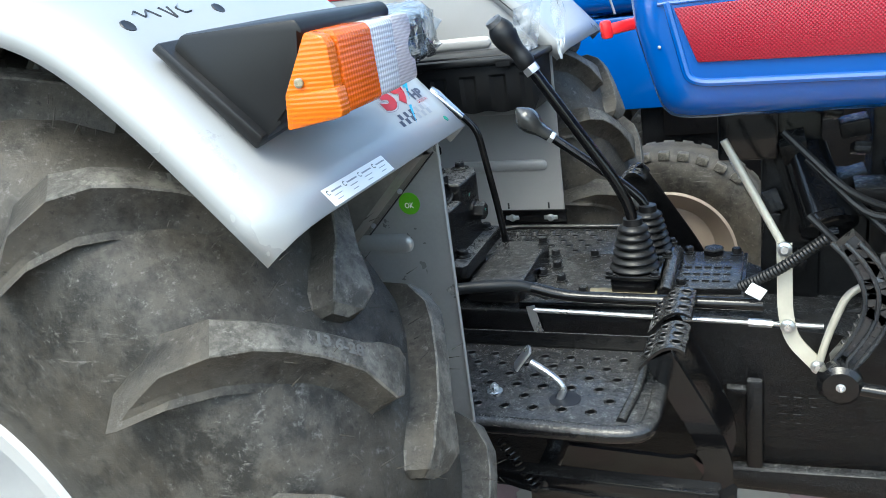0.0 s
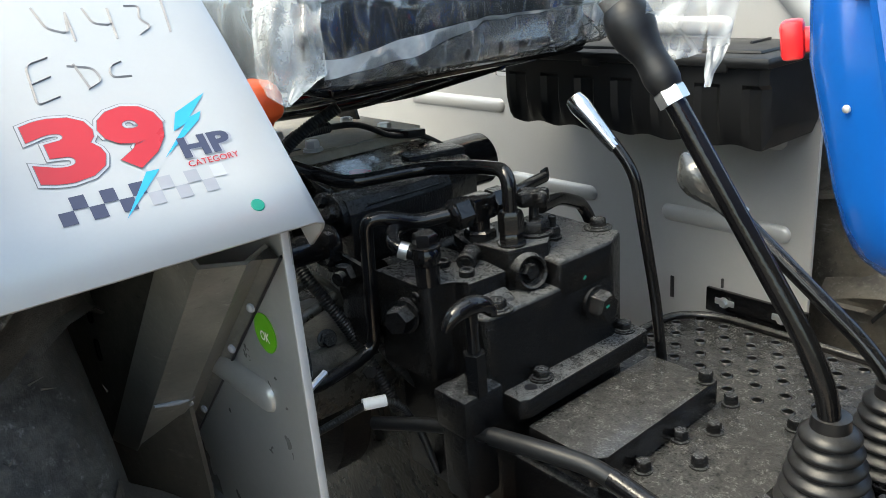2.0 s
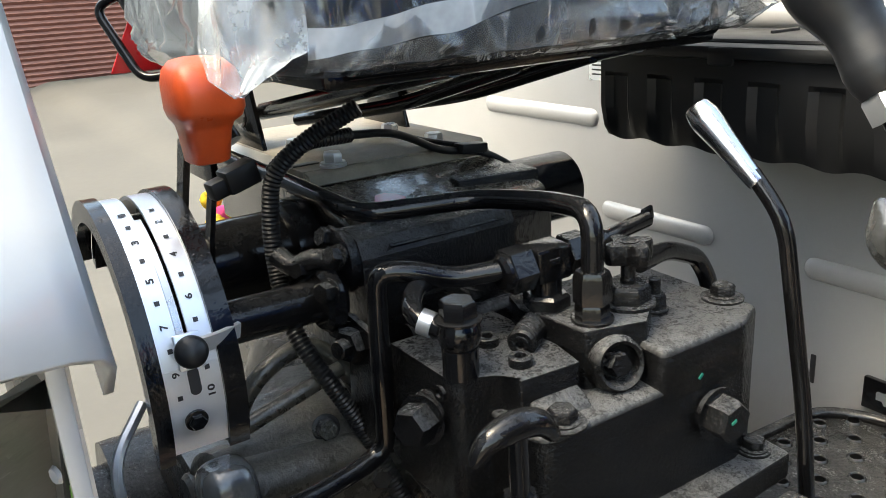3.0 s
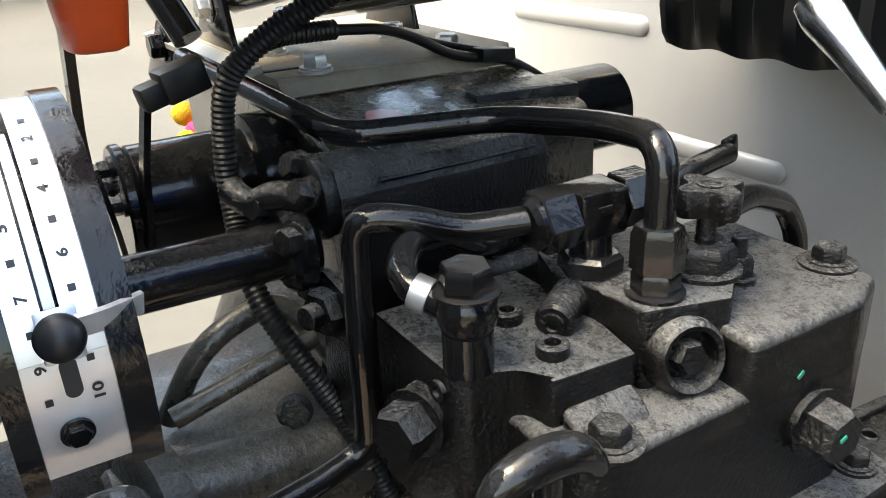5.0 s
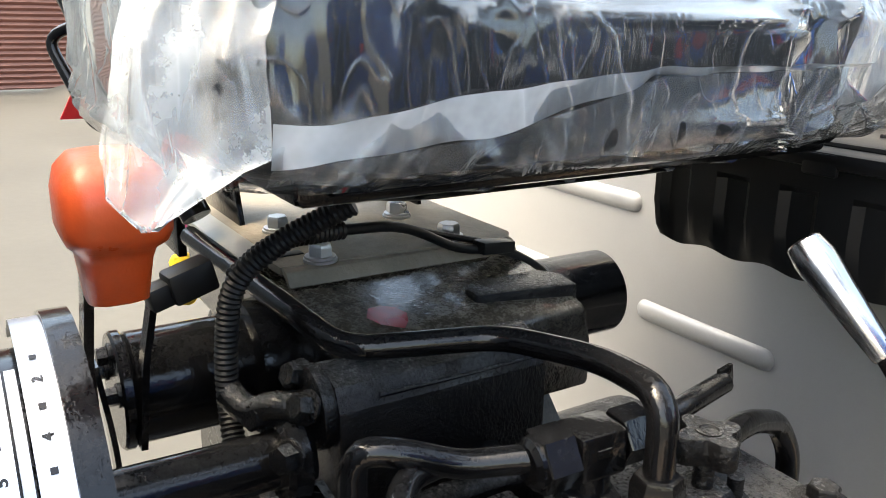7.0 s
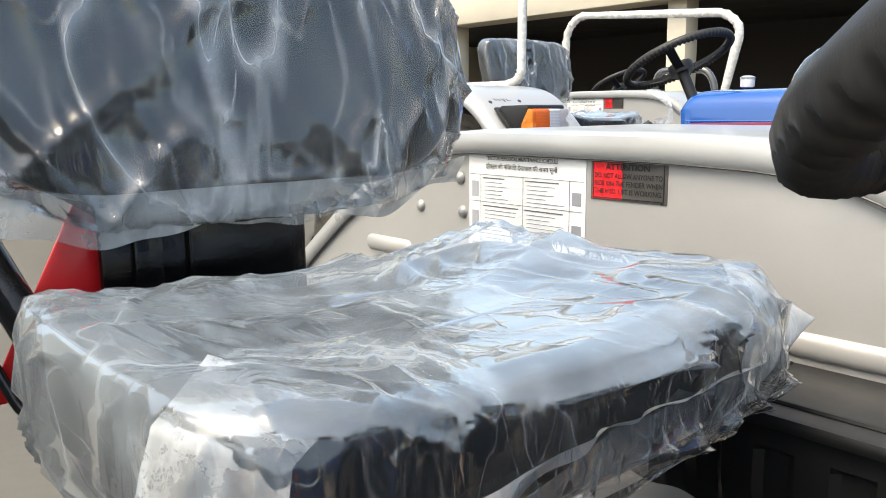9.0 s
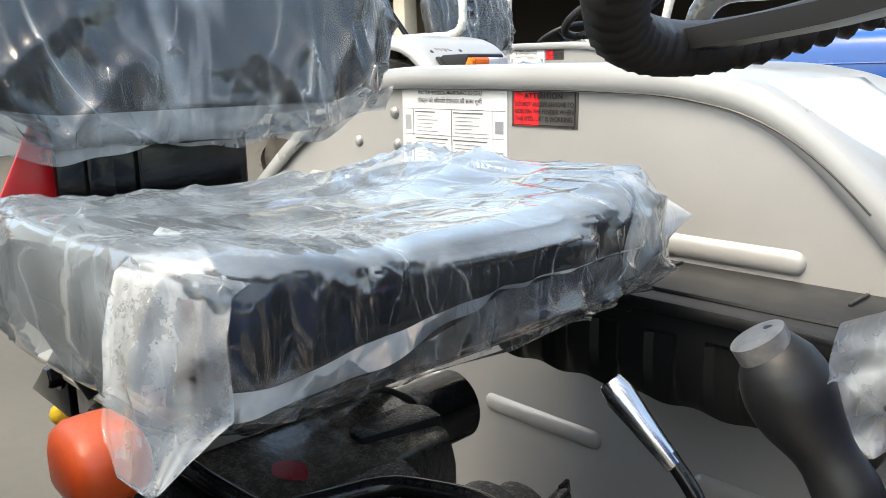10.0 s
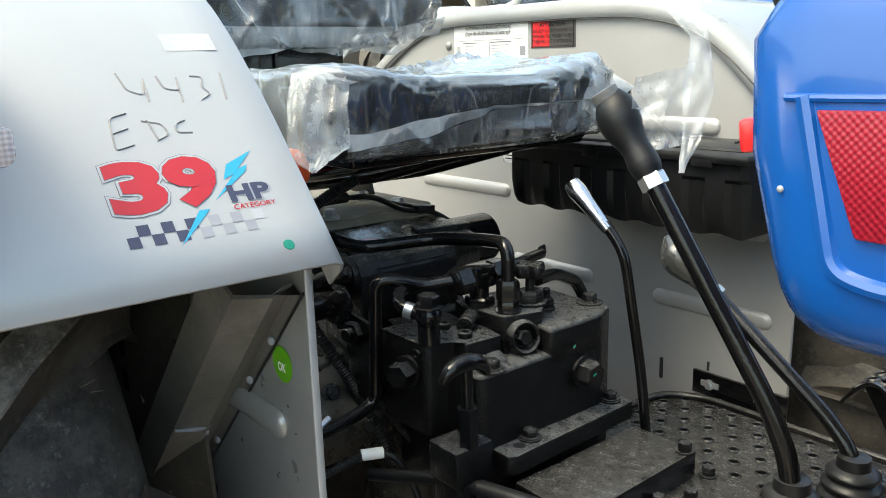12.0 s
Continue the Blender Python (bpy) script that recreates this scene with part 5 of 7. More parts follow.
# stowed top link behind the seat
def top_link():
    a, b = Vector((-0.130, -0.170, 1.030)), Vector((-0.300, -0.266, 1.310))
    d = (b - a).normalized()
    e = b + d * 0.30
    bm = B()
    cyl(bm, a, a + d * 0.16, 0.014, n=18)
    cyl(bm, a + d * 0.15, b - d * 0.03, 0.0185, n=20, bev=0.003)
    cyl(bm, b - d * 0.008, b + d * 0.012, 0.026, n=20, bev=0.003)
    cyl(bm, b, e, 0.0125, n=18)
    link = part("top_link", bm, "black", tractor, "black threaded hydraulic top link")
    o = Vector((-0.030, -0.035, -0.018))
    m = a.lerp(b, 0.62)
    bm = tube(B(), [m, m + o, m + o - d * 0.10, m - d * 0.115], 0.0055, 10, 0.018)
    part("turning_handle", bm, "black", link)
    bm = tube(B(), [b + d * 0.03 + Vector((0.02, 0, 0)), b + d * 0.045 + Vector((-0.01, -0.022, 0)), b + d * 0.05 + Vector((-0.02, 0.01, 0.01))], 0.003, 8, 0.008)
    part("linch_pin", bm, "zinc", link)


top_link()
bm = B()
prism(bm, [(-0.40, 0.955), (-0.26, 0.955), (-0.26, 1.03), (-0.30, 1.03)], "y", -0.160, -0.150, 0.002)
hexbolt(bm, (-0.285, -0.161, 1.005), (0, -1, 0), 0.024, 0.014)
part("link_bracket", bm, "black", tractor)


# ---- control quadrant ----
def quadrant():
    c = Vector((0.146, 0, 0.931))
    R = 0.1175

    def arc(y0, y1, r0, r1, a0, a1, n=28, into=None):
        bm = into or B()
        rings = []
        for i in range(n + 1):
            a = radians(a0 + (a1 - a0) * i / n)
            rings.append([(c.x + r * math.cos(a), y, c.z + r * math.sin(a)) for r, y in ((r0, y0), (r1, y0), (r1, y1), (r0, y1))])
        return ring_loft(bm, rings)

    bm = arc(-0.3640, -0.3255, R - 0.026, R - 0.016, 4, 150)
    q = part("control_quadrant", bm, "black", tractor, "curved lift control quadrant with numbered aluminium scales")
    part("side_ring", arc(-0.3750, -0.3640, R - 0.014, R + 0.0030, -24, 150, 40), "black", q, smooth=20)
    part("side_ring", arc(-0.3255, -0.3105, R - 0.034, R + 0.0030, -24, 150, 40), "black", q, smooth=20)
    part("scale", arc(-0.3638, -0.3490, R - 0.003, R, 11.1, 130, 40), "alu", q, "aluminium scale with printed numbers")
    part("scale", arc(-0.3410, -0.3257, R - 0.003, R, 11.1, 130, 40), "alu", q, "aluminium scale with printed numbers")
    part("scale_foot", arc(-0.3638, -0.3257, R - 0.003, R, -21, 11, 12), "alu", q)
    part("inner_lever", arc(-0.3475, -0.3425, R - 0.015, R - 0.006, 20, 75), "zinc", q)

    def onq(y, a, h=0.0006):
        return Vector((c.x + (R + h) * math.cos(a), y, c.z + (R + h) * math.sin(a)))

    def number(text, y, a):
        hgt, w = 0.0052, 0.0040 * len(text)
        # the figures lie on their side: their tops point away from the tractor's middle
        letters("lettering", text, 0.01, lambda px, py: onq(y + 0.0026 - py, a + (px - w / 2) / R), "ink", q, "", 0.0003, 1.0, (w, hgt))

    def dot(y, a):
        s = 0.0017
        bm = B()
        bm.faces.new([bm.verts.new(onq(y + i * s, a + j * s / R)) for i, j in ((-1, -1), (1, -1), (1, 1), (-1, 1))])
        part("scale_mark", bm, "ink", q)

    for k in range(10):
        a = radians(1.5 + 8.1 * k)
        if k % 2:
            number("97531"[k // 2], -0.3553, a)
            dot(-0.3340, a)
        else:
            dot(-0.3553, a)
            number(("10", "8", "6", "4", "2")[k // 2], -0.3340, a)
    # slot and bolt in the foot
    bm = B()
    ring = [onq(-0.3440 + 0.0040 * math.cos(t), radians(6.0) + (0.006 * (1 if math.sin(t) > 0 else -1) + 0.0040 * math.sin(t)) / R, 0.0006) for t in [i * math.pi / 10 for i in range(20)]]
    bm.faces.new([bm.verts.new(p) for p in ring])
    part("slot", bm, "ink", q)
    p = onq(-0.3470, radians(-8.0), 0.0)
    part("quadrant_bolt", hexbolt(B(), p, (math.cos(radians(-8)), 0, math.sin(radians(-8))), 0.011, 0.006), "black", q)
    # stop clamp with a round black knob
    bm = B()
    p = onq(-0.344, radians(16.5), 0.004)
    box(bm, p, (0.004, 0.018, 0.025), 0.0015, (0, -16, 0))
    strap(bm, [p + Vector((0.002, 0.0, 0.003)), p + Vector((0.0, 0.018, 0.002)), p + Vector((-0.008, 0.038, 0.002))], 0.012, 0.003, (0.3, 0, 1), 0.01)
    clamp = part("stop_clamp", bm, "alu", q, "zinc stop clamp")
    bm = lathe(B(), [(0.005, 0), (0.009, 0.002), (0.0112, 0.006), (0.0108, 0.010), (0.0075, 0.0135), (0.001, 0.0145)], p + Vector((0.003, 0, 0.0)), (0.90, -0.1, 0.42), 28)
    part("clamp_knob", bm, "blackplastic", clamp, smooth=60)
    # levers that run in the slots
    bm = strap(B(), [(0.10, -0.300, 0.94), (0.150, -0.306, 1.03), (0.188, -0.306, 1.09)], 0.014, 0.005, (0.9, 0, -0.3), 0.01)
    lever = part("lift_lever", bm, "black", tractor, "flat black lift lever with an orange knob")
    bm = B()
    rings = []
    for z, hx, hy, ox in ((1.065, 0.011, 0.010, -0.012), (1.067, 0.0155, 0.014, -0.012), (1.088, 0.0185, 0.0165, -0.009), (1.094, 0.0205, 0.018, -0.007), (1.099, 0.0265, 0.022, -0.003), (1.105, 0.0285, 0.024, -0.001), (1.122, 0.0285, 0.024, -0.001), (1.131, 0.0260, 0.0215, -0.003), (1.137, 0.019, 0.016, -0.005), (1.139, 0.009, 0.008, -0.006)):
        ring = []
        for i in range(24):
            t = 2 * math.pi * i / 24
            f = lambda w: math.copysign(abs(w) ** 0.48, w)
            ring.append((0.218 + ox + hx * f(math.cos(t)), -0.296 + hy * f(math.sin(t)), z + 0.013))
        rings.append(ring)
    ring_loft(bm, rings)
    part("knob", bm, "orange", lever, "scuffed orange plastic knob", smooth=60)
    bm = strap(B(), [(0.03, -0.262, 0.90), (0.034, -0.256, 0.97), (0.030, -0.246, 1.015)], 0.012, 0.005, (0.9, 0, -0.3), 0.01)
    part("draft_lever", bm, "black", tractor)
    # grey wrapped knob of the lower lever and the bent guard rod
    bm = blob((0.302, -0.344, 0.872), (0.020, 0.020, 0.027), 0.6, 0.7, 28, 16)
    part("response_knob", bm, "knobgrey", tractor, "smoky grey control knob in film", smooth=70)
    bm = tube(B(), [(0.235, -0.375, 0.925), (0.26, -0.405, 0.90), (0.275, -0.402, 0.83), (0.29, -0.35, 0.81), (0.275, -0.29, 0.83)], 0.004, 8, 0.02)
    part("guard_rod", bm, "zinc", tractor)


quadrant()


def resample(path, n):
    """Even steps along a line."""
    cum = [0.0]
    for a, b in zip(path, path[1:]):
        cum.append(cum[-1] + (Vector(b) - Vector(a)).length)
    s = np.linspace(0, cum[-1], n)
    return [Vector([float(np.interp(q, cum, [p[k] for p in path])) for k in range(3)]) for q in s]


# ---- hydraulic control valve housing ----
def control_valve():
    # lower body, raised right-hand part with a sloping lip, and the foot they stand on
    bm = prism(B(), [(0.20, -0.136), (0.366, -0.136), (0.376, -0.126), (0.377, 0.088), (0.362, 0.124), (0.20, 0.130)], "z", 0.60, 0.868, 0.006, 3)
    prism(bm, [(0.235, -0.004), (0.340, -0.010), (0.3775, -0.013), (0.3780, 0.086), (0.362, 0.125), (0.215, 0.130)], "z", 0.85, 0.902, 0.007, 3)
    housing = part("valve_housing", bm, "castdusty", tractor, "black cast hydraulic valve housing with dusty top")
    bm = prism(B(), [(0.21, -0.166), (0.302, -0.165), (0.309, -0.158), (0.314, -0.132), (0.320, -0.126), (0.337, -0.123), (0.341, -0.066), (0.291, -0.056), (0.21, -0.056)], "z", 0.775, 0.899, 0.003)
    part("valve_body", bm, "castdusty", housing)
    bm = prism(B(), [(0.232, -0.054), (0.262, -0.066), (0.300, -0.060), (0.336, -0.057), (0.352, -0.004), (0.334, 0.020), (0.240, 0.036)], "z", 0.86, 0.920, 0.003)
    part("union_block", bm, "castdusty", housing)
    # chamfer between the shelf and the valve body
    bm = prism(B(), [(0.334, 0.866), (0.362, 0.866), (0.338, 0.882)], "y", -0.119, -0.066, 0.006, 3)
    part("cast_fillet", bm, "castdusty", housing)
    # hooded pocket with its hex plug, and the front plugs
    d = Vector((0.93, -0.22, 0.20)).normalized()
    o = Vector((0.346, -0.034, 0.889))
    bm = lathe(B(), [(0.025, -0.045), (0.0245, 0.000), (0.0225, 0.009), (0.0200, 0.0115), (0.0170, 0.010), (0.0160, -0.006)], o, d, 36)
    part("plug_boss", bm, "castdusty", housing, smooth=50)
    part("hex_plug", hexbolt(B(), o - d * 0.005, d, 0.0185, 0.016), "cast", housing)
    part("hex_plug", hexbolt(lathe(B(), [(0.021, 0), (0.021, 0.006), (0.018, 0.008)], (0.376, 0.050, 0.828), (1, 0, 0), 24), (0.381, 0.050, 0.828), (1, 0, 0), 0.033, 0.022, turn=0.25), "cast", housing)
    part("hex_plug", hexbolt(lathe(B(), [(0.020, -0.01), (0.020, 0.010), (0.017, 0.012)], (0.272, -0.166, 0.858), (0.42, -0.9, 0.05), 24), (0.276, -0.176, 0.858), (0.42, -0.9, 0.05), 0.030, 0.022, turn=0.2), "cast", housing)
    for pt, af in (((0.364, -0.106, 0.868), 0.020), ((0.333, 0.113, 0.902), 0.019)):
        bm = lathe(B(), [(0.019, 0), (0.019, 0.002), (0.0135, 0.003)], pt, (0, 0, 1), 22)
        part("housing_bolt", hexbolt(bm, (pt[0], pt[1], pt[2] + 0.002), (0, 0, 1), af, 0.012, turn=0.3), "cast", housing)
    for pt in ((0.315, -0.106, 0.899), (0.268, -0.104, 0.899)):
        part("socket_screw", lathe(B(), [(0.0098, 0), (0.0098, 0.007), (0.0088, 0.008), (0.0048, 0.008), (0.0042, 0.003)], pt, (0, 0, 1), 22), "cast", housing)
    for pt, dd in (((0.3435, -0.046, 0.897), (0.95, -0.3, 0)), ((0.3375, -0.110, 0.868), (1, -0.1, 0)), ((0.290, -0.166, 0.884), (0.1, -1, 0))):
        part("socket_screw", lathe(B(), [(0.0068, 0), (0.0068, 0.003), (0.0036, 0.003), (0.003, 0.0005)], pt, dd, 16), "cast", housing)
    bm = cyl(B(), (0.298, -0.092, 0.906), (0.276, -0.058, 0.908), 0.0125, n=24, bev=0.002)
    lathe(bm, [(0.0075, 0), (0.0075, 0.002), (0.004, 0.002), (0.0035, 0.0)], (0.2985, -0.0928, 0.906), (0.54, -0.84, 0), 16)
    part("relief_valve", bm, "cast", housing)
    for pt, r in (((0.4045, 0.044, 0.832), 20), ((0.3785, 0.032, 0.868), 40)):
        part("paint_dab", box(B(), pt, (0.0012, 0.006, 0.003), 0.0005, (r, 0, 0)), "teal", housing, "small teal paint dab")
    # mounting flange
    bm = prism(B(), [(0.355, -0.115), (0.404, -0.116), (0.410, -0.104), (0.402, 0.132), (0.355, 0.136)], "z", 0.740, 0.768, 0.005)
    part("mounting_flange", bm, "castdusty", housing)
    for pt in ((0.386, -0.060), (0.379, 0.108)):
        bm = lathe(B(), [(0.0155, 0), (0.0155, 0.0025)], (*pt, 0.768), (0, 0, 1), 20)
        part("flange_bolt", hexbolt(bm, (*pt, 0.770), (0, 0, 1), 0.018, 0.011, turn=0.5), "cast", housing)
    part("flange_hole", lathe(B(), [(0.0085, 0), (0.008, 0.0006), (0.001, 0.0004)], (0.392, -0.085, 0.768), (0, 0, 1), 18), "ink", housing)
    # banjo union
    c = Vector((0.299, -0.152, 0.899))
    bm = cyl(B(), c, c + Vector((0, 0, 0.024)), 0.0145, n=20)
    lathe(bm, [(0.0125, 0.0), (0.0160, 0.005), (0.0175, 0.012), (0.0165, 0.019), (0.0125, 0.025)], c + Vector((0, 0, 0.023)), (0, 0, 1), 28)
    hexbolt(bm, c + Vector((0, 0, 0.046)), (0, 0, 1), 0.026, 0.017, turn=0.2)
    part("banjo_union", bm, "black", housing, "glossy black banjo union")
    bm = tube(B(), [(0.296, -0.156, 0.934), (0.268, -0.176, 0.945), (0.244, -0.158, 0.956), (0.232, -0.125, 0.952), (0.20, -0.08, 0.92), (0.165, -0.04, 0.90)], 0.0088, 14, 0.020)
    part("pipe", bm, "black", housing, "bent black hydraulic pipe")
    part("ferrule", cyl(B(), (0.283, -0.165, 0.939), (0.275, -0.171, 0.942), 0.0105, n=20), "zinc", housing)
    # straight union with the tall pipe
    c = Vector((0.322, -0.036, 0.920))
    bm = hexbolt(B(), c, (0, 0, 1), 0.025, 0.016, True, 0.25)
    hexbolt(bm, c + Vector((0, 0, 0.014)), (0, 0, 1), 0.0275, 0.029, False, 0.3)
    part("pipe_union", bm, "black", housing)
    bm = tube(B(), [(0.322, -0.036, 0.958), (0.320, -0.034, 1.012), (0.252, -0.020, 1.004), (0.176, -0.044, 0.997), (0.138, -0.146, 0.994), (0.0, -0.166, 1.008), (-0.12, -0.180, 1.016)], 0.0092, 16, 0.024)
    part("pipe", bm, "black", housing, "bent black hydraulic pipe")
    # tee with its nuts along the far side, and the pipe that leaves it
    ax = Vector((0.10, 0.99, 0.06)).normalized()
    c = Vector((0.276, -0.046, 0.962))
    bm = cyl(B(), c - ax * 0.040, c - ax * 0.018, 0.0200, n=6, bev=0.001)
    lathe(bm, [(0.013, 0), (0.0165, 0.003), (0.0165, 0.006)], c - ax * 0.046, ax, 20)
    part("union_nut", bm, "black", housing)
    bm = box(B(), c, (0.031, 0.034, 0.031), 0.004, (3, 0, -6))
    part("tee_union", bm, "black", housing, "black tee union on the valve")
    part("cast_mark", box(B(), c + Vector((0.0158, -0.003, 0.003)), (0.001, 0.010, 0.006), 0.0003, (3, 0, -6)), "castdusty", housing)
    bm = cyl(B(), c + ax * 0.018, c + ax * 0.040, 0.0180, n=6, bev=0.001)
    cyl(bm, c + ax * 0.04, c + ax * 0.06, 0.013, n=20)
    part("union_nut", bm, "black", housing)
    bm = cyl(B(), (0.276, -0.046, 0.918), (0.276, -0.046, 0.950), 0.0135, n=20)
    hexbolt(bm, (0.276, -0.046, 0.920), (0, 0, 1), 0.036, 0.014, False, 0.15)
    part("tee_stem", bm, "black", housing)
    bm = tube(B(), [(0.280, 0.005, 0.965), (0.272, 0.050, 0.968), (0.264, 0.086, 0.968)], 0.0080, 12, 0.012)
    part("pipe", bm, "black", housing)
    bm = box(B(), (0.262, 0.090, 0.972), (0.004, 0.014, 0.014), 0.0015, (12, 0, 0))
    part("pipe_bracket", bm, "black", housing)
    bm = tube(B(), [(0.270, -0.086, 0.962), (0.248, -0.124, 0.957), (0.238, -0.152, 0.968), (0.224, -0.180, 0.971), (0.217, -0.180, 0.88), (0.200, -0.173, 0.792), (0.203, -0.21, 0.782), (0.208, -0.272, 0.776), (0.215, -0.33, 0.80)], 0.0090, 16, 0.020)
    part("pipe", bm, "black", housing, "bent black hydraulic pipe")
    bm = tube(B(), [(0.290, 0.050, 0.940), (0.272, 0.105, 0.936), (0.248, 0.180, 0.905), (0.25, 0.200, 0.87), (0.25, 0.20, 0.74)], 0.0095, 14, 0.03)
    part("pipe", bm, "black", housing, "bent black hydraulic pipe")
    # hand screw
    bm = lathe(B(), [(0.024, 0), (0.024, 0.003), (0.018, 0.004)], (0.316, 0.010, 0.920), (0, 0, 1), 24)
    hexbolt(bm, (0.316, 0.010, 0.921), (0, 0, 1), 0.034, 0.018, False, 0.2)
    cyl(bm, (0.316, 0.010, 0.93), (0.315, 0.012, 0.966), 0.0065, n=16)
    part("screw_stem", bm, "cast", housing)
    bm = B()
    rings = []
    for z, k in ((0.958, 0.93), (0.961, 1.0), (0.971, 1.0), (0.975, 0.92)):
        rings.append([(0.315 + k * (0.019 + 0.0050 * math.cos(4 * t + 0.6)) * math.cos(t), 0.012 + k * (0.019 + 0.0050 * math.cos(4 * t + 0.6)) * math.sin(t), z) for t in [2 * math.pi * i / 48 for i in range(48)]])
    ring_loft(bm, rings)
    lathe(bm, [(0.0085, 0), (0.0085, 0.0015), (0.006, 0.0015), (0.0055, 0.0004)], (0.315, 0.012, 0.9745), (0, 0, 1), 20)
    part("hand_screw", bm, "cast", housing, "four-lobed black hand screw")
    bm = hexbolt(B(), (0.314, 0.045, 0.904), (0, 0, 1), 0.018, 0.016, True, 0.1, 0.014)
    part("locking_nut", bm, "cast", housing)
    # dipstick with its crescent handle
    arch = rounded([(0.385, -0.203, 0.882), (0.387, -0.192, 0.897), (0.389, -0.168, 0.903), (0.389, -0.146, 0.897), (0.389, -0.134, 0.879)], 0.03)
    bm = tube(B(), resample(arch, 30), lambda t: 0.0036 + 0.0072 * math.sin(math.pi * t) ** 0.6, 18, 0)
    cyl(bm, (0.388, -0.167, 0.900), (0.384, -0.163, 0.83), 0.0075, n=18)
    cyl(bm, (0.384, -0.163, 0.842), (0.383, -0.162, 0.79), 0.013, n=6)
    part("dipstick", bm, "black", housing, "black dipstick with a curved handle")
    bm = box(B(), (0.366, -0.160, 0.768), (0.056, 0.062, 0.050), 0.006)
    box(bm, (0.36, -0.158, 0.70), (0.045, 0.05, 0.11), 0.006)
    part("dipstick_boss", bm, "cast", housing)


control_valve()


# ---- wiring harness ----
def corrugated(pts, r, pitch=0.0042, bend=0.03, n=12):
    path = rounded(pts, bend)
    length = sum((b - a).length for a, b in zip(path, path[1:]))
    steps = max(4, int(length / (pitch / 2)))
    cum = [0.0]
    for a, b in zip(path, path[1:]):
        cum.append(cum[-1] + (b - a).length)
    fine = []
    j = 0
    for i in range(steps + 1):
        s = length * i / steps
        while j < len(cum) - 2 and cum[j + 1] < s:
            j += 1
        fine.append(path[j].lerp(path[j + 1], (s - cum[j]) / max(1e-6, cum[j + 1] - cum[j])))
    return tube(B(), fine, lambda t: r * (1.0 if round(t * steps) % 2 else 0.86), n, 0)


bm = corrugated([(0.10, -0.12, 1.085), (0.075, -0.165, 1.058), (0.060, -0.198, 1.028), (0.060, -0.205, 0.975), (0.066, -0.206, 0.925), (0.11, -0.212, 0.882), (0.14, -0.196, 0.842), (0.155, -0.165, 0.775), (0.19, -0.14, 0.68)], 0.0090)
harness = part("wiring_harness", bm, "blackplastic", tractor, "black corrugated wiring conduit")
part("conduit", corrugated([(0.060, -0.196, 1.030), (0.045, -0.160, 1.050), (0.035, -0.10, 1.048)], 0.008), "blackplastic", harness)
bm = tube(B(), [(0.035, -0.105, 1.048), (0.020, -0.05, 1.042), (0.005, -0.015, 1.030), (0.002, 0.030, 1.006), (0.005, 0.085, 0.999), (0.012, 0.128, 0.972), (0.0, 0.150, 0.94)], 0.0045, 10, 0.02)
part("cable", bm, "blackplastic", harness)
bm = tube(B(), [(0.005, -0.02, 1.032), (-0.012, 0.02, 1.018), (-0.004, 0.06, 1.008)], 0.003, 8, 0.02)
part("cable", bm, "blackplastic", harness)
part("connector", box(B(), (0.004, 0.070, 1.004), (0.018, 0.040, 0.012), 0.002, (-6, 0, 8)), "blackplastic", harness)
bm = box(B(), (0.042, -0.222, 1.028), (0.022, 0.034, 0.024), 0.003, (14, 0, 8))
box(bm, (0.042, -0.243, 1.020), (0.018, 0.020, 0.018), 0.003, (14, 0, 8))
part("connector", bm, "blackplastic", harness)
bm = corrugated([(0.15, -0.36, 0.67), (0.208, -0.272, 0.716), (0.232, -0.212, 0.739), (0.242, -0.175, 0.730), (0.25, -0.15, 0.68), (0.26, -0.135, 0.61)], 0.0055, 0.0034)
lower = part("conduit", bm, "blackplastic", harness)
part("cable_tag", cyl(B(), (0.227, -0.218, 0.737), (0.238, -0.190, 0.736), 0.0078, n=16), "paper", harness, "white printed cable tag")
part("conduit", corrugated([(0.16, -0.155, 0.80), (0.20, -0.150, 0.762), (0.225, -0.128, 0.725), (0.30, -0.125, 0.715), (0.36, -0.125, 0.70)], 0.006, 0.0036), "blackplastic", harness)
bm = tube(B(), [(0.40, -0.16, 0.74), (0.46, -0.145, 0.742), (0.52, -0.120, 0.735), (0.565, -0.108, 0.71)], 0.011, 14, 0.04)
part("hose", bm, "blackplastic", harness, "thick black hose along the gearbox")
bm = tube(B(), [(0.535, -0.116, 0.728), (0.60, -0.108, 0.708), (0.76, -0.106, 0.704), (0.935, -0.104, 0.700)], 0.0115, 14, 0.04)
part("hose", bm, "black", harness, "thick black hose along the gearbox")
bm = tube(B(), [(0.22, -0.20, 0.70), (0.32, -0.17, 0.725), (0.40, -0.16, 0.74)], 0.009, 12, 0.03)
part("hose", bm, "blackplastic", harness)


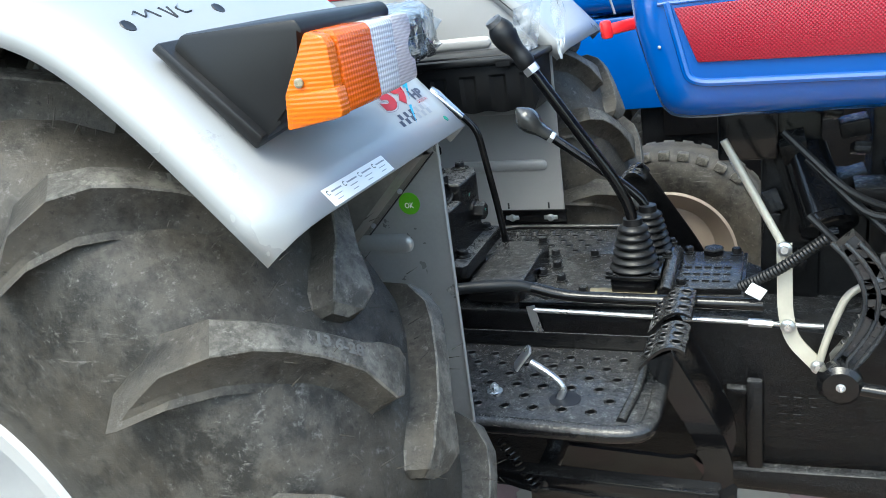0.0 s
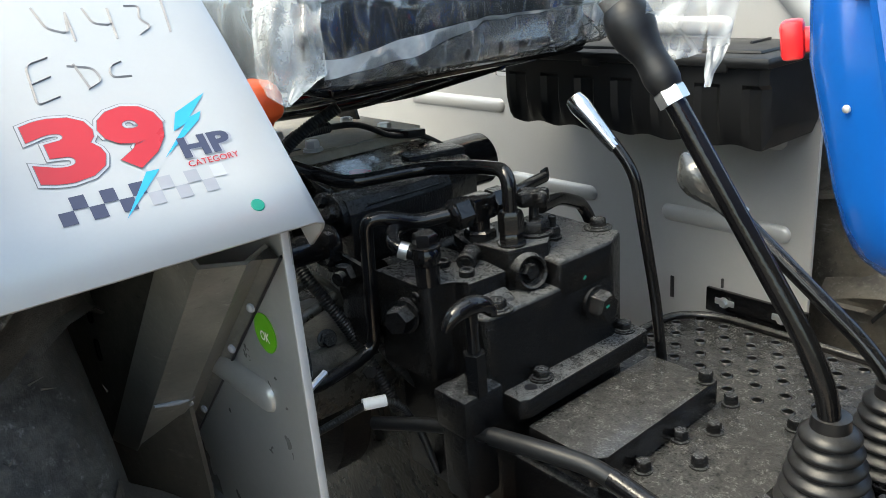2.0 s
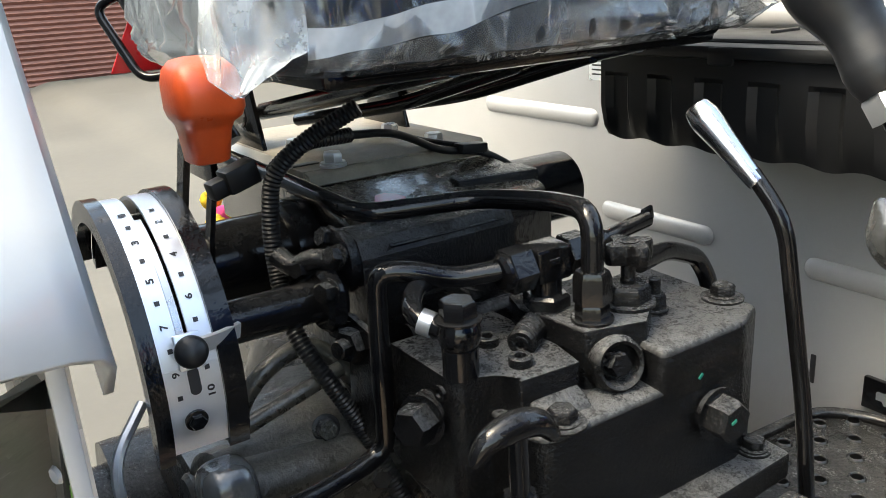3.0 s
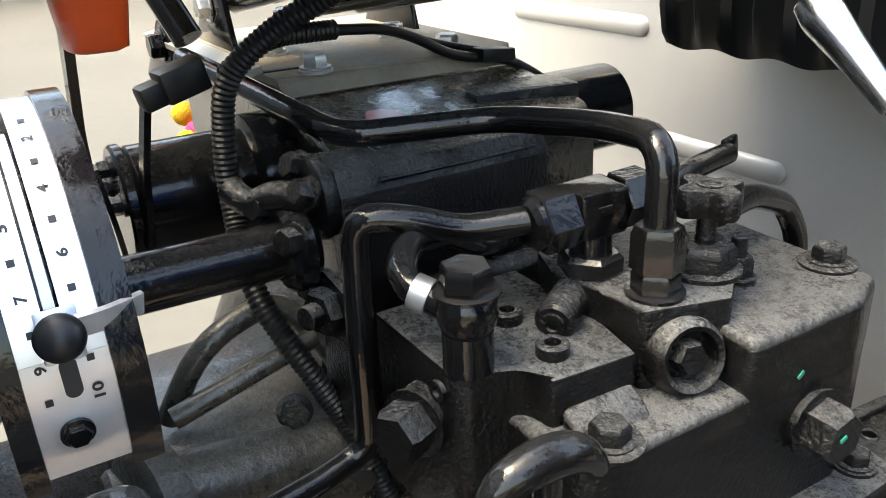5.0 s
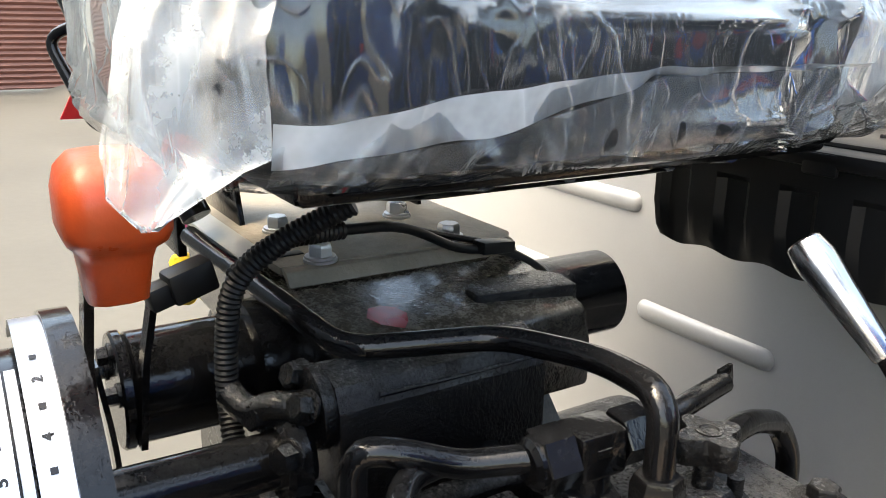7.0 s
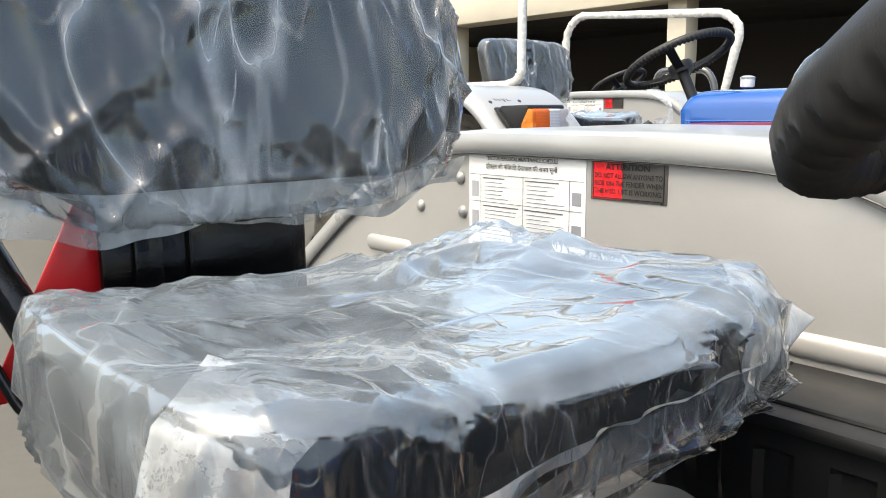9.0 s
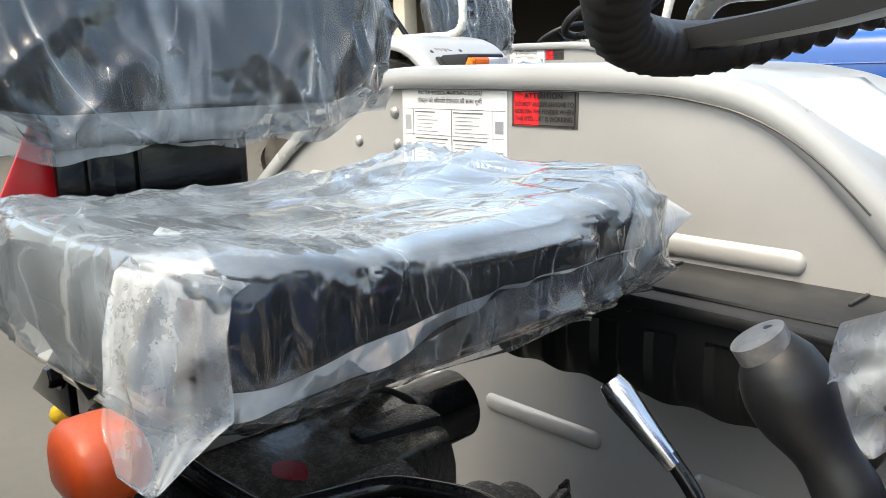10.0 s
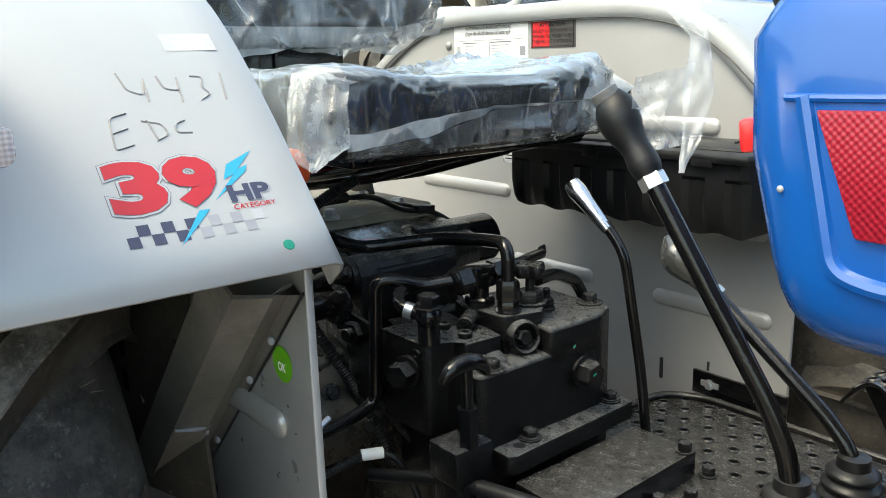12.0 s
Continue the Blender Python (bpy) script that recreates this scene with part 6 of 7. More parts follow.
# ---- gearbox and levers ----
def gearbox():
    bm = prism(B(), [(0.30, 0.32), (1.75, 0.32), (1.75, 0.60), (0.94, 0.65), (0.91, 0.676), (0.30, 0.676)], "y", -0.104, 0.165, 0.008)
    box_ = part("gearbox", bm, "cast", tractor, "black cast gearbox housing with bolted top cover")
    bm = prism(B(), [(0.402, -0.105), (0.50, -0.108), (0.512, -0.09), (0.506, 0.135), (0.402, 0.135)], "z", 0.690, 0.730, 0.005)
    part("cover_step", bm, "plate", box_)
    bm = prism(B(), [(0.50, -0.098), (0.905, -0.078), (0.905, 0.175), (0.50, 0.160)], "z", 0.672, 0.690, 0.003)
    part("top_cover", bm, "plate", box_, "dusty black gearbox top cover")
    bm = prism(B(), [(0.782, -0.045), (0.898, -0.040), (0.898, 0.150), (0.782, 0.146)], "z", 0.686, 0.703, 0.003)
    part("embossed_cover", bm, "plate", box_)
    for j in range(3):
        for i in range(5):
            part("cast_mark", box(B(), (0.800 + i * 0.018, -0.010 + j * 0.034, 0.7045), (0.013, 0.006, 0.004), 0.001), "plate", box_)
    part("filler_plug", hexbolt(B(), (0.842, 0.134, 0.700), (0, 0, 1), 0.036, 0.016), "cast", box_)
    bm = tube(B(), [(0.770, -0.070, 0.702), (0.772, 0.05, 0.716), (0.770, 0.145, 0.702)], 0.014, 14, 0.04)
    part("cover_rib", bm, "plate", box_)
    for p in ((0.617, -0.050, 0.690), (0.498, 0.118, 0.730), (0.515, 0.150, 0.690), (0.56, 0.01, 0.690), (0.535, 0.08, 0.690), (0.60, 0.150, 0.690), (0.795, -0.030, 0.703), (0.885, 0.13, 0.703), (0.795, 0.135, 0.703), (0.52, -0.04, 0.690), (0.515, 0.04, 0.690)):
        part("cover_bolt", hexbolt(B(), p, (0, 0, 1), 0.016, 0.014, turn=p[0] * 30), "cast", box_)
    part("number_plate_strip", box(B(), (0.692, -0.044, 0.6925), (0.128, 0.026, 0.004), 0.001, (6, 0, 3)), "brass", box_, "brass-coloured stamped strip")
    # side: rib, cast marks and lower flange
    bm = B()
    box(bm, (0.922, -0.125, 0.48), (0.030, 0.02, 0.18), 0.008)
    box(bm, (0.90, -0.122, 0.545), (0.05, 0.02, 0.012), 0.004)
    prism(bm, [(0.86, 0.35), (1.7, 0.33), (1.7, 0.44), (1.2, 0.40), (0.86, 0.39)], "y", -0.135, -0.11, 0.006)
    part("side_rib", bm, "cast", box_)
    for j, row in enumerate((3, 2)):
        for i in range(row):
            bm = box(B(), (0.967 + i * 0.024, -0.119, 0.533 - j * 0.034), (0.014, 0.003, 0.004), 0.001)
            box(bm, (0.967 + i * 0.024, -0.119, 0.516 - j * 0.034), (0.014, 0.003, 0.004), 0.001)
            box(bm, (0.962 + i * 0.024, -0.119, 0.525 - j * 0.034), (0.004, 0.003, 0.018), 0.001)
            part("cast_mark", bm, "cast", box_)
    return box_


gearbox()


def boot(c, h=0.105, r=0.052, tilt=(0, 0, 1)):
    prof = []
    n = 6
    for i in range(n):
        t = i / n
        R = r * (1 - 0.45 * t)
        z = h * t
        prof += [(R * 0.78, z), (R * 0.97, z + h / n * 0.22), (R, z + h / n * 0.40), (R * 0.97, z + h / n * 0.58), (R * 0.77, z + h / n * 0.92)]
    prof += [(r * 0.40, h), (r * 0.38, h + 0.012), (r * 0.25, h + 0.014)]
    bm = lathe(B(), prof, c, tilt, 36)
    g = part("lever_gaiter", bm, "bootrub", tractor, "ribbed black rubber gear lever gaiter", smooth=50)
    cx, cy, cz = c
    bm = box(B(), (cx, cy, cz - 0.003), (0.098, 0.092, 0.006), 0.002)
    box(bm, (cx, cy, cz - 0.020), (0.082, 0.078, 0.034), 0.006)
    base = part("gaiter_base", bm, "black", g)
    for a in (-1, 1):
        for b in (-1, 1):
            part("base_bolt", hexbolt(B(), (cx + a * 0.041, cy + b * 0.038, cz), (0, 0, 1), 0.013, 0.009), "cast", g)
    return g


boot((0.710, -0.012, 0.728), 0.088, 0.046)
boot((0.722, 0.098, 0.726), 0.080, 0.045)


def gear_levers():
    bm = tube(B(), [(0.711, -0.015, 0.79), (0.710, -0.018, 0.845), (0.686, -0.024, 0.902), (0.557, -0.046, 1.114)], 0.0105, 16, 0.05)
    lv = part("gear_lever", bm, "black", tractor, "long glossy black gear lever")
    d = Vector((-0.129, -0.022, 0.212)).normalized()
    p = Vector((0.557, -0.046, 1.114))
    part("lock_nut", hexbolt(B(), p - d * 0.004, d, 0.026, 0.018, False), "zinc", lv)
    # leaning pear-shaped grip, swept along a bent line
    path = rounded([p + d * 0.012, (0.533, -0.049, 1.152), (0.512, -0.051, 1.178), (0.500, -0.053, 1.216)], 0.03)
    prof = [0.0140, 0.0165, 0.0172, 0.0163, 0.0155, 0.016, 0.0180, 0.0205, 0.0225, 0.0235, 0.0232, 0.0215, 0.0180, 0.011, 0.003]
    path = resample(path, 44)
    bm = tube(B(), path, lambda t: float(np.interp(t, np.linspace(0, 1, len(prof)), prof)), 26, 0)
    part("knob", bm, "blackplastic", lv, "dark grey textured gear knob", smooth=70)
    bm = lathe(B(), [(0.0150, -0.010), (0.0150, 0.0), (0.012, 0.0010), (0.001, 0.0014)], (0.4960, -0.0589, 1.2105), (-0.45, -0.30, 0.84), 28)
    part("knob_cap", bm, "capgrey", lv, "silver gear pattern cap")
    bm = B()
    rows = []
    for j in range(16):
        k = j / 15
        row = []
        for i in range(13):
            t = i / 12
            q = Vector((0.535 + 0.036 * t - 0.012 * k, -0.055 + 0.05 * t, 1.225 - 0.085 * k + 0.012 * t))
            q += Vector((0.6, -0.5, 0.3)) * (0.014 * noise.noise(Vector((t * 2.2, k * 3, 8))) + 0.008 * noise.noise(Vector((t * 6, k * 7, 1))))
            row.append(bm.verts.new(q))
        rows.append(row)
    for a, b in zip(rows, rows[1:]):
        for i in range(12):
            bm.faces.new((a[i], a[i + 1], b[i + 1], b[i]))
    part("polythene_scrap", bm, "filmtail", lv, "torn clear polythene on the knob", smooth=180)
    bm = tube(B(), [(0.724, 0.098, 0.77), (0.722, 0.097, 0.818), (0.690, 0.098, 0.852), (0.545, 0.100, 0.960)], 0.009, 16, 0.04)
    lv = part("gear_lever", bm, "black", tractor, "short glossy black range lever")
    p = Vector((0.544, 0.100, 0.961))
    d = Vector((-0.128, -0.03, 0.105)).normalized()
    part("lock_nut", hexbolt(B(), p - d * 0.004, d, 0.022, 0.014, False), "zinc", lv)
    path = rounded([p + d * 0.008, p + d * 0.05, p + d * 0.085 + Vector((0.0, 0, 0.014))], 0.03)
    prof = [0.012, 0.0125, 0.013, 0.0145, 0.0175, 0.0210, 0.0232, 0.0238, 0.0225, 0.0185, 0.0110, 0.003]
    path = resample(path, 40)
    bm = tube(B(), path, lambda t: float(np.interp(t, np.linspace(0, 1, len(prof)), prof)), 26, 0)
    part("knob", bm, "knobgrey", lv, "dark gear knob still in shiny film", smooth=70)
    # lever with the chrome grip
    bm = tube(B(), [(0.405, 0.165, 0.665), (0.392, 0.160, 0.80), (0.372, 0.140, 0.978), (0.338, 0.138, 1.015)], 0.0075, 14, 0.035)
    lv = part("speed_lever", bm, "black", tractor, "thin black lever with a chrome grip")
    a, b = Vector((0.345, 0.138, 1.006)), Vector((0.277, 0.135, 1.067))
    h = (b - a).length
    bm = lathe(B(), [(0.0075, 0), (0.0085, 0.002), (0.012, h * 0.55), (0.0145, h * 0.80), (0.0145, h * 0.86), (0.0125, h * 0.985), (0.0115, h)], a, b - a, 16)
    part("grip", bm, "chrome", lv, "tapered chrome grip", smooth=25)


gear_levers()


# ---- foot plates ----
def collar_mesh():
    bm = lathe(B(), [(0.0098, -0.001), (0.0088, 0.0010), (0.0076, 0.0020), (0.0067, 0.0014), (0.0063, -0.001)], (0, 0, 0), (0, 0, 1), 16, cap=False)
    return finish("hole_collar", bm, "plate", 60)


COLLAR = collar_mesh()
# black disc inside each collar paints the hole's darkness; the plate isn't cut
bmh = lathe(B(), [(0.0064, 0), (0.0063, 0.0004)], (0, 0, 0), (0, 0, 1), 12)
HOLE_DISC = finish("hole_shade", bmh, "hole_shade", 0)


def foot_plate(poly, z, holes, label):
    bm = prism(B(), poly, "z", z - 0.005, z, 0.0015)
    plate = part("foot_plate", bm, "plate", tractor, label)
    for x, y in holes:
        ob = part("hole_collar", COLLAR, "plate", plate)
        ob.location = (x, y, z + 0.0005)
        ob = part("hole_disc", HOLE_DISC, "ink", plate)
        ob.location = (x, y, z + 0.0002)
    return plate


near_holes = [(0.44 + i * 0.046 + (0.023 if j % 2 else 0), -0.215 - j * 0.034) for j in range(6) for i in range(7) if 0.43 < 0.44 + i * 0.046 + (0.023 if j % 2 else 0) < 0.735]
near_holes = [(x, y) for x, y in near_holes if not (0.60 < x < 0.69 and -0.385 < y < -0.32)]
plate_near = foot_plate([(0.40, -0.425), (0.735, -0.425), (0.762, -0.415), (0.775, -0.39), (0.775, -0.178), (0.40, -0.178)], 0.638, near_holes, "black perforated near-side foot plate")
bm = B()
tube(bm, [(0.40, -0.426, 0.628), (0.735, -0.426, 0.628), (0.778, -0.414, 0.628), (0.783, -0.37, 0.628), (0.783, -0.20, 0.628)], 0.014, 14, 0.05)
part("rolled_edge", bm, "plate", plate_near)
bm = B()
tube(bm, [(0.742, -0.405, 0.638), (0.755, -0.30, 0.643), (0.755, -0.20, 0.651)], 0.008, 10, 0.03)
strap(bm, [(0.40, -0.174, 0.651), (0.775, -0.174, 0.651)], 0.03, 0.004, (0, 0, 1), 0.01)
part("edge_bead", bm, "plate", plate_near)
for p in ((0.511, -0.146, 0.630), (0.526, -0.345, 0.638)):
    bm = lathe(B(), [(0.013, 0), (0.013, 0.003), (0.009, 0.004)], p, (0, 0, 1), 18)
    hexbolt(bm, (p[0], p[1], p[2] + 0.003), (0, 0, 1), 0.014, 0.009, False, 0.2, 0.004)
    part("plate_bolt", bm, "zinc", plate_near)
part("lever_hole", lathe(B(), [(0.026, 0), (0.025, 0.0008), (0.001, 0.0006)], (0.645, -0.352, 0.638), (0, 0, 1), 24), "ink", plate_near)
bm = tube(B(), [(0.632, -0.350, 0.628), (0.646, -0.348, 0.658), (0.624, -0.344, 0.676), (0.590, -0.338, 0.693)], 0.0062, 12, 0.02)
diff = part("diff_lock_pedal", bm, "zinc", tractor, "bare steel differential lock pedal")
bm = prism(B(), [(-0.021, -0.012), (0.021, -0.012), (0.024, 0.0), (0.021, 0.012), (-0.021, 0.012), (-0.024, 0.0)], "z", -0.002, 0.002, 0.001)
pad = part("pedal_pad", bm, "zinc", diff, "serrated steel pad")
pad.matrix_basis = pose(0.576, -0.334, 0.698, 15, -52, 10)

far_holes = [(0.29 + i * 0.044 + (0.022 if j % 2 else 0), 0.225 + j * 0.034) for j in range(6) for i in range(7)]
plate_far = foot_plate([(0.26, 0.165), (0.66, 0.165), (0.66, 0.425), (0.33, 0.428), (0.27, 0.40)], 0.660, [(x, y) for x, y in far_holes if x < 0.62 and x + (0.42 - y) * 0.3 > 0.30], "black perforated far-side foot plate")
bm = tube(B(), [(0.262, 0.19, 0.664), (0.272, 0.38, 0.664), (0.33, 0.418, 0.664), (0.655, 0.418, 0.664)], 0.007, 10, 0.05)
part("edge_bead", bm, "plate", plate_far)

# brake pedals
def brake_pedal(y0, y1, dx, dz):
    bm = B()
    rows = []
    for i in range(11):
        t = i / 10
        # arched pad, sloping up to the front
        x = 0.765 + dx + 0.070 * t
        z = 0.700 + dz + 0.040 * math.sin(t * 2.2)
        rows.append([(x, y0, z), (x, y1, z), (x + 0.001, y1, z - 0.005), (x + 0.001, y0, z - 0.005)])
    ring_loft(bm, rows)
    pad = part("brake_pedal", bm, "plate", tractor, "arched black perforated brake pedal")
    for i in range(3):
        for j in range(3):
            t = 0.2 + 0.3 * i
            p = Vector((0.765 + dx + 0.070 * t, y0 + (y1 - y0) * (0.2 + 0.3 * j), 0.7003 + dz + 0.040 * math.sin(t * 2.2)))
            for me, mt in ((COLLAR, "plate"), (HOLE_DISC, "ink")):
                ob = part("hole_collar" if me is COLLAR else "hole_disc", me, mt, pad)
                ob.matrix_basis = Matrix.Translation(p) @ pose(0, 0, 0, 0, -25 * (1 - t * 1.6), 0)
    ym = (y0 + y1) / 2
    bm = strap(B(), [(0.79 + dx, ym, 0.70 + dz), (0.86 + dx, ym, 0.56 + dz * 0.5), (0.885 + dx, ym, 0.47), (0.83 + dx, ym, 0.40), (0.55, ym, 0.41)], 0.045, 0.012, (0.8, 0, 0.5), 0.07)
    part("pedal_arm", bm, "black", pad)


brake_pedal(-0.330, -0.235, -0.006, -0.012)
brake_pedal(-0.222, -0.115, -0.006, -0.004)
# clutch pedal beyond the gearbox
bm = B()
rows = []
for i in range(9):
    t = i / 8
    x, z = 0.632 + 0.062 * t, 0.806 + 0.036 * math.sin(2.5 * t)
    rows.append([(x, 0.255, z), (x, 0.340, z), (x + 0.002, 0.340, z - 0.005), (x + 0.002, 0.255, z - 0.005)])
ring_loft(bm, rows)
clutch = part("clutch_pedal", bm, "plate", tractor, "arched black clutch pedal")
for i in range(3):
    for j in range(3):
        t = 0.22 + 0.28 * i
        for me in (COLLAR, HOLE_DISC):
            ob = part("hole_collar" if me is COLLAR else "hole_disc", me, "plate", clutch)
            ob.matrix_basis = Matrix.Translation((0.632 + 0.062 * t, 0.272 + 0.0255 * j, 0.8063 + 0.036 * math.sin(2.5 * t))) @ pose(0, 0, 0, 0, -45 * math.cos(2.5 * t), 0)
bm = strap(B(), [(0.664, 0.297, 0.838), (0.79, 0.295, 0.64), (0.85, 0.295, 0.45)], 0.05, 0.012, (0.8, 0, 0.5), 0.05)
part("pedal_arm", bm, "black", clutch)

# linkage rods beside the gearbox
bm = tube(B(), [(0.535, -0.117, 0.683), (1.03, -0.096, 0.660)], 0.0046, 10, 0)
rod = part("linkage_rod", bm, "zinc", tractor, "thin bright linkage rod")
bm = cyl(B(), (0.912, -0.101, 0.6655), (0.950, -0.0995, 0.6637), 0.0075, n=6)
part("adjuster_nut", bm, "zinc", rod)
bm = strap(B(), [(0.530, -0.118, 0.691), (0.535, -0.118, 0.664), (0.551, -0.121, 0.614)], 0.016, 0.004, (1, 0, 0.3), 0.01)
part("bell_crank", bm, "zinc", rod)
bm = strap(B(), [(0.968, -0.105, 0.812), (0.970, -0.108, 0.69), (0.980, -0.108, 0.640), (1.022, -0.108, 0.592)], 0.024, 0.006, (1, 0, 0), 0.03)
arm = part("throttle_arm", bm, "primer", tractor, "beige painted throttle arm")
bm = cyl(B(), (0.876, -0.09, 0.985), (0.966, -0.10, 0.806), 0.0065, n=14)
part("upper_rod", bm, "primer", arm)
bm = tube(B(), [(1.022, -0.112, 0.592), (1.035, -0.112, 0.65), (1.065, -0.11, 0.735), (1.13, -0.10, 0.75), (1.3, -0.10, 0.75)], 0.0065, 12, 0.03)
part("lower_rod", bm, "primer", arm)
for p in ((0.968, -0.112, 0.806), (1.022, -0.114, 0.594), (0.974, -0.114, 0.668)):
    part("clevis", lathe(B(), [(0.012, 0), (0.012, 0.006), (0.007, 0.008), (0.006, 0.012)], p, (0, -1, 0), 18), "zinc", arm)
bm = B()
for k in range(9):
    lathe(bm, [(0.007, 0), (0.0085, 0.0013), (0.007, 0.0026)], Vector((0.890, -0.088, 0.955)) + Vector((0.09, -0.01, -0.179)).normalized() * (k * 0.0042), (0.09, -0.01, -0.179), 14)
part("return_spring", bm, "zinc", arm)
part("paper_tag", box(B(), (0.925, -0.128, 0.735), (0.028, 0.002, 0.024), 0.0008, (10, 30, 0)), "paper", arm, "small white paper tag")

# things packed under the bonnet
bm = B()
path = [(1.052 + 0.050 * math.sin(math.pi * (k / 14) ** 0.9), -0.15, 0.835 - 0.215 * k / 14) for k in range(15)]
strap(bm, path, 0.036, 0.030, (1, 0, 0.12), 0)
guard = part("hose_elbow", bm, "blackblue", tractor, "curved black moulded rubber elbow", smooth=60)
for o in (-0.019, 0.0, 0.019):
    bm = tube(B(), [Vector(p) + Vector((o, -0.018, 0)) for p in path], 0.004, 8, 0)
    part("moulded_rib", bm, "blackblue", guard)
bm = lathe(B(), [(0.012, -0.02), (0.028, -0.014), (0.034, 0.0), (0.034, 0.022), (0.026, 0.030), (0.010, 0.032)], (1.050, -0.175, 0.605), (0, -1, 0), 28)
ball = part("ball_joint", bm, "black", tractor, "black steering ball joint")
bm = cyl(B(), (1.06, -0.19, 0.60), (1.35, -0.22, 0.58), 0.011, n=16)
part("drag_link", bm, "black", ball)
part("grease_nipple", hexbolt(B(), (1.05, -0.206, 0.607), (0, -1, 0), 0.010, 0.007, stud=0.004), "zinc", ball)
bm = cyl(B(), (1.00, 0.06, 0.93), (1.035, -0.03, 0.825), 0.038, n=28, bev=0.006)
lathe(bm, [(0.046, 0), (0.046, 0.014), (0.036, 0.020)], (1.035, -0.03, 0.825), (0.25, -0.65, -0.7), 28)
hexbolt(bm, (1.037, -0.042, 0.812), (0.25, -0.65, -0.7), 0.030, 0.014, stud=0.006)
part("steering_cylinder", bm, "black", tractor, "black steering gear cylinder")
bm = lathe(B(), [(0.020, 0), (0.030, 0.006), (0.034, 0.02), (0.034, 0.05), (0.020, 0.055)], (1.66, 0.0, 1.335), (0, 0, 1), 28)
bowl = part("air_pre_cleaner", bm, "blackplastic", tractor, "air pre-cleaner with a clear dust bowl")
part("dust_bowl", lathe(B(), [(0.036, 0.055), (0.046, 0.060), (0.048, 0.10), (0.046, 0.115)], (1.66, 0.0, 1.335), (0, 0, 1), 28), "clearlens", bowl)
part("bowl_cap", lathe(B(), [(0.050, 0.115), (0.050, 0.124), (0.030, 0.134), (0.001, 0.137)], (1.66, 0.0, 1.335), (0, 0, 1), 28), "palegrey", bowl)
rngx = random.Random(11)
bm = B()
for k in range(26):
    x, z = rngx.uniform(1.12, 1.75), rngx.uniform(0.62, 0.90)
    box(bm, (x, rngx.uniform(-0.10, 0.02), z), (rngx.uniform(0.03, 0.12), 0.06, rngx.uniform(0.03, 0.10)), 0.006, (rngx.uniform(-20, 20), rngx.uniform(-30, 30), 0))
box(bm, (1.62, 0.02, 0.80), (0.75, 0.28, 0.44), 0.02)
box(bm, (1.40, 0.10, 0.62), (0.84, 0.05, 0.50), 0.02)
box(bm, (0.98, 0.11, 0.78), (0.10, 0.10, 0.52), 0.01)
box(bm, (1.20, 0.11, 0.78), (0.19, 0.10, 0.52), 0.01)
box(bm, (1.065, 0.12, 0.69), (0.09, 0.08, 0.36), 0.01)
for k in range(18):
    box(bm, (rngx.uniform(0.94, 1.26), rngx.uniform(0.02, 0.06), rngx.uniform(0.62, 1.0)), (rngx.uniform(0.02, 0.05), 0.05, rngx.uniform(0.015, 0.05)), 0.004, (rngx.uniform(-20, 20), rngx.uniform(-30, 30), 0))
part("engine_block", bm, "cast", tractor, "black engine block with dark fittings")
for k in range(4):
    p = Vector((rngx.uniform(0.96, 1.05), -0.09, rngx.uniform(0.85, 1.03)))
    bm = tube(B(), [p, p + Vector((0.10, -0.04, -0.10)), p + Vector((0.26, 0.0, rngx.uniform(-0.2, 0.02))), p + Vector((0.45, 0.05, 0.02))], 0.006, 8, 0.05)
    part("engine_hose", bm, "blackplastic", tractor)
part("conduit", corrugated([(0.90, -0.11, 0.735), (0.96, -0.13, 0.775), (1.03, -0.13, 0.83)], 0.010, 0.006), "blackplastic", harness)
bm = box(B(), (0.70, -0.37, 0.50), (0.36, 0.035, 0.03), 0.006)
step = part("step_bracket", bm, "black", tractor, "black step bracket under the foot plate")
part("cross_bar", box(B(), (0.60, -0.22, 0.49), (0.03, 0.34, 0.03), 0.006), "black", step)
bm = strap(B(), [(0.45, -0.36, 0.53), (0.56, -0.38, 0.49), (0.85, -0.38, 0.48), (0.90, -0.38, 0.52)], 0.028, 0.008, (0, 1, 0), 0.04)
part("edge_strap", bm, "black", step)
coil = [Vector((0.545, -0.40, 0.585)) + Vector((0.524, 0, -0.852)) * 0.0013 * k + Vector((0.852, 0, 0.524)) * 0.008 * math.cos(k * 0.8) + Vector((0, 0.008, 0)) * math.sin(k * 0.8) for k in range(84)]
bm = tube(B(), coil, 0.0016, 6, 0)
part("pedal_spring", bm, "black", tractor)


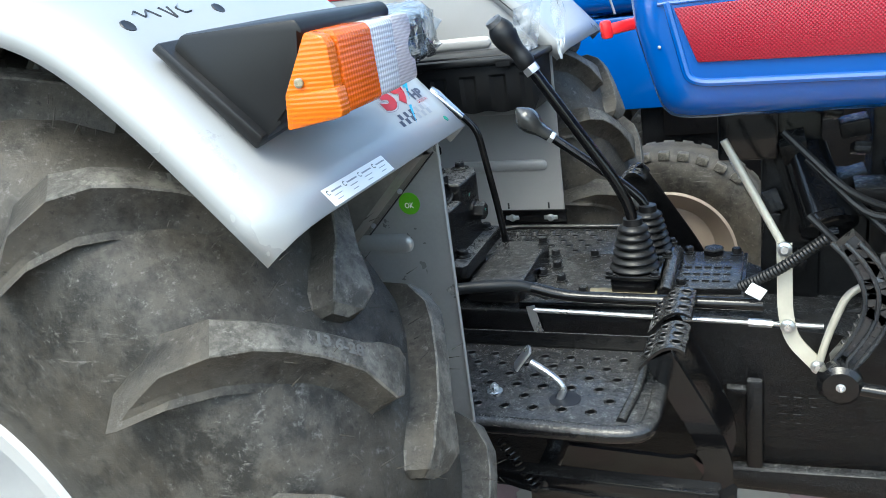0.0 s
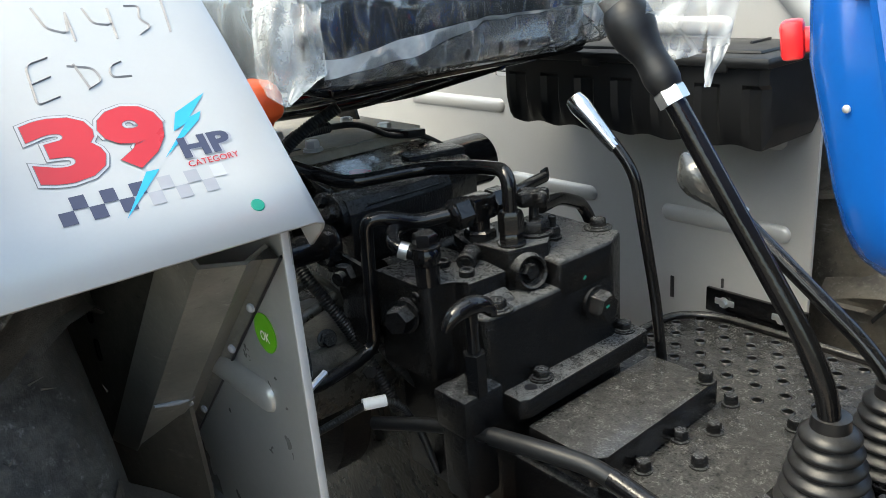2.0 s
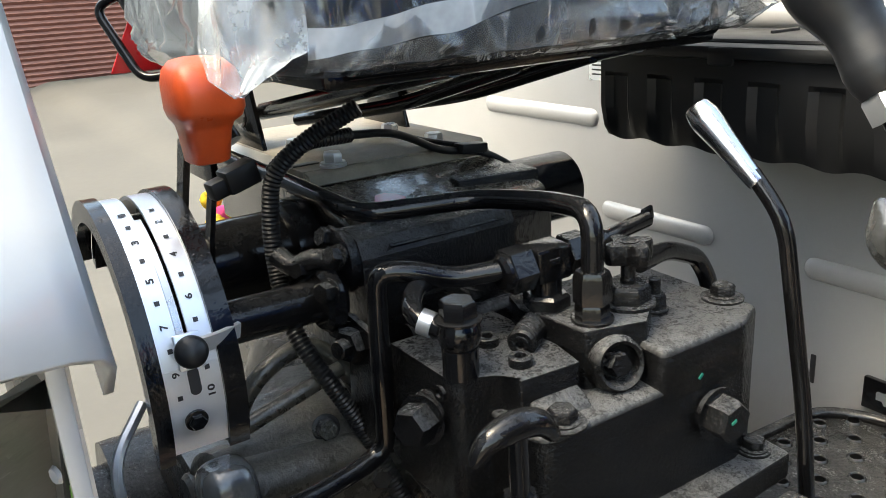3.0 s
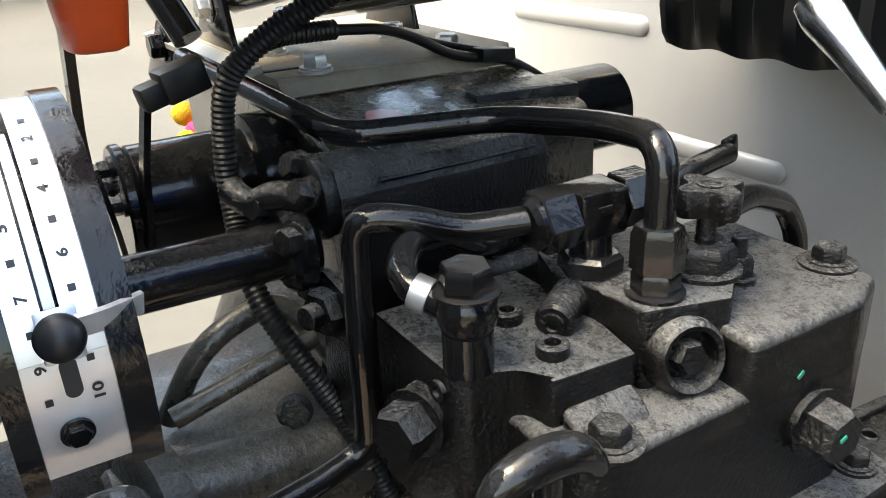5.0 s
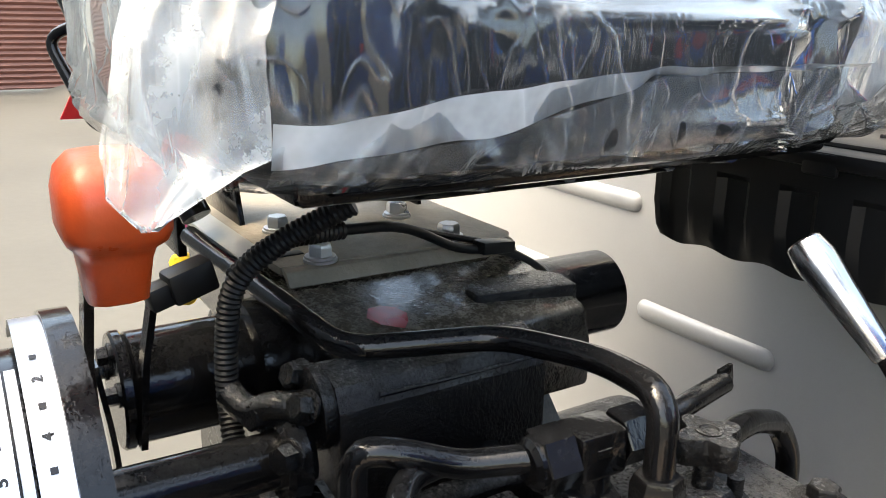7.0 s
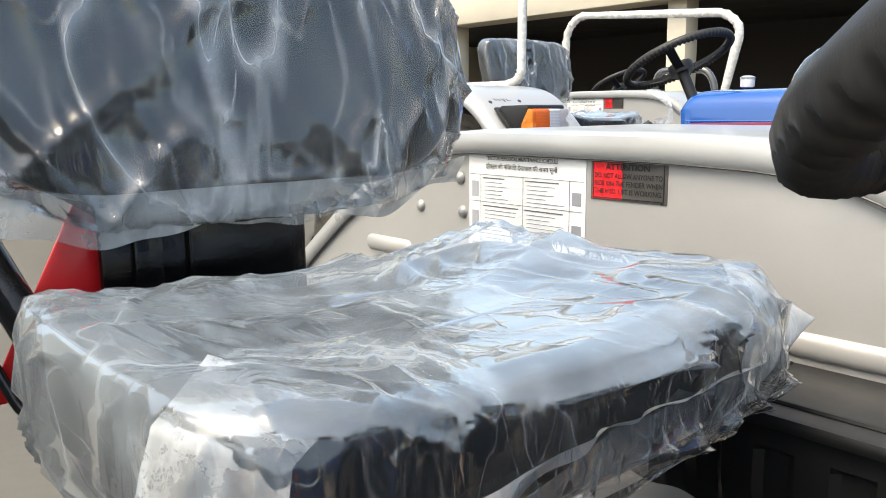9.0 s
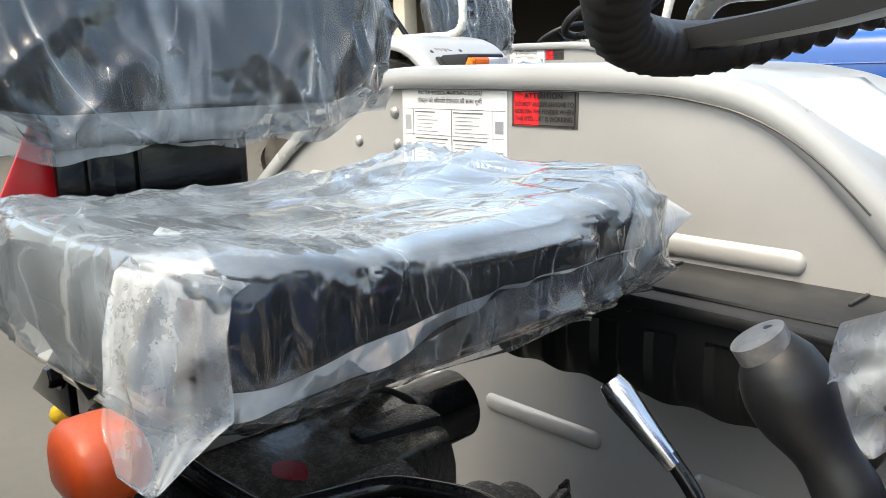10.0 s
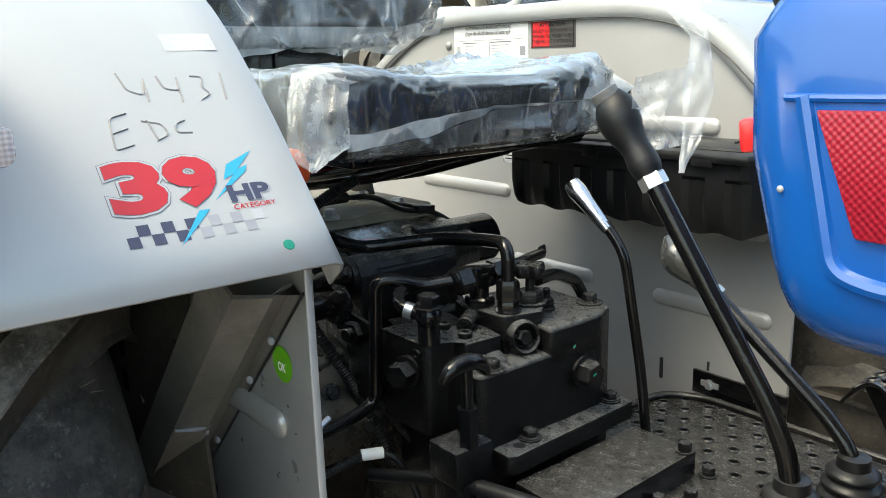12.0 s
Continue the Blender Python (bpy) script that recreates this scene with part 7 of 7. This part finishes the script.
# ---- bonnet and dashboard ----
def bonnet():
    bm = B()
    rings = []
    n = 40
    z0, z1, zs = 1.035, 1.330, 1.212

    def section(x, k, lift):
        """Cross-section at x; k scales it in towards the end."""
        ring = []
        for i in range(n):
            t = 2 * math.pi * i / n
            c, s_ = math.cos(t), math.sin(t)
            y = 0.245 * k * math.copysign(abs(c) ** 0.42, c)
            zc, hz = (z0 + z1) / 2 + lift, (z1 - z0) / 2 * (0.5 + 0.5 * k)
            z = zc + hz * math.copysign(abs(s_) ** 0.36, s_)
            ring.append((x + 0.26 * max(0.0, zs - z) + 0.55 * max(0.0, z - 1.25), y, z))
        return ring

    for x, k in ((0.752, 0.70), (0.7535, 0.80), (0.757, 0.88), (0.764, 0.94), (0.776, 0.975), (0.795, 0.995), (0.82, 1.0), (1.2, 1.0), (1.6, 0.99), (2.05, 0.97), (2.30, 0.92), (2.38, 0.84), (2.41, 0.70)):
        rings.append(section(x, k, 0.03 * max(0.0, (x - 0.8)) * 0.2))
    ring_loft(bm, rings)
    hood = part("bonnet", bm, "blue", tractor, "glossy blue tractor bonnet", smooth=60)
    for s in (-1, 1):
        bm = prism(B(), [(0.822, 1.212), (0.852, 1.135), (1.42, 1.118), (1.46, 1.222)], "y", s * 0.2455, s * 0.2495, 0.002)
        part("red_panel", bm, "redfoil", hood, "red mesh-patterned reflective panel")
        bm = tube(B(), [(0.812, s * 0.243, 1.220), (0.838, s * 0.244, 1.112), (0.86, s * 0.244, 1.105), (1.5, s * 0.244, 1.088)], 0.006, 8, 0.03)
        part("pressed_line", bm, "blue", hood)
        bm = tube(B(), [(0.80, s * 0.2440, 1.219), (0.83, s * 0.2445, 1.219), (2.2, s * 0.240, 1.235)], 0.0028, 8, 0.02)
        part("lid_gap", bm, "blue", hood)
        for x, z in ((0.80, 1.16),):
            part("stud", lathe(B(), [(0.0025, 0), (0.002, 0.001), (0.0005, 0.0014)], (x, s * 0.243, z), (0, s, 0), 14), "zinc", hood)
    bm = prism(B(), [(1.95, 0.70), (2.3, 0.70), (2.3, 1.04), (1.95, 1.04)], "y", -0.20, 0.20, 0.01)
    part("side_skirt", bm, "blue", hood)
    bm = prism(B(), [(0.86, 0.92), (0.96, 0.92), (0.96, 1.04), (0.86, 1.04)], "y", 0.02, 0.19, 0.006)
    part("bulkhead", bm, "black", hood)
    bm = box(B(), (0.724, -0.106, 1.181), (0.056, 0.016, 0.018), 0.005, (0, -6, 24))
    box(bm, (0.703, -0.117, 1.180), (0.016, 0.022, 0.028), 0.004, (0, -6, 24))
    part("stop_knob", bm, "red", tractor, "red plastic engine stop knob")
    bm = tube(B(), [(0.712, -0.08, 1.20), (0.70, -0.075, 1.24), (0.705, -0.07, 1.29)], 0.002, 6, 0.02)
    part("stop_cable", bm, "zinc", tractor)


bonnet()


def steering():
    c = Vector((0.598, -0.004, 1.452))
    ax = Vector((-0.45, 0, 0.893)).normalized()
    u = Vector((0, 1, 0))
    v = ax.cross(u)
    R = 0.208
    bm = B()
    rings = []
    n = 312
    for i in range(n):
        t = 2 * math.pi * i / n
        o = u * math.cos(t) + v * math.sin(t)
        ring = []
        for k in range(14):
            a = 2 * math.pi * k / 14
            r = 0.0148 + (0.0028 * math.cos(t * 78) if math.sin(a) < -0.2 else 0)
            ring.append(c + o * (R + r * math.cos(a)) + ax * (r * 1.05 * math.sin(a)))
        rings.append(ring)
    ring_loft(bm, rings, cap=False, closed=True)
    w = part("steering_wheel", bm, "greyrub", tractor, "black steering wheel with finger grips", smooth=70)
    for t in (radians(205), radians(325), radians(90)):
        o = u * math.cos(t) + v * math.sin(t)
        bm = strap(B(), [c + o * 0.02 - ax * 0.045, c + o * 0.10 - ax * 0.035, c + o * (R - 0.005)], 0.034, 0.012, o.cross(ax), 0.05)
        part("spoke", bm, "blackplastic", w)
    bm = lathe(B(), [(0.045, -0.06), (0.050, -0.03), (0.046, -0.02), (0.02, -0.015)], c, ax, 28)
    part("hub", bm, "blackplastic", w)
    bm = cyl(B(), c - ax * 0.05, c - ax * 0.22, 0.022, n=20)
    part("steering_column", bm, "blackplastic", w)
    bm = B()
    pts = [((0.500, -0.02, 1.340), 0.030), ((0.575, -0.050, 1.300), 0.020), ((0.610, -0.055, 1.262), 0.009), ((0.615, -0.062, 1.215), 0.016), ((0.618, -0.075, 1.170), 0.009), ((0.62, -0.093, 1.138), 0.003)]
    rows = []
    for i in range(37):
        t = i / 36 * (len(pts) - 1)
        a = min(len(pts) - 2, int(t))
        f = t - a
        p, wdt = Vector(pts[a][0]).lerp(Vector(pts[a + 1][0]), f), pts[a][1] * (1 - f) + pts[a + 1][1] * f
        rows.append([bm.verts.new(p + Vector((0.6, 0.8, 0)) * wdt * (k / 4 - 1) + Vector((0.8, -0.6, 0)) * 0.008 * noise.noise(Vector((k * 0.7, i * 0.35, 4)))) for k in range(9)])
    for a, b in zip(rows, rows[1:]):
        for k in range(8):
            bm.faces.new((a[k], a[k + 1], b[k + 1], b[k]))
    part("polythene_strip", bm, "filmtail", w, "torn clear polythene strip hanging down", smooth=180)


steering()


# front axle and wheels
def front_wheel(s):
    c = Vector((1.93, s * 0.60, 0.30))
    prof = [(0.205, -0.070), (0.225, -0.082), (0.28, -0.090), (0.325, -0.082), (0.352, -0.058), (0.360, -0.02), (0.362, 0.0), (0.360, 0.02), (0.352, 0.058), (0.325, 0.082), (0.28, 0.090), (0.225, 0.082), (0.205, 0.070)]
    t = part("front_tyre", lathe(B(), prof, c, (0, 1, 0), 64, cap=False), "rubber", tractor, "small ribbed front tyre", smooth=60)
    me = finish("tread_block", prism(B(), [(-0.014, 0.030), (0.014, 0.030), (0.018, 0.088), (-0.018, 0.088)], "z", 0.325, 0.351, 0.003), "lug", 30)
    for k in range(36):
        for w in (0, 1):
            ob = part("tread_block", me, "lug", t)
            ob.matrix_basis = Matrix.Translation(c) @ Matrix.Rotation(k * math.pi / 18, 4, "Y") @ Matrix.Rotation(w * math.pi, 4, "Z")
    bm = lathe(B(), [(0.03, 0.02), (0.10, 0.02), (0.15, 0.0), (0.20, 0.05), (0.222, 0.078), (0.212, 0.084), (0.19, 0.055), (0.145, 0.010), (0.09, 0.03), (0.03, 0.03)], c, (0, s, 0), 48)
    part("front_rim", bm, "tanrim", tractor, "cream painted front wheel rim", smooth=50)


front_wheel(-1)
front_wheel(1)
bm = tube(B(), [(1.93, -0.55, 0.34), (1.93, 0.55, 0.34)], 0.05, 16, 0)
box(bm, (1.93, 0, 0.55), (0.30, 0.25, 0.30), 0.02)
part("front_axle", bm, "cast", tractor, "black front axle beam")

# wrapped grab rail on the far fender
bm = tube(B(), [(0.10, 0.56, 1.350), (0.12, 0.56, 1.44), (0.36, 0.60, 1.44), (0.405, 0.60, 1.36), (0.40, 0.60, 1.27)], 0.017, 16, 0.05)
rail = part("grab_rail", bm, "knobgrey", tractor, "tubular grab rail in shiny film")

# ---- the next tractors in the row ----
neighbour = copy_thing(tractor, pose(-1.89, 2.42, 0.11))
tagged(neighbour, "neighbouring blue and silver tractor of the same kind", "tractor", "parked tractors")
tagged(tractor, group="parked tractors")
facing = copy_thing(tractor, pose(2.56, 1.80, 0.02, 0, 0, 180))
tagged(facing, "blue tractor parked nose to tail beside the others", "tractor", "parked tractors")
third = copy_thing(tractor, pose(-3.95, 4.75, 0.11))
tagged(third, "farther blue and silver tractor in the row", "tractor", "parked tractors")

# film-wrapped rails that only the neighbour has: one on the near fender, one above the far fender
bm = tube(B(), [(-0.23, -0.42, 1.362), (0.10, -0.42, 1.366), (0.150, -0.42, 1.40), (0.153, -0.42, 1.80)], lambda u: 0.019 + 0.003 * math.sin(u * 47), 14, 0.04)
part("grab_rail", bm, "wraprail", neighbour, "tubular grab rail wrapped in white film", smooth=60)
bm = tube(B(), [(-0.50, 0.58, 1.34), (-0.48, 0.58, 1.67), (-0.40, 0.58, 1.745), (0.45, 0.58, 1.685), (0.53, 0.58, 1.62), (0.44, 0.58, 1.24)], lambda u: 0.020 + 0.003 * math.sin(u * 61), 14, 0.06)
part("grab_rail", bm, "wraprail", neighbour, "tubular grab rail wrapped in white film", smooth=60)

# garland hanging behind the seat
bm = B()
rngg = random.Random(5)
garland = tagged(new("garland"), "yellow and pink pompom garland hung on the hitch", "garland")
garland.location = (-0.42, -0.09, 0.90)
for k in range(9):
    o = Vector((0.03 * math.sin(k * 1.9), 0.035 * math.cos(k * 1.3), 0.02 * (k % 3) - 0.012 * k + 0.03))
    ball_ = blob(o, (0.017, 0.017, 0.016), 1.0, 1.0, 14, 9, lambda p: p + p.normalized() * 0.002 * noise.noise(p * 160))
    part("pompom", ball_, "yellow" if k % 2 else "pink", garland, smooth=60)


# ---- pavers ----
def pavers():
    n = 0
    a = 0.115
    meshes = {}
    for m in ("paverc", "paverp"):
        pts = []
        for i in range(12):
            t = 2 * math.pi * i / 12
            r = a * (0.50 if i % 2 == 0 else 0.445)
            pts.append((r * 1.25 * math.cos(t), r * math.sin(t)))
        meshes[m] = finish("paver", prism(B(), pts, "z", -0.02, 0.0, 0.004, 1), m, 30)
    rp = random.Random(9)
    for i in range(24):
        for j in range(15):
            x = 0.0 + i * a * 1.08 + (0.06 if j % 2 else 0)
            y = -0.55 + j * a * 0.92
            if n >= 300:
                return
            ob = part("paver", meshes["paverp" if (i + j // 2) % 3 == 0 else "paverc"], "paverc", pavement)
            ob.matrix_basis = pose(x, y, GROUND + rp.uniform(-0.002, 0.002), 0, 0, rp.uniform(-3, 3))
            n += 1


pavers()


def far_pavers():
    """Pavers farther off, as one sheet of small blocks."""
    a = 0.115
    ring = [(a * (0.5 if i % 2 == 0 else 0.445) * 1.25 * math.cos(2 * math.pi * i / 12), a * (0.5 if i % 2 == 0 else 0.445) * math.sin(2 * math.pi * i / 12)) for i in range(12)]
    rp = random.Random(12)
    verts, faces, mats = [], [], []
    for i in range(36):
        for j in range(-18, 46):
            x, y = -0.2 + i * a * 1.08 + (0.06 if j % 2 else 0), -0.55 + j * a * 0.92
            if 0 <= j < 15 and 0 <= x < 2.45:
                continue
            z, n = GROUND + rise(x, y) + rp.uniform(-0.002, 0.002), len(verts)
            verts += [(x + px, y + py, z) for px, py in ring] + [(x + px, y + py, z - 0.016) for px, py in ring]
            faces.append(tuple(range(n, n + 12)))
            faces += [(n + k, n + 12 + k, n + 12 + (k + 1) % 12, n + (k + 1) % 12) for k in range(12)]
            mats += [1 if (i + j // 2) % 3 == 0 else 0] * 13
    me = bpy.data.meshes.new("paver_field")
    me.from_pydata(verts, [], faces)
    me.materials.append(M["paverc"])
    me.materials.append(M["paverp"])
    me.polygons.foreach_set("material_index", mats)
    field = new("paver_field", me)
    field.parent = pavement
    tagged(field, "cream and pink pavers farther off", kind="stuff")


far_pavers()
